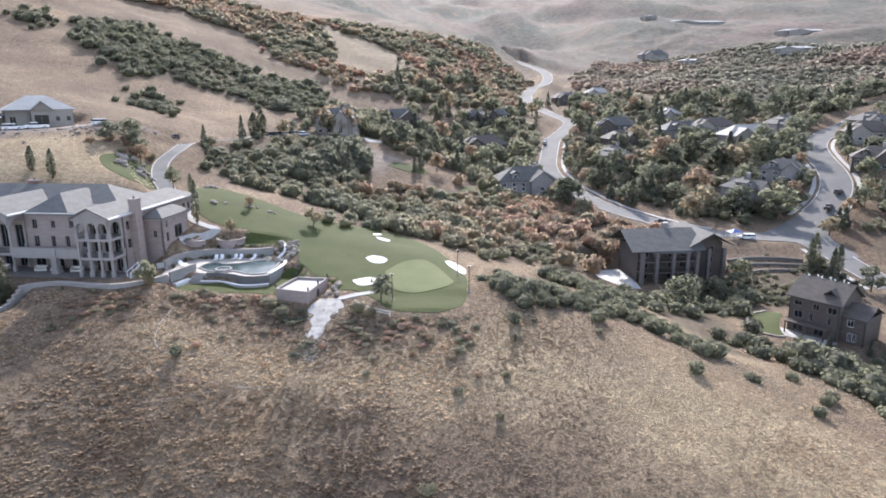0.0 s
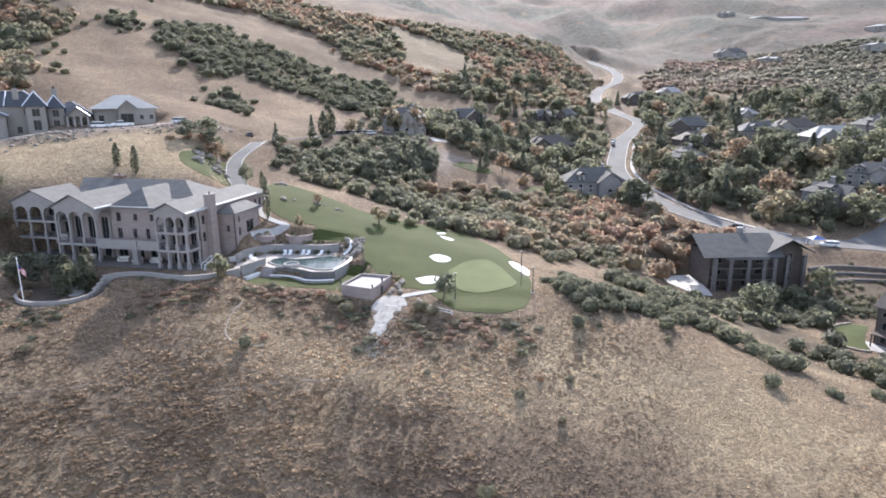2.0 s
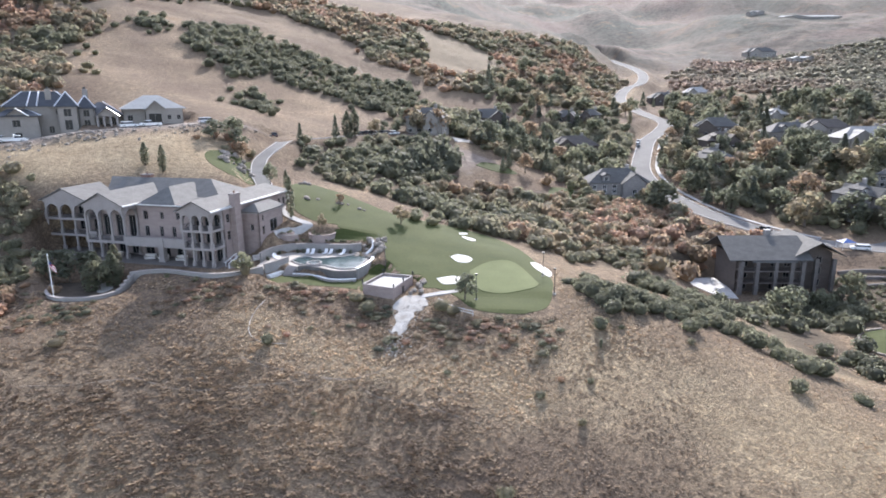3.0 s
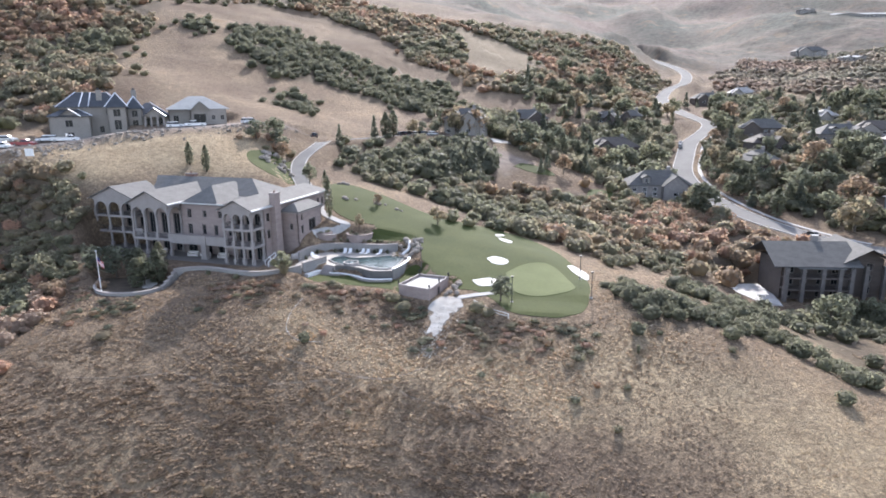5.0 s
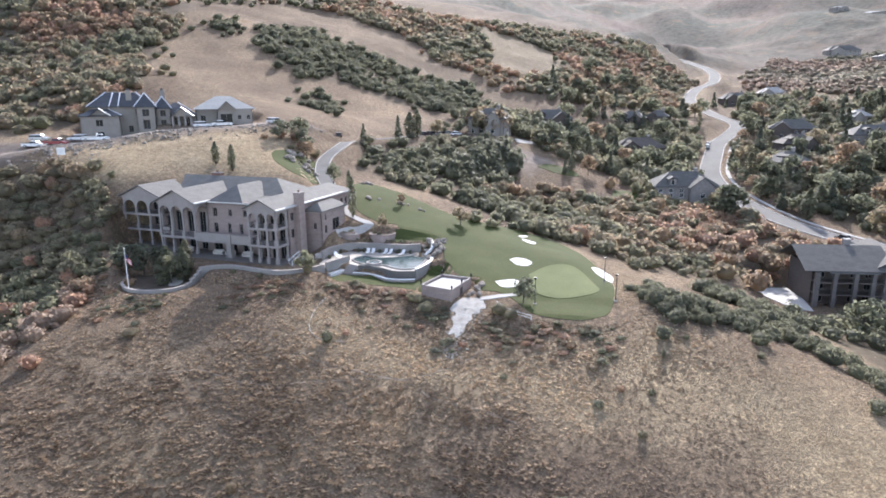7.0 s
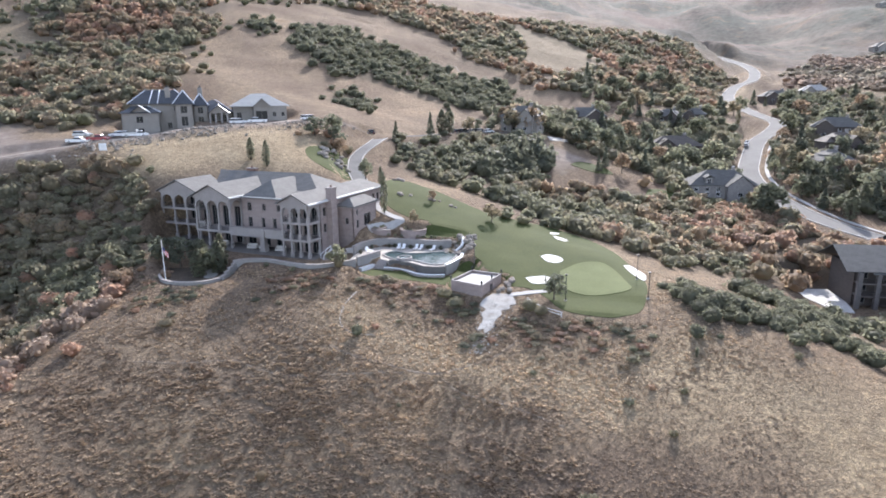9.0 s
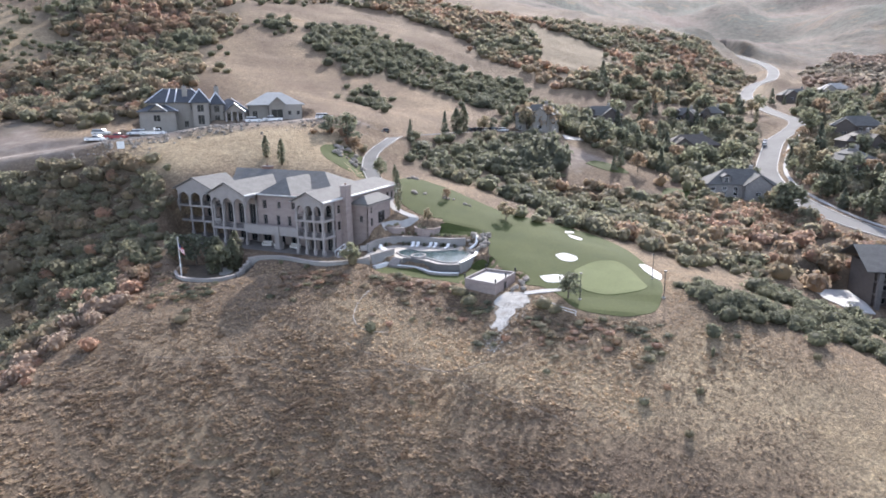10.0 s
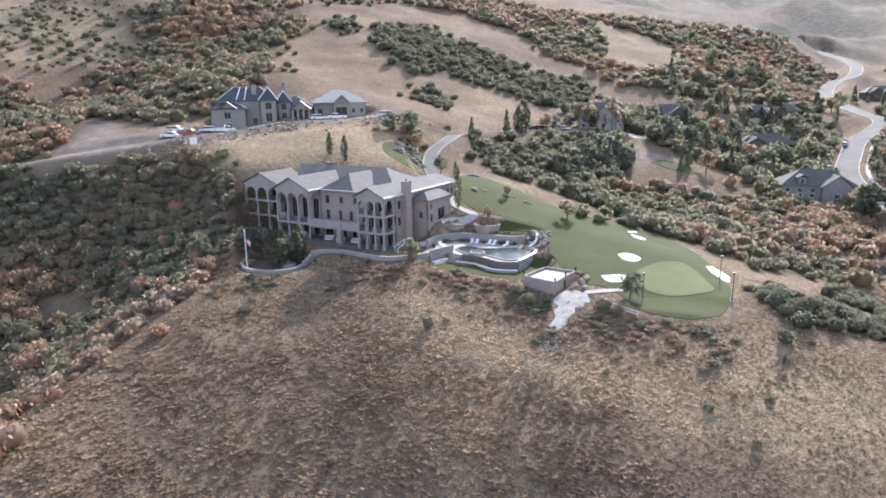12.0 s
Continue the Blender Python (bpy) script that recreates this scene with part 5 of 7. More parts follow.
def lounger(x, y, turn):
    t = thing("sun_lounger", x, y, 27.9, turn, "white sun lounger with a raised back on the pool deck", "lounger", "pool loungers")
    part("seat_frame", Geo().box(-0.33, -1.2, 0.28, 0.33, 0.25, 0.36), WHITE, t)
    part("backrest", Geo().add([(-0.33, 0.25, 0.3), (0.33, 0.25, 0.3), (0.33, 0.85, 0.95), (-0.33, 0.85, 0.95), (-0.33, 0.3, 0.22), (0.33, 0.3, 0.22), (0.33, 0.9, 0.88), (-0.33, 0.9, 0.88)], [(0, 1, 2, 3), (7, 6, 5, 4), (0, 4, 5, 1), (1, 5, 6, 2), (2, 6, 7, 3), (3, 7, 4, 0)]), WHITE, t)
    for a in (-0.28, 0.28):
        for b in (-1.1, 0.2):
            part("leg", Geo().box(a - 0.03, b - 0.03, 0, a + 0.03, b + 0.03, 0.28), WHITE, t)


for x, y, a in ((-46.2, 125.0, 10), (-45.1, 125.1, 8), (-42.4, 125.3, 0), (-41.3, 125.3, 0), (-51.4, 121.0, 60), (-51.0, 119.8, 62), (-38.6, 125.2, -10)):
    lounger(x, y, a)


def slide():
    t = thing("water_slide", 0, 0, 0, 0, "white curving water slide down through boulders", "slide")
    pts = smooth_line([(-33.6, 129.4, 30.6), (-32.6, 127.6, 30.0), (-32.4, 125.6, 29.2), (-33.3, 124.0, 28.3)], 5)
    part("chute", Geo().tube([(p[0], p[1], p[2]) for p in pts], 0.3, 8), WHITE, t)


slide()


def pebble(seed, rough=0.28):
    r = np.random.default_rng(seed)
    v, q = [], []
    n = 3
    bumps = r.normal(size=(5, 3))
    for axis in range(3):
        for sign in (-1, 1):
            k0 = len(v)
            for i in range(n + 1):
                for j in range(n + 1):
                    p = np.zeros(3)
                    p[axis], p[(axis + 1) % 3], p[(axis + 2) % 3] = sign, 2 * i / n - 1, 2 * j / n - 1
                    p /= np.linalg.norm(p) ** 0.75
                    v.append(p * (1 + rough * np.sin(bumps @ p * 1.7).mean() * 2))
            for i in range(n):
                for j in range(n):
                    f = (k0 + i * (n + 1) + j, k0 + (i + 1) * (n + 1) + j, k0 + (i + 1) * (n + 1) + j + 1, k0 + i * (n + 1) + j + 1)
                    q.append(f if sign > 0 else f[::-1])
    return weld_arrays(np.array(v), np.array(q))


ROCK_MESHES = [quad_mesh("boulder", *pebble(900 + k), BOULDER) for k in range(6)]
rock_rng = random.Random(3)


def boulder(x, y, r, z=None, label="rough tan sandstone boulder", group="boulders"):
    ob = tagged(new("boulder", ROCK_MESHES[rock_rng.randrange(6)]), label, "boulder", group)
    h = r * rock_rng.uniform(0.5, 0.85)
    ob.matrix_basis = pose(x, y, (gz(x, y) if z is None else z) + h * 0.55, rock_rng.uniform(-15, 15), rock_rng.uniform(-15, 15), rock_rng.uniform(0, 360)) @ Matrix.Diagonal((r, r * rock_rng.uniform(0.7, 1.1), h, 1))


for k in range(26):
    boulder(rock_rng.uniform(-35.5, -29.8), rock_rng.uniform(122.5, 129.5), rock_rng.uniform(0.35, 0.9))
for k in range(11):
    boulder(rock_rng.uniform(-20.9, -18.4), rock_rng.uniform(106.2, 112.2), rock_rng.uniform(0.3, 0.65))


def pump_house():
    t = thing("pump_house", -23.1, 103.5, 24.6, 0, "small flat-roofed rosy brick pump house with a railed white roof", "building")
    ring = [(-6.1, 2.2), (0, 0), (1.8, 8.4), (-4.0, 9.5)]
    for a, b in zip(ring, ring[1:] + ring[:1]):
        side = a == (0, 0)
        part("wall", wall_panel(Geo(), a, b, -1.5, 2.55, [(3.6, 0.35, 4.7, 2.35)] if side else [], 0.3), BRICK, t)
        place, ln = facing(a, b)
        part("parapet", plate(Geo(), [(0, 2.553), (ln, 2.553), (ln, 2.9), (0, 2.9)], lambda u, w, tt: place(u, w, tt - 0.03), 0.2), BRICK, t)
        part("parapet_cap", plate(Geo(), [(-0.05, 2.903), (ln + 0.05, 2.903), (ln + 0.05, 3.05), (-0.05, 3.05)], lambda u, w, tt: place(u, w, tt - 0.08), 0.3), CAST_STONE, t)
        if side:
            part("door", plate(Geo(), [(3.6, 0.35), (4.7, 0.35), (4.7, 2.35), (3.6, 2.35)], lambda u, w, tt: place(u, w, tt + 0.15), 0.06), IRON, t, "black iron door")
    part("roof", Geo().prism([(-5.75, 2.4), (-0.25, 0.4), (1.45, 8.2), (-3.8, 9.15)], 2.3, 2.6), CONCRETE, t, "pale concrete roof deck")
    for x, y in ring + [(0.9, 4.2)]:
        part("lantern", Geo().turned(x, y, [(0.1, 3.05), (0.1, 3.4), (0.17, 3.42), (0.17, 3.7), (0.05, 3.85)], 8), IRON, t, "small black post lantern")


pump_house()


def planter(x, y, r, z, h):
    t = thing("round_planter", x, y, z, 0, "round rosy brick planter filled with shrubs and flowers", "planter")
    part("planter_wall", Geo().turned(0, 0, [(r, -1.5), (r, h), (r + 0.08, h + 0.02), (r + 0.08, h + 0.14), (r - 0.35, h + 0.14), (r - 0.35, h - 0.1)], 22), BRICK, t)
    part("soil", Geo().turned(0, 0, [(r - 0.33, h - 0.15), (r - 0.4, h - 0.05)], 22), SOIL, t)


planter(-44.6, 130.4, 2.9, 30.2, 1.0)
planter(-52.8, 129.4, 2.1, 30.2, 1.2)
wall_along("path_wall", [(-56, 126.4), (-54, 127.2), (-51.4, 127.4), (-49.2, 128.2)], 31.2, 2.2, 0.4, BRICK, "low rosy brick wall along the garden path", CAST_STONE)
drape("garden_walk", [(-57.6, 147.0), (-55.9, 138.4), (-51.7, 134.6), (-48.6, 133.4), (-47.2, 132.0), (-48.7, 130.6), (-50.6, 129.8), (-52.4, 128.0), (-53.2, 126.8), (-54.4, 127.6), (-52.8, 129.6), (-50.6, 131.0), (-49.4, 132.0), (-51.8, 133.0), (-56.2, 136.6), (-58.8, 147.0)], 0.9, 0.16, CONCRETE, "pale winding garden walk beside the mansion", "path", smooth_n=3)
drape("upper_garden_lawn", [(-68.5, 153.5), (-72.4, 161), (-76, 168), (-81, 165), (-84, 157), (-79, 150), (-72, 148)], 1.6, 0.07, TURF, "patch of lawn beside the driveway", "lawn")


def light_pole(x, y):
    t = thing("light_pole", x, y, gz(x, y) + 0.05, 0, "slim dark lamp post beside the putting green", "lamp post", "green lamp posts")
    part("pole", Geo().turned(0, 0, [(0.14, 0), (0.14, 0.35), (0.075, 0.4), (0.06, 4.5)], 8), IRON, t)
    part("lamp_head", Geo().box(-0.22, -0.14, 4.45, 0.22, 0.14, 4.7), IRON, t)
    part("base", Geo().turned(0, 0, [(0.28, -0.2), (0.28, 0.12)], 10), CONCRETE, t)


for x, y in ((-8.9, 105.6), (2.8, 120.0), (4.6, 108.6)):
    light_pole(x, y)


def flag_pole():
    t = thing("flagpole", -81.3, 95.0, 26.0, 0, "tall white flagpole with a limp red, white and blue flag", "flagpole")
    part("pole", Geo().turned(0, 0, [(0.12, -0.5), (0.12, 0.3), (0.085, 0.4), (0.06, 8.2), (0.13, 8.22), (0.1, 8.42)], 8), WHITE, t)
    RED, BLUE = surface("red_flag_cloth", (0.35, 0.03, 0.04), (0.42, 0.05, 0.06), 2, 9, 0.8, bump=0.1), surface("blue_flag_cloth", (0.03, 0.045, 0.14), (0.04, 0.06, 0.18), 2, 9, 0.8, bump=0.1)

    def cloth(z0, z1, u0, u1, name, mat, tilt=0.0):
        n, g, v = 6, Geo(), []
        for k in range(n + 1):
            u = u0 + (u1 - u0) * k / n
            wob = 0.10 * math.sin(u * 6)
            for z in (z0, z1):
                v += [(0.08 + u * 0.75, wob - 0.01, z - u * 0.75), (0.08 + u * 0.75, wob + 0.01, z - u * 0.75)]
        f = []
        for k in range(n):
            a = 4 * k
            f += [(a, a + 4, a + 6, a + 2), (a + 1, a + 3, a + 7, a + 5), (a + 2, a + 6, a + 7, a + 3), (a, a + 1, a + 5, a + 4)]
        part(name, g.add(v, f), mat, t)
    for k in range(7):
        left = 0.75 if k > 2 else 0.0
        cloth(6.1 + 0.16 * k, 6.26 + 0.16 * k, left, 1.6, "stripe", RED if k % 2 == 0 else WHITE)
    cloth(6.58, 7.22, 0.0, 0.75, "canton", BLUE)


flag_pole()


def outdoor_sofa(x, y, turn):
    """Curved patio sofa under the mansion's balcony."""
    c, s = math.cos(radians(-7)), math.sin(radians(-7))
    t = thing("patio_sofa", -60.2 + c * x - s * y, 111.8 + s * x + c * y, 28.03, turn - 7, "curved cream patio sofa on the stone terrace", "sofa")
    part("seat", Geo().box(-1.1, -0.45, 0.0, 1.1, 0.45, 0.42), CUSHION, t)
    part("backrest", Geo().box(-1.1, 0.25, 0.42, 1.1, 0.5, 0.95), CUSHION, t)
    for a in (-1.0, 1.0):
        part("armrest", Geo().box(a - 0.12, -0.45, 0.42, a + 0.12, 0.25, 0.65), CUSHION, t)


for x, y, a in ((3.6, 5.2, 70), (5.0, 7.6, 40), (4.4, 10.0, 110), (-17.5, 3.6, 15), (-14.6, 3.8, -8), (-10.2, 3.8, 10), (-25.8, 4.0, 0)):
    outdoor_sofa(x, y, a)


def white_stair():
    c, s = math.cos(radians(-7)), math.sin(radians(-7))
    x, y = 3.0, 1.4
    t = thing("outdoor_stair", -60.2 + c * x - s * y, 111.8 + s * x + c * y, 28.0, -40, "short outdoor stair with white sloping handrails", "stairs")
    for k in range(7):
        part("step", Geo().box(-0.7, -1.0 + 0.32 * k, 0, 0.7, -0.68 + 0.32 * k, 0.19 * (k + 1)), CAST_STONE, t)
    for a in (-0.75, 0.75):
        part("handrail", Geo().tube([(a, -1.1, 0.95), (a, 1.3, 2.4)], 0.07, 6), WHITE, t, "white sloping handrail")
        for b in (-1.0, 0.1, 1.2):
            part("rail_post", Geo().box(a - 0.05, b - 0.05, 0, a + 0.05, b + 0.05, 1.0 + 0.6 * (b + 1.0)), WHITE, t)


white_stair()


def iron_fence(line, h=1.2):
    t = thing("pool_fence", 0, 0, 0, 0, "black iron fence round the pool's end", "fence")
    pts = smooth_line(line, 5)
    for a, b in zip(pts, pts[1:]):
        za, zb = gz(a[0], a[1]), gz(b[0], b[1])
        for w in (0.15, h):
            part("rail", Geo().tube([(a[0], a[1], za + w), (b[0], b[1], zb + w)], 0.03, 4), IRON, t)
        part("post", Geo().box(a[0] - 0.035, a[1] - 0.035, za - 0.2, a[0] + 0.035, a[1] + 0.035, za + h + 0.1), IRON, t)


iron_fence([(-27.6, 116.5), (-28.2, 119.5), (-29.6, 124.5), (-32.0, 129.6)])

# ---- houses ----
DARK_SLATE = surface("blue_black_slate", (0.035, 0.04, 0.05), (0.065, 0.07, 0.08), 0.5, 3.0, 0.45, bump=0.3, depth=0.03, stretch=(1, 1, 3))
GREY_SHINGLE = surface("grey_asphalt_shingles", (0.082, 0.08, 0.077), (0.118, 0.115, 0.11), 0.5, 3.0, 0.8, bump=0.4, depth=0.03, stretch=(1, 1, 3), spec=0.3)
BROWN_SHINGLE = surface("brown_asphalt_shingles", (0.08, 0.069, 0.061), (0.116, 0.1, 0.088), 0.5, 3.0, 0.8, bump=0.4, depth=0.03, stretch=(1, 1, 3), spec=0.3)
PALE_SHINGLE = surface("pale_weathered_shingles", (0.30, 0.285, 0.265), (0.38, 0.365, 0.34), 0.5, 3.0, 0.8, bump=0.4, depth=0.03, stretch=(1, 1, 3), spec=0.3)
METAL_ROOF = surface("light_grey_standing_seam", (0.29, 0.293, 0.285), (0.35, 0.353, 0.342), 0.4, 3.0, 0.75, bump=0.1, depth=0.01)
TAN_STUCCO = surface("tan_stucco", (0.25, 0.228, 0.205), (0.305, 0.28, 0.25), 0.4, 6.0, 0.9, bump=0.1, depth=0.005, spec=0.2)
BROWN_WALL = surface("dark_brown_siding", (0.075, 0.06, 0.052), (0.11, 0.09, 0.078), 0.5, 5.0, 0.85, bump=0.2, depth=0.01, stretch=(1, 1, 6))
GREY_WALL = surface("grey_stone_veneer", (0.20, 0.185, 0.175), (0.28, 0.26, 0.245), 0.9, 5.0, 0.9, bump=0.5, depth=0.03)
FLASHING = surface("bright_zinc_flashing", (0.66, 0.67, 0.69), (0.76, 0.77, 0.78), 0.5, 4.0, 0.3, metal=0.6, bump=0.0)


def block(t, x0, y0, x1, y1, z0, z1, mat, windows=(), frame_mat=WHITE, name="wall"):
    """Four walls round a rectangle. windows: (side, u0, w0, u1, w1), side 0 front, 1 right, 2 back, 3 left."""
    c = [(x0, y0), (x1, y0), (x1, y1), (x0, y1)]
    for s in range(4):
        a, b = c[s], c[(s + 1) % 4]
        holes = [w[1:] for w in windows if w[0] == s]
        part(name, wall_panel(Geo(), a, b, z0, z1, holes, 0.25), mat, t)
        for h in holes:
            window(t, a, b, *h, frame_mat, GLASS, 0.08)


def gable_end(t, x0, x1, y, z, rise, mat):
    pl, _ = facing((0, y), (1, y))
    part("gable", plate(Geo(), [(x0, z), (x1, z), ((x0 + x1) / 2, z + rise - 0.15)], pl, 0.25), mat, t)


def hip_line(t, a, b, r=0.17):
    part("ridge_flashing", Geo().tube([a, b], r, 5), FLASHING, t, "bright zinc flashing")


def upper_house():
    t = thing("hilltop_house", -139.9, 152.8, 49.6, 35.5, "large tan stucco house with steep blue-black slate roofs, under construction", "house")
    t.scale = (1.06, 1.06, 1.06)
    block(t, 0, -1.2, 9.5, 8, -2.0, 6.0, TAN_STUCCO, [(0, 3.6, 3.2, 5.4, 5.0), (0, 3.6, 0.4, 5.4, 1.8), (3, 3, 3.2, 4.4, 5)], FRAME_GREY)
    part("roof", hip_roof(0, -1.2, 9.5, 8, 6.0, 2.6, 0.5), DARK_SLATE, t)
    part("roof", gable_roof(2.4, -1.6, 7.0, 4, 5.9, 1.9, "y", 0.4), DARK_SLATE, t)
    gable_end(t, 2.4, 7.0, -1.3, 5.9, 1.9, TAN_STUCCO)
    block(t, 2.2, 1.5, 17.4, 11.5, -1.0, 8.3, TAN_STUCCO, [(0, 11.0, 6.0, 12.2, 7.6), (0, 9.0, 1.4, 10.2, 3.2)], FRAME_GREY)
    deck_z = 8.3 + 3.7
    g = Geo()
    lo, hi = [(1.6, 0.9), (18.0, 0.9), (18.0, 12.1), (1.6, 12.1)], [(6.2, 5.0), (13.6, 5.0), (13.6, 8.0), (6.2, 8.0)]
    for i in range(4):
        j = (i + 1) % 4
        slab_roof(g, [(*lo[i], 8.3), (*lo[j], 8.3), (*hi[j], deck_z), (*hi[i], deck_z)], 0.2)
    part("roof", g, DARK_SLATE, t)
    part("roof_deck", Geo().box(6.0, 4.8, deck_z - 0.12, 13.8, 8.2, deck_z + 0.06), METAL_ROOF, t, "pale metal roof deck")
    block(t, 13.6, -1.4, 18.2, 4.5, -0.6, 8.2, TAN_STUCCO, [(0, 1.4, 5.6, 3.2, 7.6), (0, 1.4, 2.2, 3.2, 4.8), (1, 1.4, 5.6, 3.0, 7.6), (1, 1.4, 2.2, 3.0, 4.8)], FRAME_GREY)
    part("roof", hip_roof(13.6, -1.4, 18.2, 4.5, 8.2, 3.6, 0.5), DARK_SLATE, t)
    block(t, 18.2, 3.2, 28.6, 13, 0, 5.6, TAN_STUCCO, [(0, 2.6, 2.9, 3.8, 5.0), (0, 7.6, 2.9, 8.8, 5.0), (0, 4.6, 2.6, 6.2, 5.0)], FRAME_GREY)
    part("roof", hip_roof(18.2, 3.2, 28.6, 13, 5.6, 3.6, 0.5), DARK_SLATE, t)
    block(t, 18.25, 1.0, 22.0, 6.4, 0, 7.7, TAN_STUCCO, [(0, 1.1, 5.4, 2.6, 7.2), (0, 1.1, 2.4, 2.6, 4.6)], FRAME_GREY)
    part("roof", hip_roof(18.25, 1.0, 22.0, 6.4, 7.7, 3.2, 0.45), DARK_SLATE, t)
    part("roof", gable_roof(22.2, -2.6, 27.4, 5, 5.5, 2.3, "y", 0.4), DARK_SLATE, t)
    gable_end(t, 22.2, 27.4, -2.3, 5.5, 2.3, TAN_STUCCO)
    for x in (22.5, 24.0, 25.6, 27.1):
        part("portico_column", Geo().turned(x, -2.0, [(0.42, 0.5), (0.42, 2.6), (0.3, 2.75), (0.27, 5.0), (0.4, 5.2), (0.4, 5.5)], 10), CAST_STONE, t)
    part("portico_floor", Geo().box(21.8, -2.8, -0.5, 27.8, 3.2, 2.2), CAST_STONE, t)
    block(t, 28.7, 1.2, 34.2, 12.6, 2.0, 7.3, TAN_STUCCO, [(0, 1.0, 3.6, 2.4, 5.6)], FRAME_GREY)
    part("roof", hip_roof(28.7, 0.4, 44.0, 11.6, 7.32, 3.5, 0.6), METAL_ROOF, t)
    block(t, 34.2, -0.6, 43.6, 9.6, 2.4, 7.3, TAN_STUCCO, [(0, 5.4, 4.3, 6.4, 5.6), (0, 7.8, 4.3, 8.8, 5.6), (0, 0.7, 3.1, 4.0, 6.0)], FRAME_GREY)
    part("roof", gable_roof(34.4, -1.4, 39.0, 4, 7.2, 2.3, "y", 0.35), METAL_ROOF, t)
    gable_end(t, 34.4, 39.0, -1.0, 7.2, 2.3, TAN_STUCCO)
    for x, y in ((11.2, 2.6), (19.6, 6.4)):
        c = part("chimney", Geo().box(x, y, 7.0, x + 1.3, y + 1.1, 12.6), TAN_STUCCO, t)
        part("chimney_pot", Geo().turned(x + 0.65, y + 0.55, [(0.25, 12.6), (0.2, 13.2)], 8), IRON, c)
    for a, b in (((1.6, 0.9, 8.34), (6.2, 5.0, 12.04)), ((18.0, 0.9, 8.34), (13.6, 5.0, 12.04)), ((7.0, 0.8, 8.36), (8.0, 4.8, 11.95)), ((9.2, 0.8, 8.36), (9.8, 4.8, 11.95)), ((18.7, -1.9, 8.2), (15.9, 0.9, 11.85)), ((13.1, -1.9, 8.2), (15.9, 0.9, 11.85)),
                 ((22.4, 0.55, 7.7), (20.1, 2.9, 10.9)), ((17.8, 0.55, 7.7), (20.1, 2.9, 10.9)), ((27.8, -3.0, 5.5), (24.8, -3.0, 7.85)), ((29.1, 2.7, 5.6), (24.2, 7.6, 9.2)), ((10.0, -1.7, 6.0), (4.9, 3.4, 8.6)), ((7.4, -2.0, 5.95), (4.7, -2.0, 7.85))):
        hip_line(t, a, b)
    return t


upper_house()


DARK_STONE = surface("dark_fieldstone_piers", (0.105, 0.095, 0.088), (0.155, 0.14, 0.13), 0.9, 5.0, 0.9, bump=0.5, depth=0.03)


def creek_house():
    """The brown walk-out house above the gully, on tall stone piers."""
    t = thing("creekside_house", 50.5, 157.2, 12.4, 6, "three-storey dark brown house with stone piers and a grey shingle roof", "house")
    rows = [(0, u, f, u + 1.6, f + 1.9) for f in (0.6, 3.6, 6.4) for u in (1.2, 4.4, 8.2, 11.4)]
    block(t, 0, 1.2, 15, 14, -2.5, 8.6, BROWN_WALL, rows, FRAME_GREY)
    block(t, 15, 3.5, 24, 15.5, -2.5, 9.4, BROWN_WALL, [(0, u, f, u + 1.5, f + 1.8) for f in (0.8, 3.8, 6.6) for u in (1.4, 5.2)] + [(1, u, f, u + 1.4, f + 1.8) for f in (3.8, 6.6) for u in (2, 7)], FRAME_GREY)
    part("roof", gable_roof(-1.2, 0.2, 15.6, 15, 8.6, 4.2, "x", 1.5, hip_back=0.0), GREY_SHINGLE, t)
    part("roof", gable_roof(14.6, 1.4, 24, 16, 9.2, 3.4, "y", 1.5), GREY_SHINGLE, t)
    part("roof", slab_roof(Geo(), [(2.6, -1.6, 8.2), (13.4, -1.6, 8.2), (11.6, 4.4, 10.8), (4.4, 4.4, 10.8)]), GREY_SHINGLE, t)
    gable_end(t, 15, 24, 3.45, 9.4, 3.2, BROWN_WALL)
    for x in (0.2, 4.0, 8.4, 12.2, 14.8, 19.4, 23.6):
        yy = -1.2 if x < 15 else 1.6
        part("stone_pier", Geo().box(x - 0.45, yy - 0.45, -2.5, x + 0.45, yy + 0.45, 8.2).box(x - 0.6, yy - 0.6, -2.5, x + 0.6, yy + 0.6, -0.2), DARK_STONE, t)
    for f in (3.1, 6.0):
        part("deck", Geo().box(0, -1.6, f - 0.35, 15, 1.2, f), BROWN_WALL, t)
        part("deck_rail", Geo().box(0, -1.62, f + 0.9, 15, -1.54, f + 1.0).box(0, -1.62, f + 0.45, 15, -1.56, f + 0.5), IRON, t)
    c = part("chimney", Geo().box(9.6, 8.6, 10, 10.9, 9.8, 13.8), GREY_WALL, t)
    part("chimney_cap", Geo().box(9.5, 8.5, 13.803, 11.0, 9.9, 13.98), CONCRETE, c)


creek_house()
BLEACHED = surface("bleached_pool_plaster", (0.40, 0.39, 0.37), (0.58, 0.57, 0.55), 0.3, 4.0, 0.8, bump=0.1, depth=0.01)
drape("pool_patio", [(40.6, 168.5), (41.2, 163), (43, 159), (45.8, 152.8), (49.6, 152.2), (50.0, 160), (48.8, 170)], 1.2, 0, BLEACHED, "sun-bleached paved patio beside the brown house", "patio", smooth_n=0, flat=12.62, depth=1.5)


for line, lift in (([(80, 172), (87, 174), (95, 173), (100, 170)], 0.9), ([(79, 168), (87, 170), (95, 169), (101, 166)], 0.7), ([(80, 164), (88, 166), (96, 165)], 0.6)):
    wall_along("garden_terrace", line, [gz(*q) + lift for q in line], 2.0, 0.6, DARK_STONE, "low dark fieldstone terrace wall below the road", None)


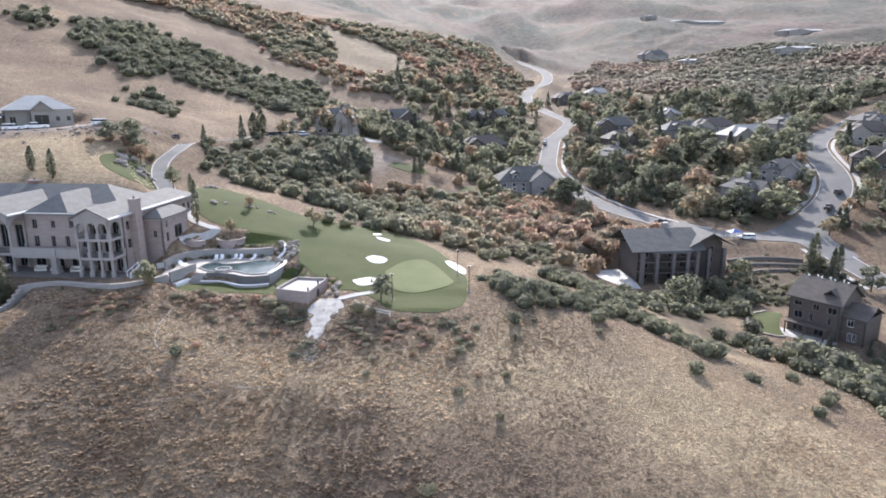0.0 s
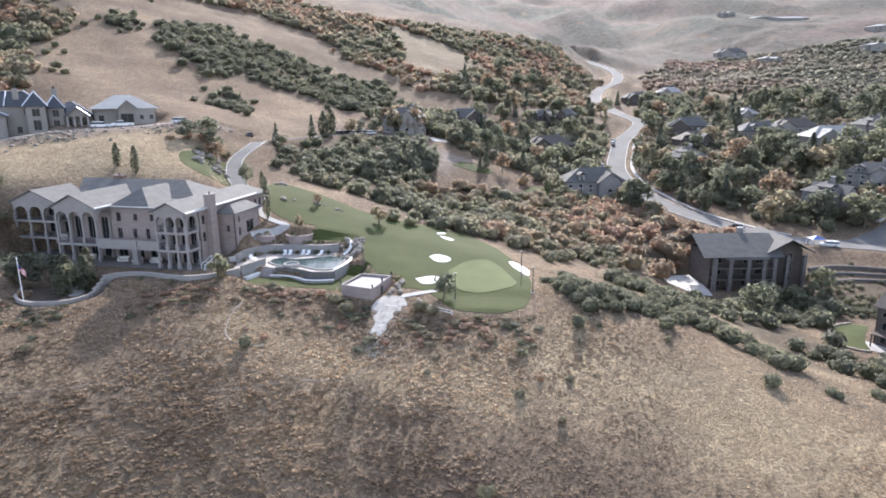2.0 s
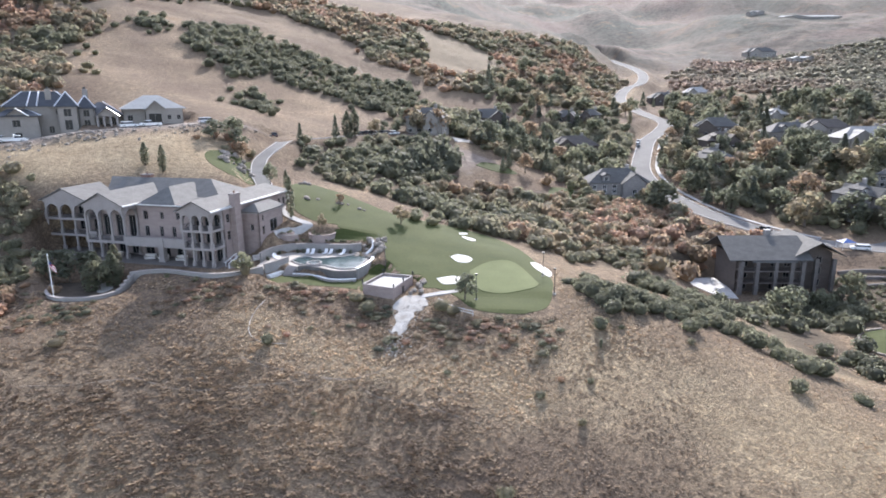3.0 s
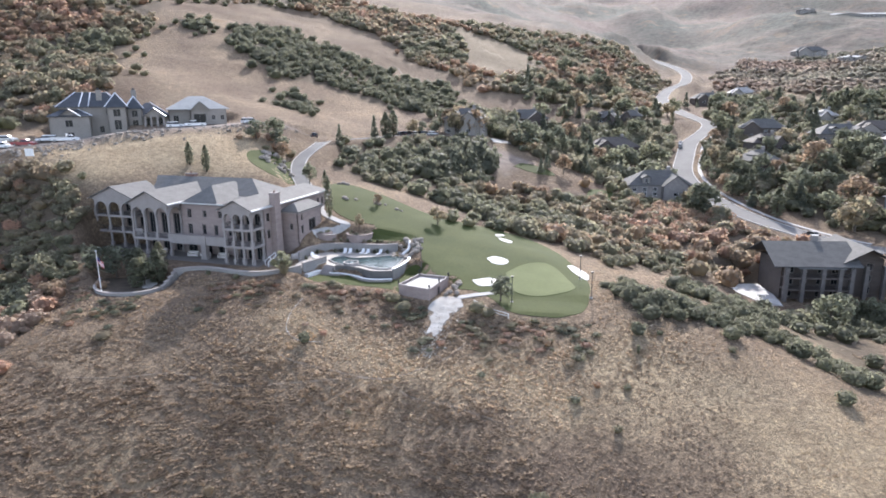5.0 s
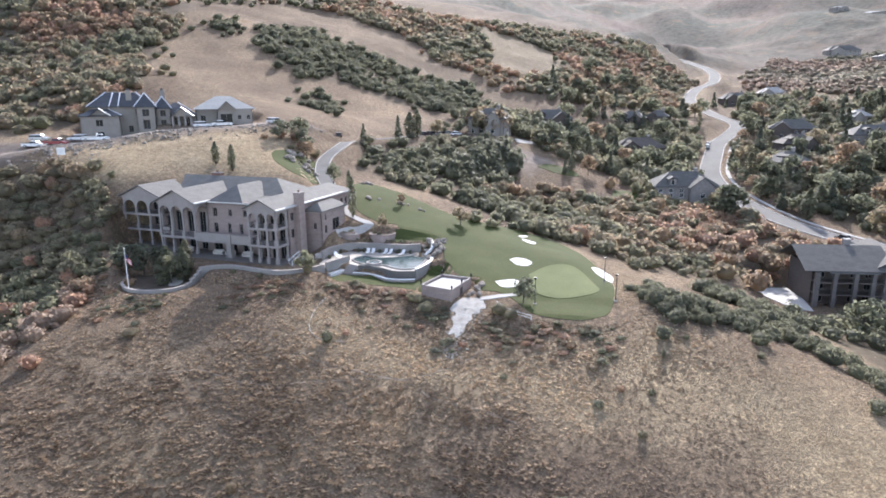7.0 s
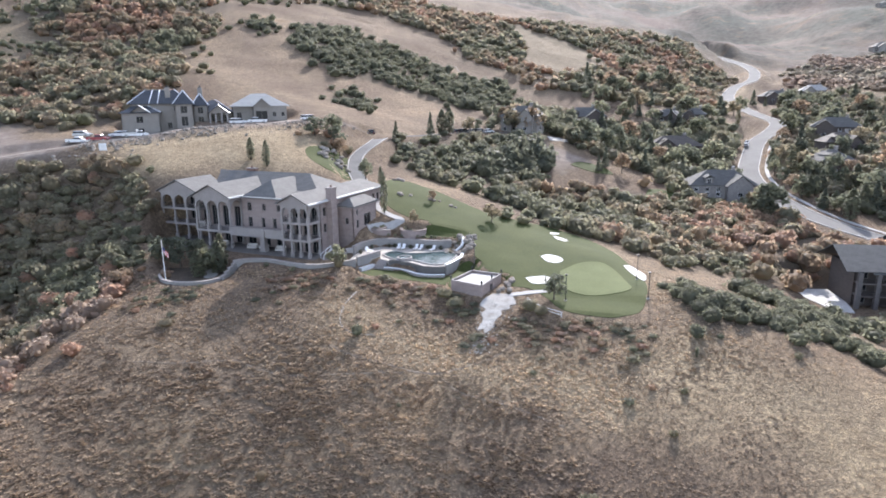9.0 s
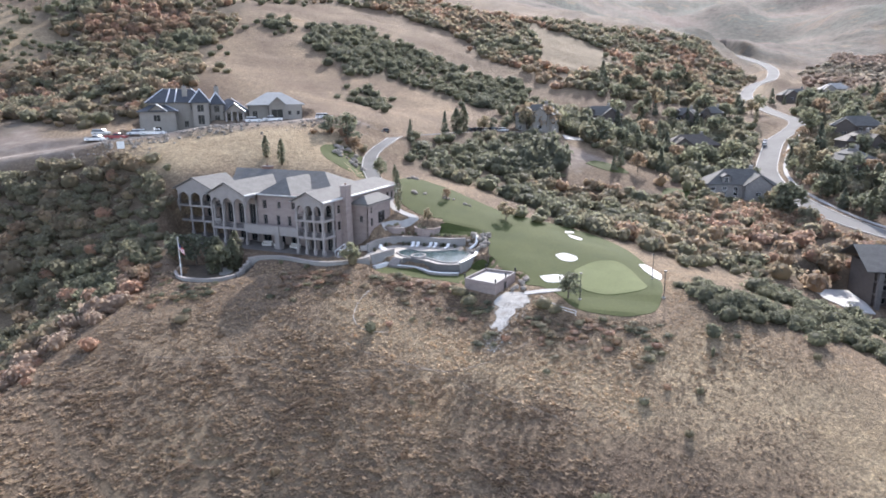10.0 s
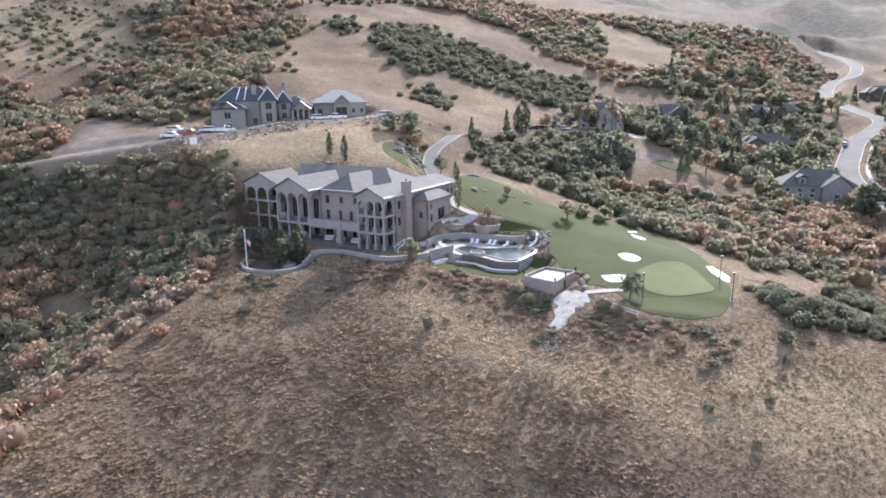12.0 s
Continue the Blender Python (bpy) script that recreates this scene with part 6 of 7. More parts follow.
def corner_house():
    t = thing("hillside_house", 70.6, 122.8, 12.7, -54, "three-storey dark brown house with a long brown shingle roof", "house")
    wins = [(0, u, f, u + w, f + h) for u, f, w, h in ((1.0, 6.6, 1.8, 1.2), (5.2, 6.4, 1.4, 1.5), (8.4, 6.3, 2.0, 1.6), (1.2, 3.6, 2.0, 1.8), (4.6, 3.4, 0.9, 2.1), (8.6, 3.4, 0.9, 2.1), (1.2, 0.4, 2.4, 2.0), (6, 0.4, 2.2, 2.0))]
    block(t, 0, 0, 11, 11, -3, 8.8, BROWN_WALL, wins + [(1, u, f, u + 1.2, f + 1.6) for f in (3.6, 6.6) for u in (2.5, 7)], FRAME_GREY)
    part("roof", gable_roof(0, 0, 11, 11, 8.8, 4.0, "x", 0.7), BROWN_SHINGLE, t)
    for x, s in ((0.0, 0), (10.75, 1)):
        pl = (lambda u, w, tt, x=x: (x + tt, u, w))
        part("gable", plate(Geo(), [(11, 8.8), (0, 8.8), (5.5, 12.6)], pl, 0.25), BROWN_WALL, t)
    part("dormer_roof", gable_roof(7.0, 1.2, 9.4, 5.6, 10.4, 1.3, "y", 0.3), BROWN_SHINGLE, t)
    block(t, 7.05, 1.4, 9.35, 5.0, 9.0, 10.4, BROWN_WALL)
    block(t, 11, 1.5, 16, 10, -3, 6.3, BROWN_WALL, [(0, 1.2, 4.0, 2.6, 5.6), (0, 1.6, 0.6, 2.4, 2.6), (0, 2.6, 0.6, 3.4, 2.6)])
    part("roof", gable_roof(10.6, 1.5, 16, 10, 6.3, 2.4, "x", 0.5), BROWN_SHINGLE, t)
    part("deck", Geo().box(0.4, -2.6, 2.75, 9.6, 0, 3.05), BROWN_WALL, t)
    for x in (0.6, 5.0, 9.3):
        part("deck_post", Geo().box(x - 0.12, -2.5, -2, x + 0.12, -2.26, 2.75), BROWN_WALL, t)
    part("deck_rail", Geo().box(0.4, -2.62, 3.95, 9.6, -2.54, 4.05).box(0.4, -2.62, 3.5, 9.6, -2.56, 3.55), IRON, t)
    part("patio", Geo().box(-1.5, -4.5, -0.5, 11.5, 0, 0.05), CONCRETE, t)
    for k in range(7):
        part("roof_vent", Geo().turned(1.2 + 1.45 * k, 5.5 + 1.3 * (k % 2), [(0.16, 12.2), (0.16, 12.95), (0.26, 13.0), (0.1, 13.15)], 7), FLASHING, t)
    return t


corner = corner_house()
corner.scale = (0.85, 0.85, 0.85)
drape("side_lawn", [(64.0, 121.4), (65.8, 128.6), (69.6, 134.6), (74.6, 138.0), (75.8, 134.4), (71.6, 127.6), (69.2, 122.6), (68.0, 118.4), (66, 118.6)], 1.2, 0.1, TURF, "green side lawn held by a low stone edge", "lawn", smooth_n=3)
wall_along("stone_edge", [(67.8, 118.0), (65.6, 118.4), (63.6, 121.4), (65.4, 128.8), (69.3, 135.0), (74.4, 138.5)], [gz(a, b) + 0.35 for a, b in ((67.8, 118.0), (65.6, 118.4), (63.6, 121.4), (65.4, 128.8), (69.3, 135.0), (74.4, 138.5))], 1.2, 0.45, BOULDER, "low pale stone edging round the side lawn", None)
house_rng = random.Random(11)


def village_house(x, y, turn, w, d, eave, roof_mat, wall_mat, rise=2.6, tail=True):
    """A canyon house: main block, a cross wing with a gable, windows, garage door and chimney."""
    z = min(gz(x + a, y + b) for a in (-w / 3, w / 3) for b in (-d / 3, d / 3)) + 0.3
    HOUSE_SPOTS.append((x, y, w * 0.52))
    rise = d * (0.14 if roof_mat is METAL_ROOF else 0.36)
    t = thing("canyon_house", x, y, z, turn, {id(GREY_SHINGLE): "grey-roofed canyon house among trees", id(BROWN_SHINGLE): "brown-roofed canyon house among trees", id(PALE_SHINGLE): "pale-roofed canyon house among trees", id(METAL_ROOF): "bright metal-roofed house on the far slope"}[id(roof_mat)], "house", "canyon houses")
    h, k = w / 2, d / 2
    n = max(2, int(w / 3.4))
    levels = [1.0] if eave < 4.5 else [0.9, eave - 2.2]
    wins = [(0, u * w / n + w / n / 2 - 0.7, f, u * w / n + w / n / 2 + 0.7, f + 1.4) for f in levels for u in range(n)] + [(1, d / 2 - 0.7, f, d / 2 + 0.7, f + 1.4) for f in levels]
    block(t, -h, -k, h, k, -2.5, eave, wall_mat, wins, WHITE)
    part("roof", hip_roof(-h, -k, h, k, eave, rise, 0.6), roof_mat, t)
    if tail:
        gx = house_rng.choice((-1, 1)) * w * 0.22
        gw = w * 0.2
        block(t, gx - gw, -k - 2.4, gx + gw, -k - 0.01, -2.5, eave * 0.96, wall_mat, [(0, gw - 0.8, 1.0, gw + 0.8, 2.5)], WHITE)
        part("roof", gable_roof(gx - gw, -k - 2.4, gx + gw, 0, eave * 0.96, rise * 0.8, "y", 0.5), roof_mat, t)
        gable_end(t, gx - gw, gx + gw, -k - 2.4, eave * 0.96, rise * 0.8, wall_mat)
    sx = -h * 0.45
    block(t, sx - 1.3, -k + 0.3, sx + 1.3, 0.2, eave - 0.2, eave + rise * 0.55, wall_mat, [(0, 0.7, eave + 0.25, 1.9, eave + rise * 0.5)], WHITE, "dormer_wall")
    part("dormer_roof", gable_roof(sx - 1.3, -k + 0.3, sx + 1.3, 0.4, eave + rise * 0.55, 0.9, "y", 0.35), roof_mat, t)
    block(t, h * 0.1, k, h * 0.9, k + 3.2, -2.5, eave * 0.9, wall_mat)
    part("roof", gable_roof(h * 0.1, 0, h * 0.9, k + 3.2, eave * 0.9, rise * 0.9, "y", 0.5), roof_mat, t)
    c = part("chimney", Geo().box(h * 0.35, 0.4, eave, h * 0.35 + 1.1, 1.4, eave + rise + 1.0), GREY_WALL, t)
    part("chimney_cap", Geo().box(h * 0.35 - 0.1, 0.3, eave + rise + 1.003, h * 0.35 + 1.2, 1.5, eave + rise + 1.15), CONCRETE, c)
    return t

# ---- the canyon village ----
G_, B_, P_, M_ = GREY_SHINGLE, BROWN_SHINGLE, PALE_SHINGLE, METAL_ROOF
for hx, hy, ht, hw, hd, he, hr, hm in (
        (31.4, 243, 8, 22, 13, 4.8, G_, GREY_WALL), (-42.2, 262, -8, 15, 11, 6.6, G_, TAN_STUCCO), (-22, 324, 10, 20, 12, 5.6, G_, BROWN_WALL), (32.3, 367, -6, 11, 9, 5.0, G_, BROWN_WALL), (19.6, 311, 10, 22, 12, 4.4, B_, BROWN_WALL), (18.1, 356, -10, 14, 10, 5.2, G_, BROWN_WALL), (76, 284, 24, 14, 11, 5.6, G_, BROWN_WALL), (95.1, 352, -14, 21, 12, 5.4, G_, BROWN_WALL), (88.1, 319, 10, 15, 11, 4.6, B_, BROWN_WALL)):
    village_house(hx, hy, ht, hw, hd, he, hr, hm)
for hx, hy, ht, hw, hd, he, hr, hm in (
        (122.8, 331, 8, 22, 12, 4.2, G_, TAN_STUCCO), (139.4, 332, -10, 21, 11, 4.8, B_, TAN_STUCCO), (144.5, 304, 5, 25, 13, 4.6, P_, TAN_STUCCO), (163.9, 310, 12, 14, 10, 5.6, G_, GREY_WALL), (129, 240, -35, 15, 10, 5.2, G_, GREY_WALL), (106.5, 222.5, 20, 11, 10, 8.2, G_, GREY_WALL), (184, 278, -20, 19, 12, 4.8, B_, TAN_STUCCO), (120.7, 508, 0, 18, 11, 4.2, P_, TAN_STUCCO), (93.7, 489, 10, 20, 11, 4.2, G_, BROWN_WALL), (132.8, 380, 8, 11, 9, 4.6, P_, TAN_STUCCO)):
    village_house(hx, hy, ht, hw, hd, he, hr, hm)
for hx, hy, ht, hw, hd, he, hr, hm in (
        (233, 728, 5, 30, 13, 5, G_, TAN_STUCCO), (326.5, 614, -8, 36, 14, 5, M_, TAN_STUCCO), (415.6, 762, 6, 62, 18, 3.6, M_, TAN_STUCCO), (349, 922, 8, 82, 18, 3.6, M_, TAN_STUCCO), (294, 949, 4, 19, 12, 5, M_, TAN_STUCCO), (245.6, 653, 6, 21, 12, 5, M_, TAN_STUCCO), (160, 236, -30, 14, 11, 4.8, B_, BROWN_WALL), (198, 299, 10, 16, 10, 4.6, G_, TAN_STUCCO)):
    village_house(hx, hy, ht, hw, hd, he, hr, hm)

for ring in ([(6, 218), (14, 219), (22, 226), (18, 231), (8, 229)], [(-20, 233), (-12, 231), (-5, 235), (-8, 239), (-17, 238)], [(112, 216), (117, 218), (116, 226), (111, 226)], [(146, 214), (152, 219), (150, 226), (144, 221)], [(40, 238), (46, 244), (44, 252), (40, 248)]):
    drape("garden_lawn", ring, 2.0, 0.12, TURF, "small green garden lawn beside a canyon house", "lawn", smooth_n=3)
for ring in ([(4, 284), (16, 285), (16, 289), (4, 288)], [(-38, 257), (-30, 256), (-20, 266), (-24, 268)]):
    drape("paved_yard", ring, 2.0, 0.12, CONCRETE, "pale concrete yard in front of a house", "driveway", smooth_n=0)
drape("road_junction", JUNCTION, 1.5, 0.17, ASPHALT, "wide pale asphalt junction of two canyon roads", "road", smooth_n=3)

# roads, kerbs and footpaths
for side in (-1, 1):
    for line, a, b in ((ROAD_S[:9], 3.8, 4.15), (ROAD_S[30:], 3.8, 4.15), (EAST_S[14:], 4.8, 5.15)):
        ribbon("kerb", line, -a if side > 0 else b, b if side > 0 else -a, 0.14, CONCRETE, "pale concrete kerb", category="kerb")
for line, a, b in ((ROAD_S[30:78], 6.2, 7.6), (EAST_S[12:], 6.2, 7.6)):
    ribbon("pavement", line, -a, b, 0.12, CONCRETE, "pale concrete footpath beside the road", category="pavement")
for line, a, b in ((ROAD_S[:14], -6.2, 7.6), (EAST_S[12:44], -6.2, 7.6)):
    ribbon("pavement", line, b, a, 0.12, CONCRETE, "pale concrete footpath beside the road", category="pavement")
ribbon("bench_road", BENCH_S, 2.6, 2.6, -0.02, surface("packed_pale_dirt", (0.27, 0.225, 0.19), (0.36, 0.31, 0.265), 0.3, 4.0, 0.95, bump=0.5, depth=0.05, spec=0.15), "rutted pale dirt road along the bench", thick=0.4)

# ---- vehicles ----
TYRE = surface("black_rubber", (0.015, 0.015, 0.015), (0.03, 0.03, 0.03), 2, 9, 0.9, bump=0.2)
RIM = surface("silver_wheel", (0.45, 0.45, 0.46), (0.55, 0.55, 0.56), 2, 9, 0.35, metal=0.7, bump=0.0)
CAR_GLASS = surface("tinted_car_glass", (0.015, 0.017, 0.02), (0.025, 0.027, 0.03), 1, 3, 0.08, bump=0.0)
PAINTS = {"white": surface("white_car_paint", (0.70, 0.70, 0.70), (0.78, 0.78, 0.78), 1, 4, 0.3, bump=0.0), "red": surface("dark_red_car_paint", (0.22, 0.025, 0.03), (0.28, 0.035, 0.04), 1, 4, 0.3, bump=0.0),
          "dark": surface("charcoal_car_paint", (0.02, 0.022, 0.025), (0.04, 0.042, 0.045), 1, 4, 0.3, bump=0.0), "silver": surface("silver_car_paint", (0.40, 0.41, 0.42), (0.48, 0.49, 0.50), 1, 4, 0.3, metal=0.4, bump=0.0)}


def slope_block(x0, x1, y, z0, z1, in0, in1, side):
    """A cab: a box whose ends and sides lean in towards the top."""
    return Geo().add([(x0, -y, z0), (x1, -y, z0), (x1, y, z0), (x0, y, z0), (x0 + in0, -y + side, z1), (x1 - in1, -y + side, z1), (x1 - in1, y - side, z1), (x0 + in0, y - side, z1)],
                     [(3, 2, 1, 0), (4, 5, 6, 7), (0, 1, 5, 4), (1, 2, 6, 5), (2, 3, 7, 6), (3, 0, 4, 7)])


def vehicle(kind, paint, x, y, turn, z=None, tilt=0):
    long = {"pickup": 5.8, "suv": 4.9, "sedan": 4.6, "flatbed": 6.6}[kind]
    words = {"white": "white", "red": "dark red", "dark": "charcoal", "silver": "silver"}[paint]
    body = {"pickup": "pickup truck with an open bed", "suv": "sport utility car with tinted windows", "sedan": "saloon car", "flatbed": "flatbed work truck"}[kind]
    t = thing({"pickup": "pickup_truck", "suv": "car", "sedan": "car", "flatbed": "flatbed_truck"}[kind], x, y, (gz(x, y) if z is None else z) + 0.06, turn, f"parked {words} {body} on the road", "vehicle", "parked vehicles")
    h = long / 2
    mat = PAINTS[paint]
    g = Geo()
    top = {"pickup": 1.12, "suv": 1.08, "sedan": 0.92, "flatbed": 1.15}[kind]
    prof = [(-h, 0.45), (-h + 0.1, 0.38), (h - 0.15, 0.38), (h, 0.5), (h, top - 0.22), (h - 0.9, top), (-h + 0.05, top), (-h, top - 0.1)]
    plate(g, prof, lambda u, w, tt: (u, -0.95 + tt, w), 1.9)
    part("body", g, mat, t)
    cab = {"pickup": (-0.55, 1.75), "suv": (-h + 0.15, 1.35), "sedan": (-1.75, 1.25), "flatbed": (0.6, 2.3)}[kind]
    part("window_band", slope_block(cab[0], cab[1], 0.9, top - 0.01, top + 0.5, 0.12 if kind != "sedan" else 0.5, 0.5, 0.1), CAR_GLASS, t, "tinted glass")
    part("cab_roof", slope_block(cab[0] + (0.12 if kind != "sedan" else 0.5), cab[1] - 0.5, 0.8, top + 0.49, top + 0.66, 0.08, 0.15, 0.05), mat, t)
    if kind == "pickup":
        part("bed", Geo().box(-h + 0.12, -0.78, top - 0.5, -0.62, 0.78, top + 0.004), TYRE, t, "dark open bed")
    if kind == "flatbed":
        part("bed", Geo().box(-h, -1.1, top - 0.1, 0.5, 1.1, top + 0.12), RIM, t)
        part("headboard", Geo().box(0.4, -1.0, top + 0.12, 0.5, 1.0, top + 1.0), mat, t)
    for a in (-h + 1.05, h - 1.05):
        for b in (-0.86, 0.86):
            w = Geo()
            w.add([(a + 0.37 * math.cos(k * math.pi / 7), b + s * 0.13, 0.37 + 0.37 * math.sin(k * math.pi / 7)) for s in (-1, 1) for k in range(14)],
                  [tuple(range(14)), tuple(reversed(range(14, 28)))] + [((k + 1) % 14, k, 14 + k, 14 + (k + 1) % 14) for k in range(14)])
            wh = part("wheel", w, TYRE, t)
            s = 1 if b > 0 else -1
            part("rim", Geo().add([(a + 0.22 * math.cos(k * math.pi / 5), b + s * (0.135 + e), 0.37 + 0.22 * math.sin(k * math.pi / 5)) for e in (0, 0.012) for k in range(10)],
                                  [tuple(range(10)), tuple(reversed(range(10, 20)))] + [((k + 1) % 10, k, 10 + k, 10 + (k + 1) % 10) for k in range(10)]), RIM, wh)
    for b in (-0.65, 0.65):
        part("headlight", Geo().box(h - 0.02, b - 0.2, top - 0.42, h + 0.02, b + 0.2, top - 0.26), RIM, t)
        part("tail_light", Geo().box(-h - 0.02, b - 0.12, top - 0.4, -h + 0.02, b + 0.12, top - 0.15), PAINTS["red"], t)
    return t


for v in (("pickup", "white", -144.8, 141.1, 12), ("suv", "silver", -146.2, 144.6, 14), ("pickup", "red", -137.9, 141.3, 14), ("suv", "white", -137.5, 148.4, 200), ("flatbed", "white", -131.2, 147.8, 28), ("suv", "white", -110.9, 166.5, 40), ("pickup", "white", -106.5, 169.4, 222),
          ("suv", "white", -93.7, 177.7, 60), ("sedan", "dark", -64.2, 240.8, 70), ("suv", "dark", -61.6, 242.4, 66), ("sedan", "silver", -59.0, 244.4, 60), ("suv", "dark", -56.4, 246.0, 55), ("sedan", "white", -53.4, 247.6, 50),
          ("sedan", "white", 54.8, 342, 76), ("suv", "silver", 53.6, 335, 78), ("sedan", "dark", 71.6, 203.0, 125), ("suv", "dark", 136.4, 216.4, 45), ("pickup", "dark", 127.6, 206.4, 48), ("suv", "white", 92, 187.2, 170), ("sedan", "dark", -81.5, 196.5, 120)):
    vehicle(*v)


def site_shelter():
    t = thing("canopy_tent", 88.5, 187.8, gz(88.5, 187.8), 10, "blue pop-up canopy tent beside the road", "tent")
    blue = surface("blue_tarpaulin", (0.04, 0.10, 0.32), (0.06, 0.14, 0.40), 1, 6, 0.6, bump=0.2)
    part("canopy", Geo().add([(-2, -1.6, 2.1), (2, -1.6, 2.1), (2, 1.6, 2.1), (-2, 1.6, 2.1), (0, 0, 3.0), (0, 0, 2.85)], [(0, 1, 4), (1, 2, 4), (2, 3, 4), (3, 0, 4), (1, 0, 5), (2, 1, 5), (3, 2, 5), (0, 3, 5)]), blue, t)
    for a in (-1.9, 1.9):
        for b in (-1.5, 1.5):
            part("leg", Geo().box(a - 0.04, b - 0.04, -0.2, a + 0.04, b + 0.04, 2.12), WHITE, t)


site_shelter()

# ---- trees ----
BARK = surface("grey_brown_bark", (0.09, 0.075, 0.06), (0.16, 0.135, 0.11), 1.5, 9.0, 0.95, bump=0.6, depth=0.03, stretch=(3, 3, 0.6), spec=0.1)


def leaf_cloud(seed, n, place, spray):
    """n leaf sprays; place(r) gives a spot and the way outwards."""
    r = np.random.default_rng(seed)
    v, q = [], []
    for _ in range(n):
        c, out = place(r)
        nrm = out + (0, 0, 0.3) + r.normal(size=3) * 0.5
        nrm /= np.linalg.norm(nrm)
        s = np.cross(nrm, r.normal(size=3))
        s /= np.linalg.norm(s)
        t = np.cross(nrm, s)
        w, h = spray * r.uniform(0.6, 1.3), spray * r.uniform(0.5, 1.1)
        k = len(v)
        v += [c - s * w - t * h * 0.6, c + s * w * 0.7 - t * h, c + s * w + t * h * 0.7, c - s * w * 0.6 + t * h]
        q.append((k, k + 1, k + 2, k + 3))
    return np.array(v), np.array(q)


def make_tree(kind, seed, tone, label, name):
    """A tree one metre high for each unit of its own size: trunk, limbs, and a crown of sprays."""
    r = random.Random(seed)
    t = thing(name, 0, 0, 0, 0, label, "tree", "")
    g = Geo()
    lobes = []
    if kind == "round":
        g.tube([(0, 0, -0.05), (0.01, 0, 0.18), (0.02, 0.01, 0.36), (0.0, 0.02, 0.6)], [0.032, 0.026, 0.02, 0.01], 7)
        for k in range(9):
            a, z = 2.4 * k, r.uniform(0.36, 0.84)
            reach = 0.32 * (1 - abs(z - 0.52) * 1.3)
            p = (reach * math.cos(a), reach * math.sin(a), z)
            g.tube([(0.01, 0.01, z * 0.6), (p[0] * 0.6, p[1] * 0.6, z * 0.85), p], [0.012, 0.008, 0.004], 5)
            lobes.append((*p, r.uniform(0.13, 0.2)))
        lobes.append((0, 0, 0.86, 0.14))
        lob = np.array(lobes)

        def place(q):
            b = lob[q.integers(len(lob))]
            d = q.normal(size=3)
            d /= np.linalg.norm(d)
            return b[:3] + d * b[3] * q.uniform(0.6, 1.1), d
        v, q = leaf_cloud(seed, 340, place, 0.054)
    elif kind == "cone":
        g.tube([(0, 0, -0.05), (0, 0, 0.5), (0, 0, 0.95)], [0.03, 0.018, 0.004], 7)

        def place(q):
            z = 0.08 + 0.9 * q.random() ** 1.4
            a = q.uniform(0, 6.283)
            rr = 0.26 * (1 - z) ** 0.85 * (0.75 + 0.35 * q.random()) * (0.85 + 0.15 * math.sin(z * 46))
            return np.array((rr * math.cos(a), rr * math.sin(a), z)), np.array((math.cos(a), math.sin(a), 0.5))
        v, q = leaf_cloud(seed, 300, place, 0.047)
    else:
        g.tube([(0, 0, -0.05), (0, 0, 0.4), (0, 0, 0.9)], [0.022, 0.014, 0.004], 7)

        def place(q):
            z = 0.06 + 0.93 * q.random()
            a = q.uniform(0, 6.283)
            rr = 0.10 * math.sin(math.pi * min(1, z * 0.9 + 0.12)) ** 0.7 * (0.7 + 0.4 * q.random())
            return np.array((rr * math.cos(a), rr * math.sin(a), z)), np.array((math.cos(a), math.sin(a), 0.7))
        v, q = leaf_cloud(seed, 420, place, 0.028)
    part("trunk", g, BARK, t)
    rr = np.random.default_rng(seed + 1)
    c = new("crown", quad_mesh("crown", v, q, TREE_LEAVES, np.clip(tone + rr.normal(size=len(v)) * 0.05, 0, 1)))
    c.parent = t
    return t


TREES = {
    "maple": [make_tree("round", 40 + k, (0.15, 0.3, 0.42)[k], "leafy green broadleaf tree", "broadleaf_tree") for k in range(3)],
    "amber": [make_tree("round", 50 + k, (0.72, 0.9)[k], "broadleaf tree turning amber and rust", "autumn_tree") for k in range(2)],
    "spruce": [make_tree("cone", 60 + k, (0.02, 0.12)[k], "dark green conical spruce", "spruce_tree") for k in range(2)],
    "poplar": [make_tree("column", 70 + k, (0.3, 0.5)[k], "slim upright columnar tree", "columnar_tree") for k in range(2)],
}
FIRST = set()
tree_rng = random.Random(5)


def tree(kind, x, y, high, wide=None, z=None):
    base = TREES[kind][tree_rng.randrange(len(TREES[kind]))]
    w = (wide or high) * tree_rng.uniform(0.9, 1.1)
    m = pose(x, y, gz(x, y) if z is None else z, 0, 0, tree_rng.uniform(0, 360)) @ Matrix.Diagonal((w, w, high, 1))
    if base.name not in FIRST:
        FIRST.add(base.name)
        base.matrix_basis = m
        return base
    b = base.scale
    return copy_thing(base, m @ Matrix.Diagonal((1 / b.x, 1 / b.y, 1 / b.z, 1)))


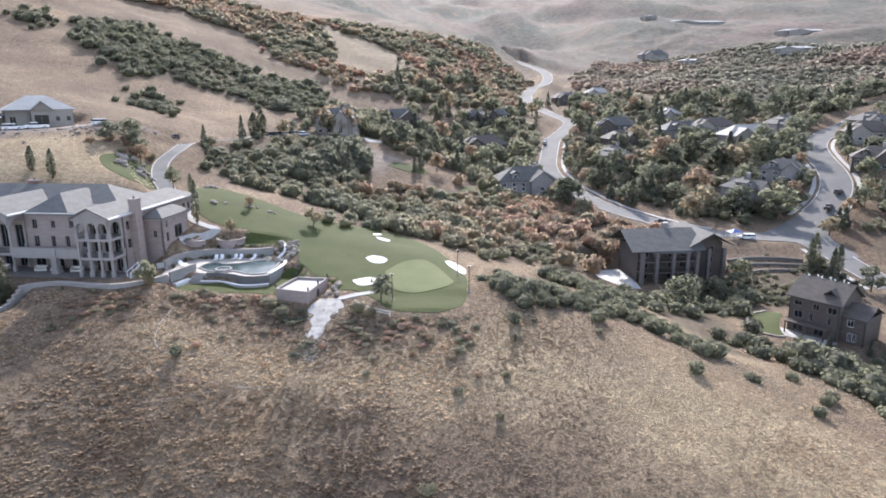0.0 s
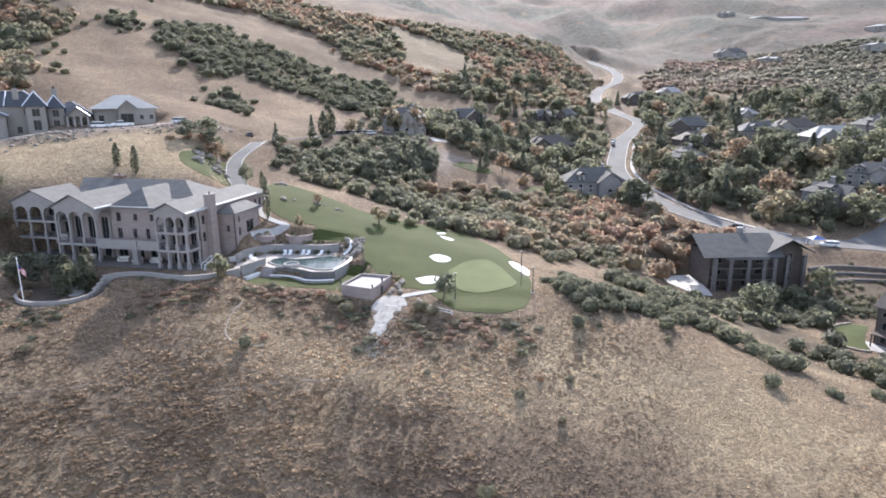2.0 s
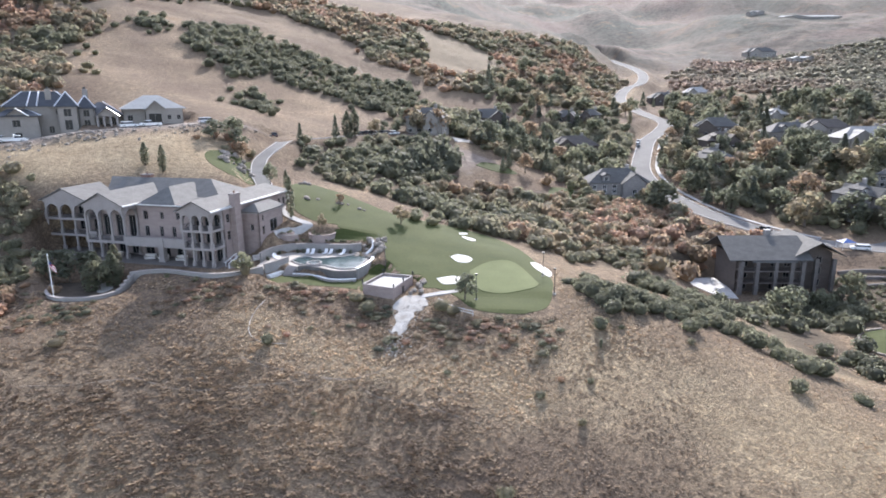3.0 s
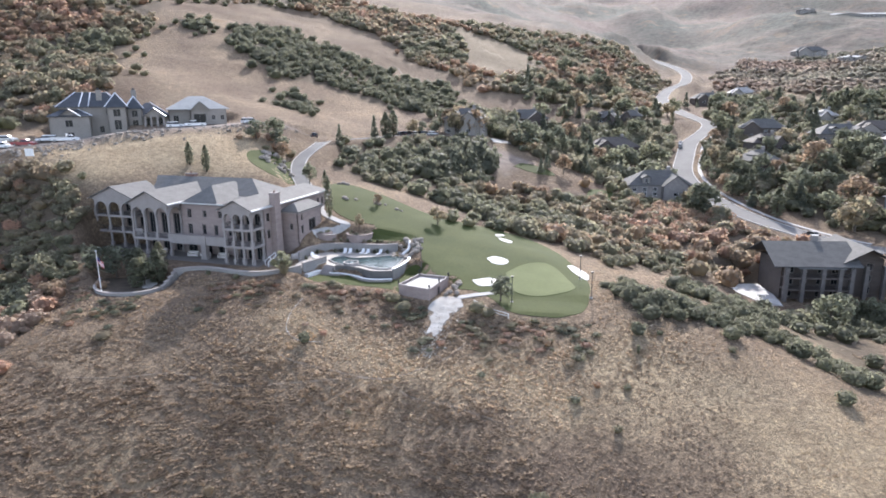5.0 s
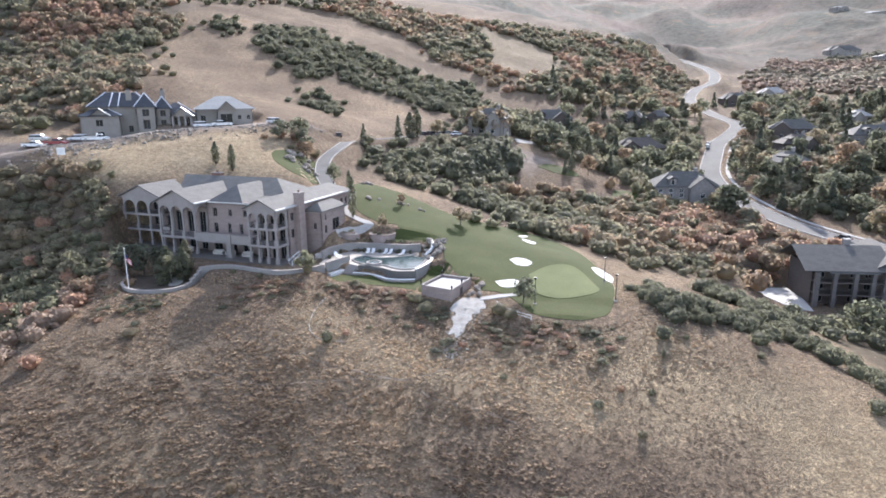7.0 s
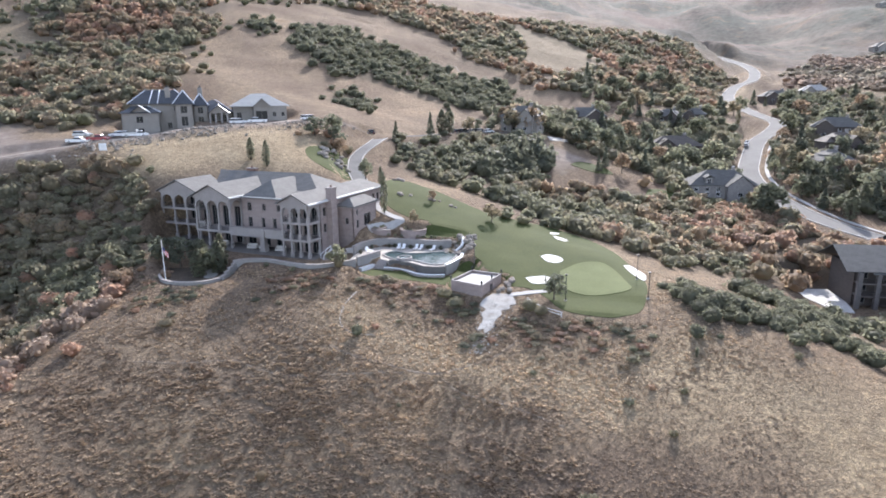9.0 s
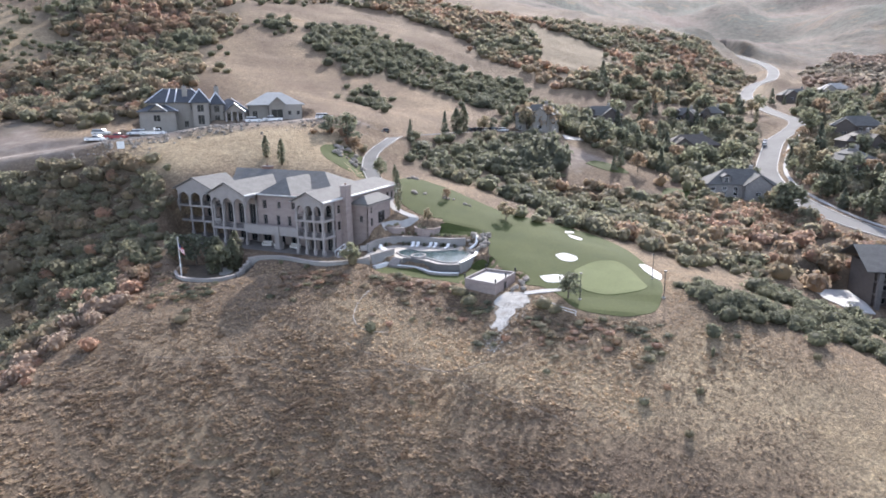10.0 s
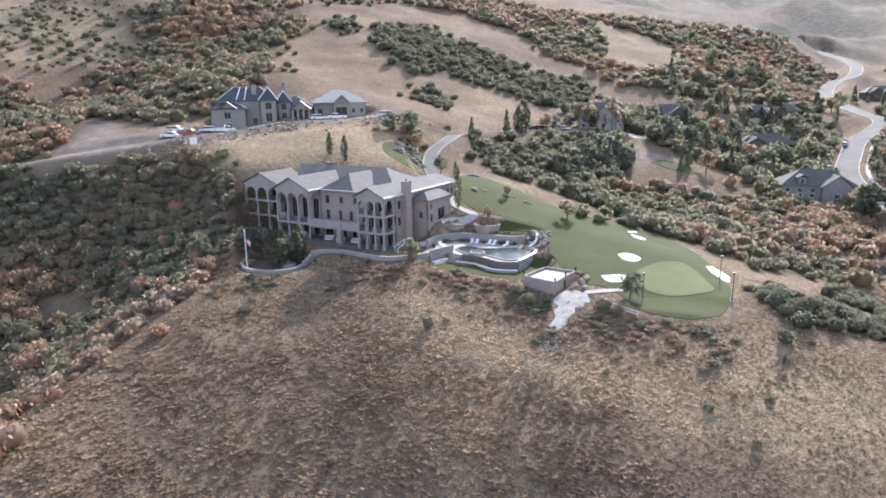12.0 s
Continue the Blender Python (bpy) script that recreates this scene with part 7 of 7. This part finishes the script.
# garden trees round the mansion and the green
for k, x, y, h, w in (("maple", -77.3, 101.5, 5.6, 5.4), ("poplar", -76.0, 103.6, 6.6, 14), ("poplar", -78.0, 100.2, 5.6, 13), ("poplar", -79.7, 104.2, 6.4, 15), ("poplar", -76.9, 106.0, 7.0, 13), ("maple", -86.2, 105.4, 6.4, 6.6), ("maple", -83.4, 107.6, 5.2, 5.2), ("maple", -89.6, 104.4, 6.0, 7.0), ("maple", -52.2, 107.0, 4.6, 4.6), ("maple", -10.9, 105.6, 4.6, 4.6), ("amber", -29.4, 141.5, 4.4, 4.8), ("amber", -45.0, 131.6, 3.6, 2.6)):
    tree(k, x, y, h, w)
# upper garden and driveway
for k, x, y, h, w in (("poplar", -53.0, 134.4, 9.4, 9), ("poplar", -60.2, 150.8, 5.0, 6), ("maple", -65.0, 152.6, 6.0, 5.0), ("poplar", -92.0, 142.5, 5.6, 10), ("poplar", -87.0, 141.5, 6.5, 9), ("maple", -81.0, 170.0, 6.0, 6.6), ("maple", -84.6, 174.6, 6.5, 7.4), ("amber", -78.6, 166.0, 5.0, 5.4), ("maple", -87.0, 168.0, 5.5, 6.5), ("spruce", -73.2, 197.5, 5.6, 6.0), ("amber", -45.3, 146.9, 2.8, 2.8)):
    tree(k, x, y, h, w)
# beside the two brown houses
for k, x, y, h, w in (("maple", 53.8, 136.6, 7.8, 10.0), ("maple", 60.0, 147.0, 6.6, 7.5), ("maple", 66.5, 149.0, 6.0, 6.6), ("maple", 72.6, 152.2, 5.8, 6.2), ("maple", 77.0, 158.0, 6.6, 7.0), ("spruce", 101, 158, 8.6, 9), ("poplar", 98.4, 164, 9.5, 12), ("poplar", 100.6, 166, 9.8, 12), ("poplar", 103.6, 160, 8.5, 12), ("maple", 106, 150, 6.6, 7.2), ("spruce", 87, 112, 5.5, 6.5), ("maple", 92, 116, 6.2, 7.4), ("spruce", 78.5, 108.6, 3.4, 4.2), ("spruce", 73.2, 112.2, 3.0, 4.0)):
    tree(k, x, y, h, w)
# a row on the parking bench and clumps round the grove houses
for k, x, y, h in (("spruce", -69, 222, 8), ("poplar", -66.5, 228, 9), ("poplar", -64.8, 232, 10), ("amber", -60, 243, 6.5), ("maple", -57.4, 248, 5.5), ("maple", -53, 254, 5.5), ("maple", -45.5, 256, 8), ("poplar", -43, 262, 9), ("amber", -49, 262, 9), ("amber", -46, 266, 10), ("maple", -51, 265, 9), ("amber", -36, 262, 9.5),
                   ("poplar", -38, 265, 10), ("maple", -33, 268, 9), ("spruce", -8, 240, 8), ("spruce", -10, 233, 6), ("amber", -2, 240, 7.5), ("spruce", 6, 252, 9.5), ("spruce", 20, 262, 9)):
    tree(k, x, y, h, h * (2.0 if k == "poplar" else 0.95))
for x, y, h, w in ((-45.4, 255.0, 11.5, 8.5), (-37.6, 255.6, 10.5, 8.5), (-41.6, 256.4, 8.0, 7.0)):
    tree("amber", x, y, h, w)
# street trees along both roads
for line, off, a, b, gap in ((EAST_S, 9.5, 4, 50, 7.5), (ROAD_S, 9.6, 44, 90, 10), (EAST_S, -10.5, 14, 54, 9)):
    run, last = 0.0, -99.0
    for p, q in zip(line[a:b], line[a + 1:b + 1]):
        run += math.hypot(q[0] - p[0], q[1] - p[1])
        if run - last > gap:
            last = run
            dx, dy = q[0] - p[0], q[1] - p[1]
            ln = math.hypot(dx, dy)
            x, y = p[0] + dy / ln * off + tree_rng.uniform(-1, 1), p[1] - dx / ln * off + tree_rng.uniform(-1, 1)
            d1, d2 = (float(line_near(np.array([x]), np.array([y]), L_)[0][0]) for L_ in (ROAD_S, EAST_S))
            if min(d1, d2) > 8:
                h = tree_rng.uniform(4.5, 7)
                tree(tree_rng.choice(("maple", "maple", "maple", "amber", "spruce")), x, y, h, h * tree_rng.uniform(0.95, 1.3))
# trees scattered through the village
village_spots = 0
while village_spots < 290:
    a, d = radians(tree_rng.uniform(-4, 38)), tree_rng.uniform(225, 470)
    x, y = d * math.sin(a), d * math.cos(a)
    if not bool(keep_clear(np.array([x]), np.array([y]))[0]) or (x < 40 and d < 250):
        continue
    village_spots += 1
    k = tree_rng.choice(("maple", "maple", "maple", "maple", "amber", "spruce", "spruce", "poplar"))
    h = tree_rng.uniform(6, 12)
    tree(k, x, y, h, h * (2.0 if k == "poplar" else tree_rng.uniform(1.0, 1.35)))
# rocks: along the bench, round the upper garden and the lawn's edge
for k in range(60):
    p = BENCH_S[18 + rock_rng.randrange(26)]
    boulder(p[0] + rock_rng.uniform(1.5, 9), p[1] - rock_rng.uniform(3.0, 8.5), rock_rng.uniform(0.2, 0.6))
for k in range(36):
    s = rock_rng.random()
    boulder(-121 + 13 * s + rock_rng.uniform(-1, 1), 146.5 + 15 * s + rock_rng.uniform(-1, 1), rock_rng.uniform(0.25, 0.6))
for k in range(26):
    boulder(rock_rng.uniform(-82, -72), rock_rng.uniform(156, 166), rock_rng.uniform(0.4, 1.0))
for x, y in ((-53.8, 147.0), (-53.0, 146.2), (-51.0, 147.4), (-46.2, 148.0), (-45.0, 147.4), (-43.8, 147.9), (-40.4, 146.4), (-39.2, 146.0), (-59.5, 158.5), (-58.4, 159.4), (-57.2, 159.0)):
    boulder(x, y, rock_rng.uniform(0.35, 0.7))

# ---- dry tussocks on the near slope, low shrubs, the planting ----
def tussock(seed, blades, lean):
    r = np.random.default_rng(seed)
    v, q = [], []
    for k in range(blades):
        a = r.uniform(0, 6.283)
        d = np.array((math.cos(a), math.sin(a), 0))
        s = np.array((-d[1], d[0], 0)) * r.uniform(0.13, 0.27)
        foot, tip = d * r.uniform(-0.2, 0.3), d * r.uniform(0.5, 1.0) * lean
        z1 = r.uniform(0.35, 1.0)
        i = len(v)
        v += [foot - s * 1.3 - (0, 0, 0.1), foot + s * 1.3 - (0, 0, 0.1), tip + s * 0.5 + (0, 0, z1), tip - s * 0.5 + (0, 0, z1)]
        q += [(i, i + 1, i + 2, i + 3)]
    return np.array(v), np.array(q)


TUSSOCKS = [tussock(500 + k, 9, 1.0) for k in range(10)]
SAGE_EDGE = [(-86, 44), (-83, 58), (-76, 71), (-62, 80), (-53, 84.5), (-42, 82.5), (-25.4, 81.6), (-15.3, 81), (-7.2, 78.3), (-3.2, 73.4), (0.5, 68), (4, 56), (-20, 44), (-60, 36)]
PALE_BAND = [(-46, 95), (-37, 95), (-28, 91.5), (-16.7, 88.5), (-0.6, 90), (3.4, 83.4), (1.4, 77.5), (-6.5, 78.6), (-15.6, 82.1), (-25, 83), (-36, 86)]


def near_slope():
    rng = np.random.default_rng(77)
    n = 56000
    a, d = np.radians(rng.uniform(-66, 44, n)), 56 + 74 * rng.random(n) ** 0.8
    x, y = d * np.sin(a), d * np.cos(a)
    ok = keep_clear(x, y)
    for ring in (LAWN, DECK, PADS[0][0], PADS[1][0], [(-30, 107), (-23, 103), (-21, 112), (-27, 119), (-50, 113), (-49, 110), (-40, 108.6)], [(-10.8, 100), (4.2, 100), (5, 110), (-10, 110)]):
        ok &= ring_distance(x, y, ring) > 0.6
    ok &= ring_distance(x, y, [(-21.6, 104.9), (-18.4, 104.9), (-17.2, 102.6), (-18.7, 100.9), (-19.6, 96.7), (-20.9, 94.7), (-21.9, 95.6), (-22.8, 102.1)]) > 0.2
    # the bunches stand in broken rows across the slope, with bare gaps between
    rows = lattice(x / 2.6, y / 1.15, 61) * 0.55 + lattice(x / 7, y / 3.4, 62) * 0.45
    inside_band = 1 - ease(-3, 3, ring_distance(x, y, PALE_BAND) + lattice(x / 5, y / 2.5, 69) * 2.5)
    ok &= rows + 0.5 * inside_band + rng.normal(size=n) * 0.35 > -0.36
    ok &= line_near(x, y, RUT)[0] + 0.3 * lattice(x / 1.5, y / 1.5, 70) > 0.25
    x, y, rows = x[ok], y[ok], rows[ok]
    n = len(x)
    sage = 1 - ease(-4, 4, ring_distance(x, y, SAGE_EDGE) + lattice(x / 6, y / 6, 68) * 3)
    pale = 1 - ease(-3, 3, ring_distance(x, y, PALE_BAND) + lattice(x / 5, y / 2.5, 69) * 2.5)
    tone = 0.5 + 0.2 * lattice(x / 14, y / 14, 63) + 0.16 * lattice(x / 4, y / 4, 64) + 0.2 * rows + rng.normal(size=n) * 0.15
    short = ease(-4, 4, x) * (1 - ease(84, 92, y)) * (1 - ease(30, 44, x))
    tone += 0.55 * pale - 0.1 * sage + 0.1 * ease(14, 34, x) - 0.14 * short
    tone -= 0.3 * (1 - ease(0.5, 2.6, line_near(x, y, DRY_GULLY)[0] + lattice(x / 2, y / 2, 67)))
    size = rng.uniform(0.24, 0.56, n) * (1 + 0.3 * lattice(x / 5, y / 5, 66)) * (0.8 + 0.35 * sage) * (1 - 0.3 * ease(6, 30, x)) * (1 - 0.3 * short)
    v, q, t = planted(zip(x, y, ground(x, y), size, size * rng.uniform(0.18, 0.5, n), np.clip(tone, 0, 1)), TUSSOCKS, rng)
    tagged(new("dry_grass", quad_mesh("dry_grass", v, q, STRAW, t)), "bleached tussocks of dry bunch grass on the slope", "grass", "", "stuff")
    # low grey-green brush below the walls
    n = 430
    s = rng.random(n)
    x = -88 + 92 * s + rng.normal(size=n) * 1.5
    edge = np.interp(x, [-88, -80, -72, -60, -50, -40, -30, -22, -10, 4], [100, 92.5, 96, 103, 106, 107.5, 104.5, 101, 98.5, 99])
    y = edge - np.abs(rng.normal(size=n)) * 5.0
    ok = ring_distance(x, y, [(-22.5, 105), (-17, 105), (-17, 101), (-19, 94), (-22.5, 94)]) > 0.5
    for ring in (LAWN, PADS[0][0], PADS[1][0], DECK):
        ok &= ring_distance(x, y, ring) > 0.8
    ok &= lattice(x / 5, y / 5, 71) > -0.35
    x, y = x[ok], y[ok]
    r = rng.uniform(0.35, 1.3, len(x))
    tone = np.clip(0.56 + 0.4 * lattice(x / 6, y / 6, 72) + rng.normal(size=len(x)) * 0.2 - 0.3 * (1 - ease(3, 11, np.abs(x + 20))), 0.05, 1)
    v, q, t = planted(zip(x, y, ground(x, y) - 0.1, r, r * rng.uniform(0.35, 0.7, len(x)), tone), MID_CROWNS, rng)
    tagged(new("low_brush", quad_mesh("low_brush", v, q, OAK, t)), "low weedy brush in green, rust and straw below the walls", "shrubs", "", "stuff")


near_slope()


def shrub(x, y, r, h, tone, label="rounded green shrub on the slope"):
    rng = np.random.default_rng(int(abs(x * 31 + y * 17)))
    v, q, t = planted([(0, 0, -0.15, r, h, tone)], NEAR_CROWNS, rng)
    ob = tagged(new("shrub", quad_mesh("shrub", v, q, OAK, t)), label, "shrub")
    ob.location = (x, y, gz(x, y))
    return ob


for x, y, r, h, tone in ((-40.4, 89.2, 1.5, 1.6, 0.12), (-71.5, 82.5, 1.6, 1.1, 0.55), (-29.6, 102.8, 1.9, 1.7, 0.45), (-27.0, 100.6, 1.6, 1.6, 0.4), (-14.5, 101.6, 2.0, 1.8, 0.45), (-12.2, 100.2, 1.7, 1.5, 0.5), (7.4, 76.5, 0.9, 0.9, 0.5), (-2.0, 66.4, 1.6, 1.4, 0.4), (-42.3, 62.6, 0.8, 1.3, 0.6), (-28.8, 76.8, 0.6, 0.6, 0.5), (-51.8, 107.2, 1.3, 2.4, 0.5), (9, 84, 0.8, 0.8, 0.4), (24, 92, 0.8, 0.8, 0.45), (-60, 104.2, 0.9, 0.9, 0.4), (-66, 104.8, 0.8, 0.8, 0.35)):
    shrub(x, y, r, h, tone)
for x, y, r, h, tone in ((-190, 262, 2.6, 2.4, 0.15), (-186, 250, 2.4, 2.2, 0.2), (-182, 256, 2.0, 2.0, 0.3), (-207, 300, 2.2, 2.0, 0.25), (-200, 285, 2.4, 2.0, 0.3), (-262, 222, 2.2, 2.0, 0.2), (-270, 230, 2.4, 2.2, 0.25), (-285, 236, 2.2, 2.0, 0.3), (-276, 215, 2.8, 2.4, 0.2), (-30, 474, 3.4, 3.2, 0.2), (-24, 470, 3.0, 3.0, 0.3)):
    shrub(x, y, r, h, tone)
for x, y, r, h, tone in ((-84.5, 172, 2.4, 2.6, 0.95), (-81, 168.5, 2.2, 2.4, 0.8), (-87.6, 169, 2.0, 1.8, 0.9), (-78.5, 172.5, 2.0, 2.2, 0.5), (-90, 164, 1.5, 1.2, 0.7), (-82.5, 164.5, 1.4, 1.3, 0.45)):
    shrub(x, y, r, h, tone, "half-bare reddish shrub beside the upper lawn")
for k in range(34):
    a = rock_rng.random()
    if a < 0.4:
        x, y, z = rock_rng.uniform(-35.4, -30.4), rock_rng.uniform(123.5, 129.2), None
    elif a < 0.7:
        b = rock_rng.uniform(0, 6.28)
        x, y, z = -44.6 + 2.1 * math.cos(b), 130.4 + 2.1 * math.sin(b), 31.1
    else:
        b = rock_rng.uniform(0, 6.28)
        x, y, z = -52.8 + 1.4 * math.cos(b), 129.4 + 1.4 * math.sin(b), 31.3
    ob = shrub(x, y, rock_rng.uniform(0.35, 0.7), rock_rng.uniform(0.4, 0.8), rock_rng.uniform(0.1, 0.6), "small clipped garden shrub in a planting bed")
    if z:
        ob.location.z = z
for k in range(12):
    ob = shrub(-50.5 + 1.3 * k + rock_rng.uniform(-0.4, 0.4), 127.9 + 0.06 * k, 0.55, 0.6, rock_rng.uniform(0.05, 0.3), "low dark shrub along the retaining wall")

for x, y, r, h, tone in ((-107.3, 67.9, 3.4, 3.6, 0.9), (-111.0, 72.0, 2.8, 3.0, 0.85), (-99.1, 72.1, 2.6, 2.8, 0.95), (-96.0, 76.5, 2.4, 2.4, 0.92), (-100.0, 81.0, 2.6, 2.8, 0.3), (-104.5, 90.5, 2.6, 2.9, 0.88), (-97.0, 89.0, 2.3, 2.6, 0.9), (-93.0, 84.0, 2.2, 2.3, 0.97), (-92.0, 92.0, 2.0, 2.0, 0.99), (-116.7, 97.0, 2.4, 2.6, 0.82), (-118.0, 114.0, 2.6, 3.0, 0.84), (-124.1, 123.8, 1.8, 2.8, 0.8), (-112.0, 104.0, 2.2, 2.4, 0.86), (-122.5, 77.0, 3.2, 3.0, 0.3), (-127.0, 76.0, 3.4, 3.2, 0.45)):
    shrub(x, y, r, h, tone, "large scrub maple in the gully turning rust and green")
for x, y, r, h, tone in ((11.0, 91.6, 0.35, 1.5, 0.3), (4.9, 84.5, 0.7, 0.7, 0.75), (-4.1, 94.4, 0.5, 0.6, 0.3), (14.5, 96.0, 0.8, 0.7, 0.2)):
    shrub(x, y, r, h, tone, "small scraggy shrub in the dry grass")

for x, y in ((-48.6, 125.6), (-47.4, 126.0), (-43.9, 126.0), (-40.1, 126.1), (-39.6, 126.3), (-37.2, 126.4), (-52.4, 119.0), (-52.5, 122.6), (-51.9, 123.8)):
    shrub(x, y, 0.55, 0.9, 0.1, "dark clipped shrub against the pool deck wall").location.z = 27.9


def scree():
    """Loose rubble on the cut bank under the bench road."""
    rng = np.random.default_rng(55)
    n = 330
    line = np.array([p[:2] for p in BENCH_S[20:62]])
    p = line[rng.integers(len(line), size=n)] + rng.normal(size=(n, 2)) * 1.2
    off = 3.4 + np.abs(rng.normal(size=n)) * 4.0
    x, y = p[:, 0] + off * 0.66, p[:, 1] - off * 0.75
    ok = lattice(x / 5, y / 5, 83) > -0.25
    x, y = x[ok], y[ok]
    r = rng.uniform(0.12, 0.5, len(x)) ** 1.2
    v, q, t = planted(zip(x, y, ground(x, y) + r * 0.2, r, r * 0.7, np.zeros(len(x))), [pebble(760 + k) for k in range(4)], rng)
    tagged(new("scree", quad_mesh("scree", v, q, BOULDER, t)), "loose pale rubble on the cut bank under the dirt road", "rubble", "", "stuff")


scree()


def slope_rail():
    """White pipe rail stepping down the bank beside the green."""
    pts = [(-15.2, 103.9), (-13.6, 102.1), (-11.5, 100.4), (-8.9, 99.2)]
    t = thing("pipe_rail", 0, 0, 0, 0, "low white pipe rail down the bank below the green", "rail")
    for w in (0.35, 0.8):
        part("pipe", Geo().tube([(x, y, gz(x, y) + w) for x, y in pts], 0.05, 6), WHITE, t)
    for x, y in pts:
        part("post", Geo().box(x - 0.05, y - 0.05, gz(x, y) - 0.2, x + 0.05, y + 0.05, gz(x, y) + 0.85), WHITE, t)


slope_rail()


def site_board():
    """Blank board on two posts beside the bench road."""
    t = thing("site_board", -128.1, 132.4, gz(-128.1, 132.4), 30, "plain white board on two posts beside the dirt road", "sign")
    part("board", Geo().box(-0.9, -0.04, 0.7, 0.9, 0.04, 2.5), WHITE, t)
    for a in (-0.75, 0.75):
        part("post", Geo().box(a - 0.06, 0.045, -0.3, a + 0.06, 0.16, 2.4), BARK, t)


site_board()


def hose():
    pts = smooth_line([(-45.0, 99.8), (-45.4, 95.6), (-44.4, 91.4), (-41.5, 89.4), (-37.5, 89.6)], 6)
    g = Geo().tube([(p[0], p[1], gz(p[0], p[1]) + 0.06) for p in pts], 0.045, 5)
    solid("drain_hose", g, CUSHION, "pale drain hose lying in a curve on the slope", "hose")


hose()


def trail(line, half):
    """A game trail worn pale into the grass."""
    pts = smooth_line(line, 10)
    rng = random.Random(8)
    g, rows = Geo(), []
    for i, p in enumerate(pts):
        d = pts[min(i + 1, len(pts) - 1)] - pts[max(i - 1, 0)]
        d = d / math.hypot(*d)
        w = half * rng.uniform(0.6, 1.3)
        off = rng.uniform(-0.08, 0.08)
        for s in (-w, w):
            x, y = p[0] + d[1] * (s + off), p[1] - d[0] * (s + off)
            rows.append((x, y, gz(x, y) + 0.05))
        rows += [(rows[-1][0], rows[-1][1], rows[-1][2] - 0.3), (rows[-2][0], rows[-2][1], rows[-2][2] - 0.3)]
    n = len(pts)
    g.add(rows, [(4 * i + a, 4 * i + b, 4 * i + 4 + b, 4 * i + 4 + a) for i in range(n - 1) for a, b in ((0, 1), (1, 2), (3, 0))])
    solid("trail", g, TRAIL, "narrow pale game trail worn across the dry slope", "path", "", "structure")


TRAIL = surface("trodden_straw_trail", (0.22, 0.175, 0.135), (0.33, 0.27, 0.205), 0.8, 5.0, 0.95, bump=0.5, depth=0.04, spec=0.1)
trail([(-70, 73.0), (-65.1, 75.2), (-57.0, 79.1), (-51.3, 78.3), (-44.4, 79.0), (-33.1, 82.3), (-26.1, 83.7), (-21.3, 80.9), (-14.1, 79.5), (-6, 77)], 0.07)
trail([(-44.0, 86.0), (-39.8, 84.7), (-33.8, 84.1), (-26.1, 83.7), (-21.1, 86.2), (-17.4, 89.1), (-15, 93)], 0.09)

trail([(-89.8, 295.2), (-89.3, 317.7), (-88.8, 334.9), (-90.6, 349.5), (-98.6, 367.2)], 0.5)
trail([(-89.3, 317.7), (-93.5, 326.0), (-100.0, 330.0)], 0.45)


def gravel_scatter():
    """Loose white stones strewn round the gravel spill."""
    rng = np.random.default_rng(91)
    y = rng.uniform(89, 105, 420)
    mid = np.interp(y, [89, 94, 97, 101, 105], [-20.6, -20.6, -20.4, -19.9, -19.8])
    x = mid + rng.normal(size=420) * np.interp(y, [89, 95, 105], [0.9, 1.2, 2.0])
    r = rng.uniform(0.04, 0.13, 420)
    v, q, t = planted(zip(x, y, ground(x, y) + 0.06, r, r * 0.6, np.zeros(420)), [pebble(700 + k) for k in range(4)], rng)
    tagged(new("loose_gravel", quad_mesh("loose_gravel", v, q, GRAVEL, t)), "loose white stones strewn down the dry slope", "gravel", "", "stuff")


gravel_scatter()

build_ground()
grow_thickets()
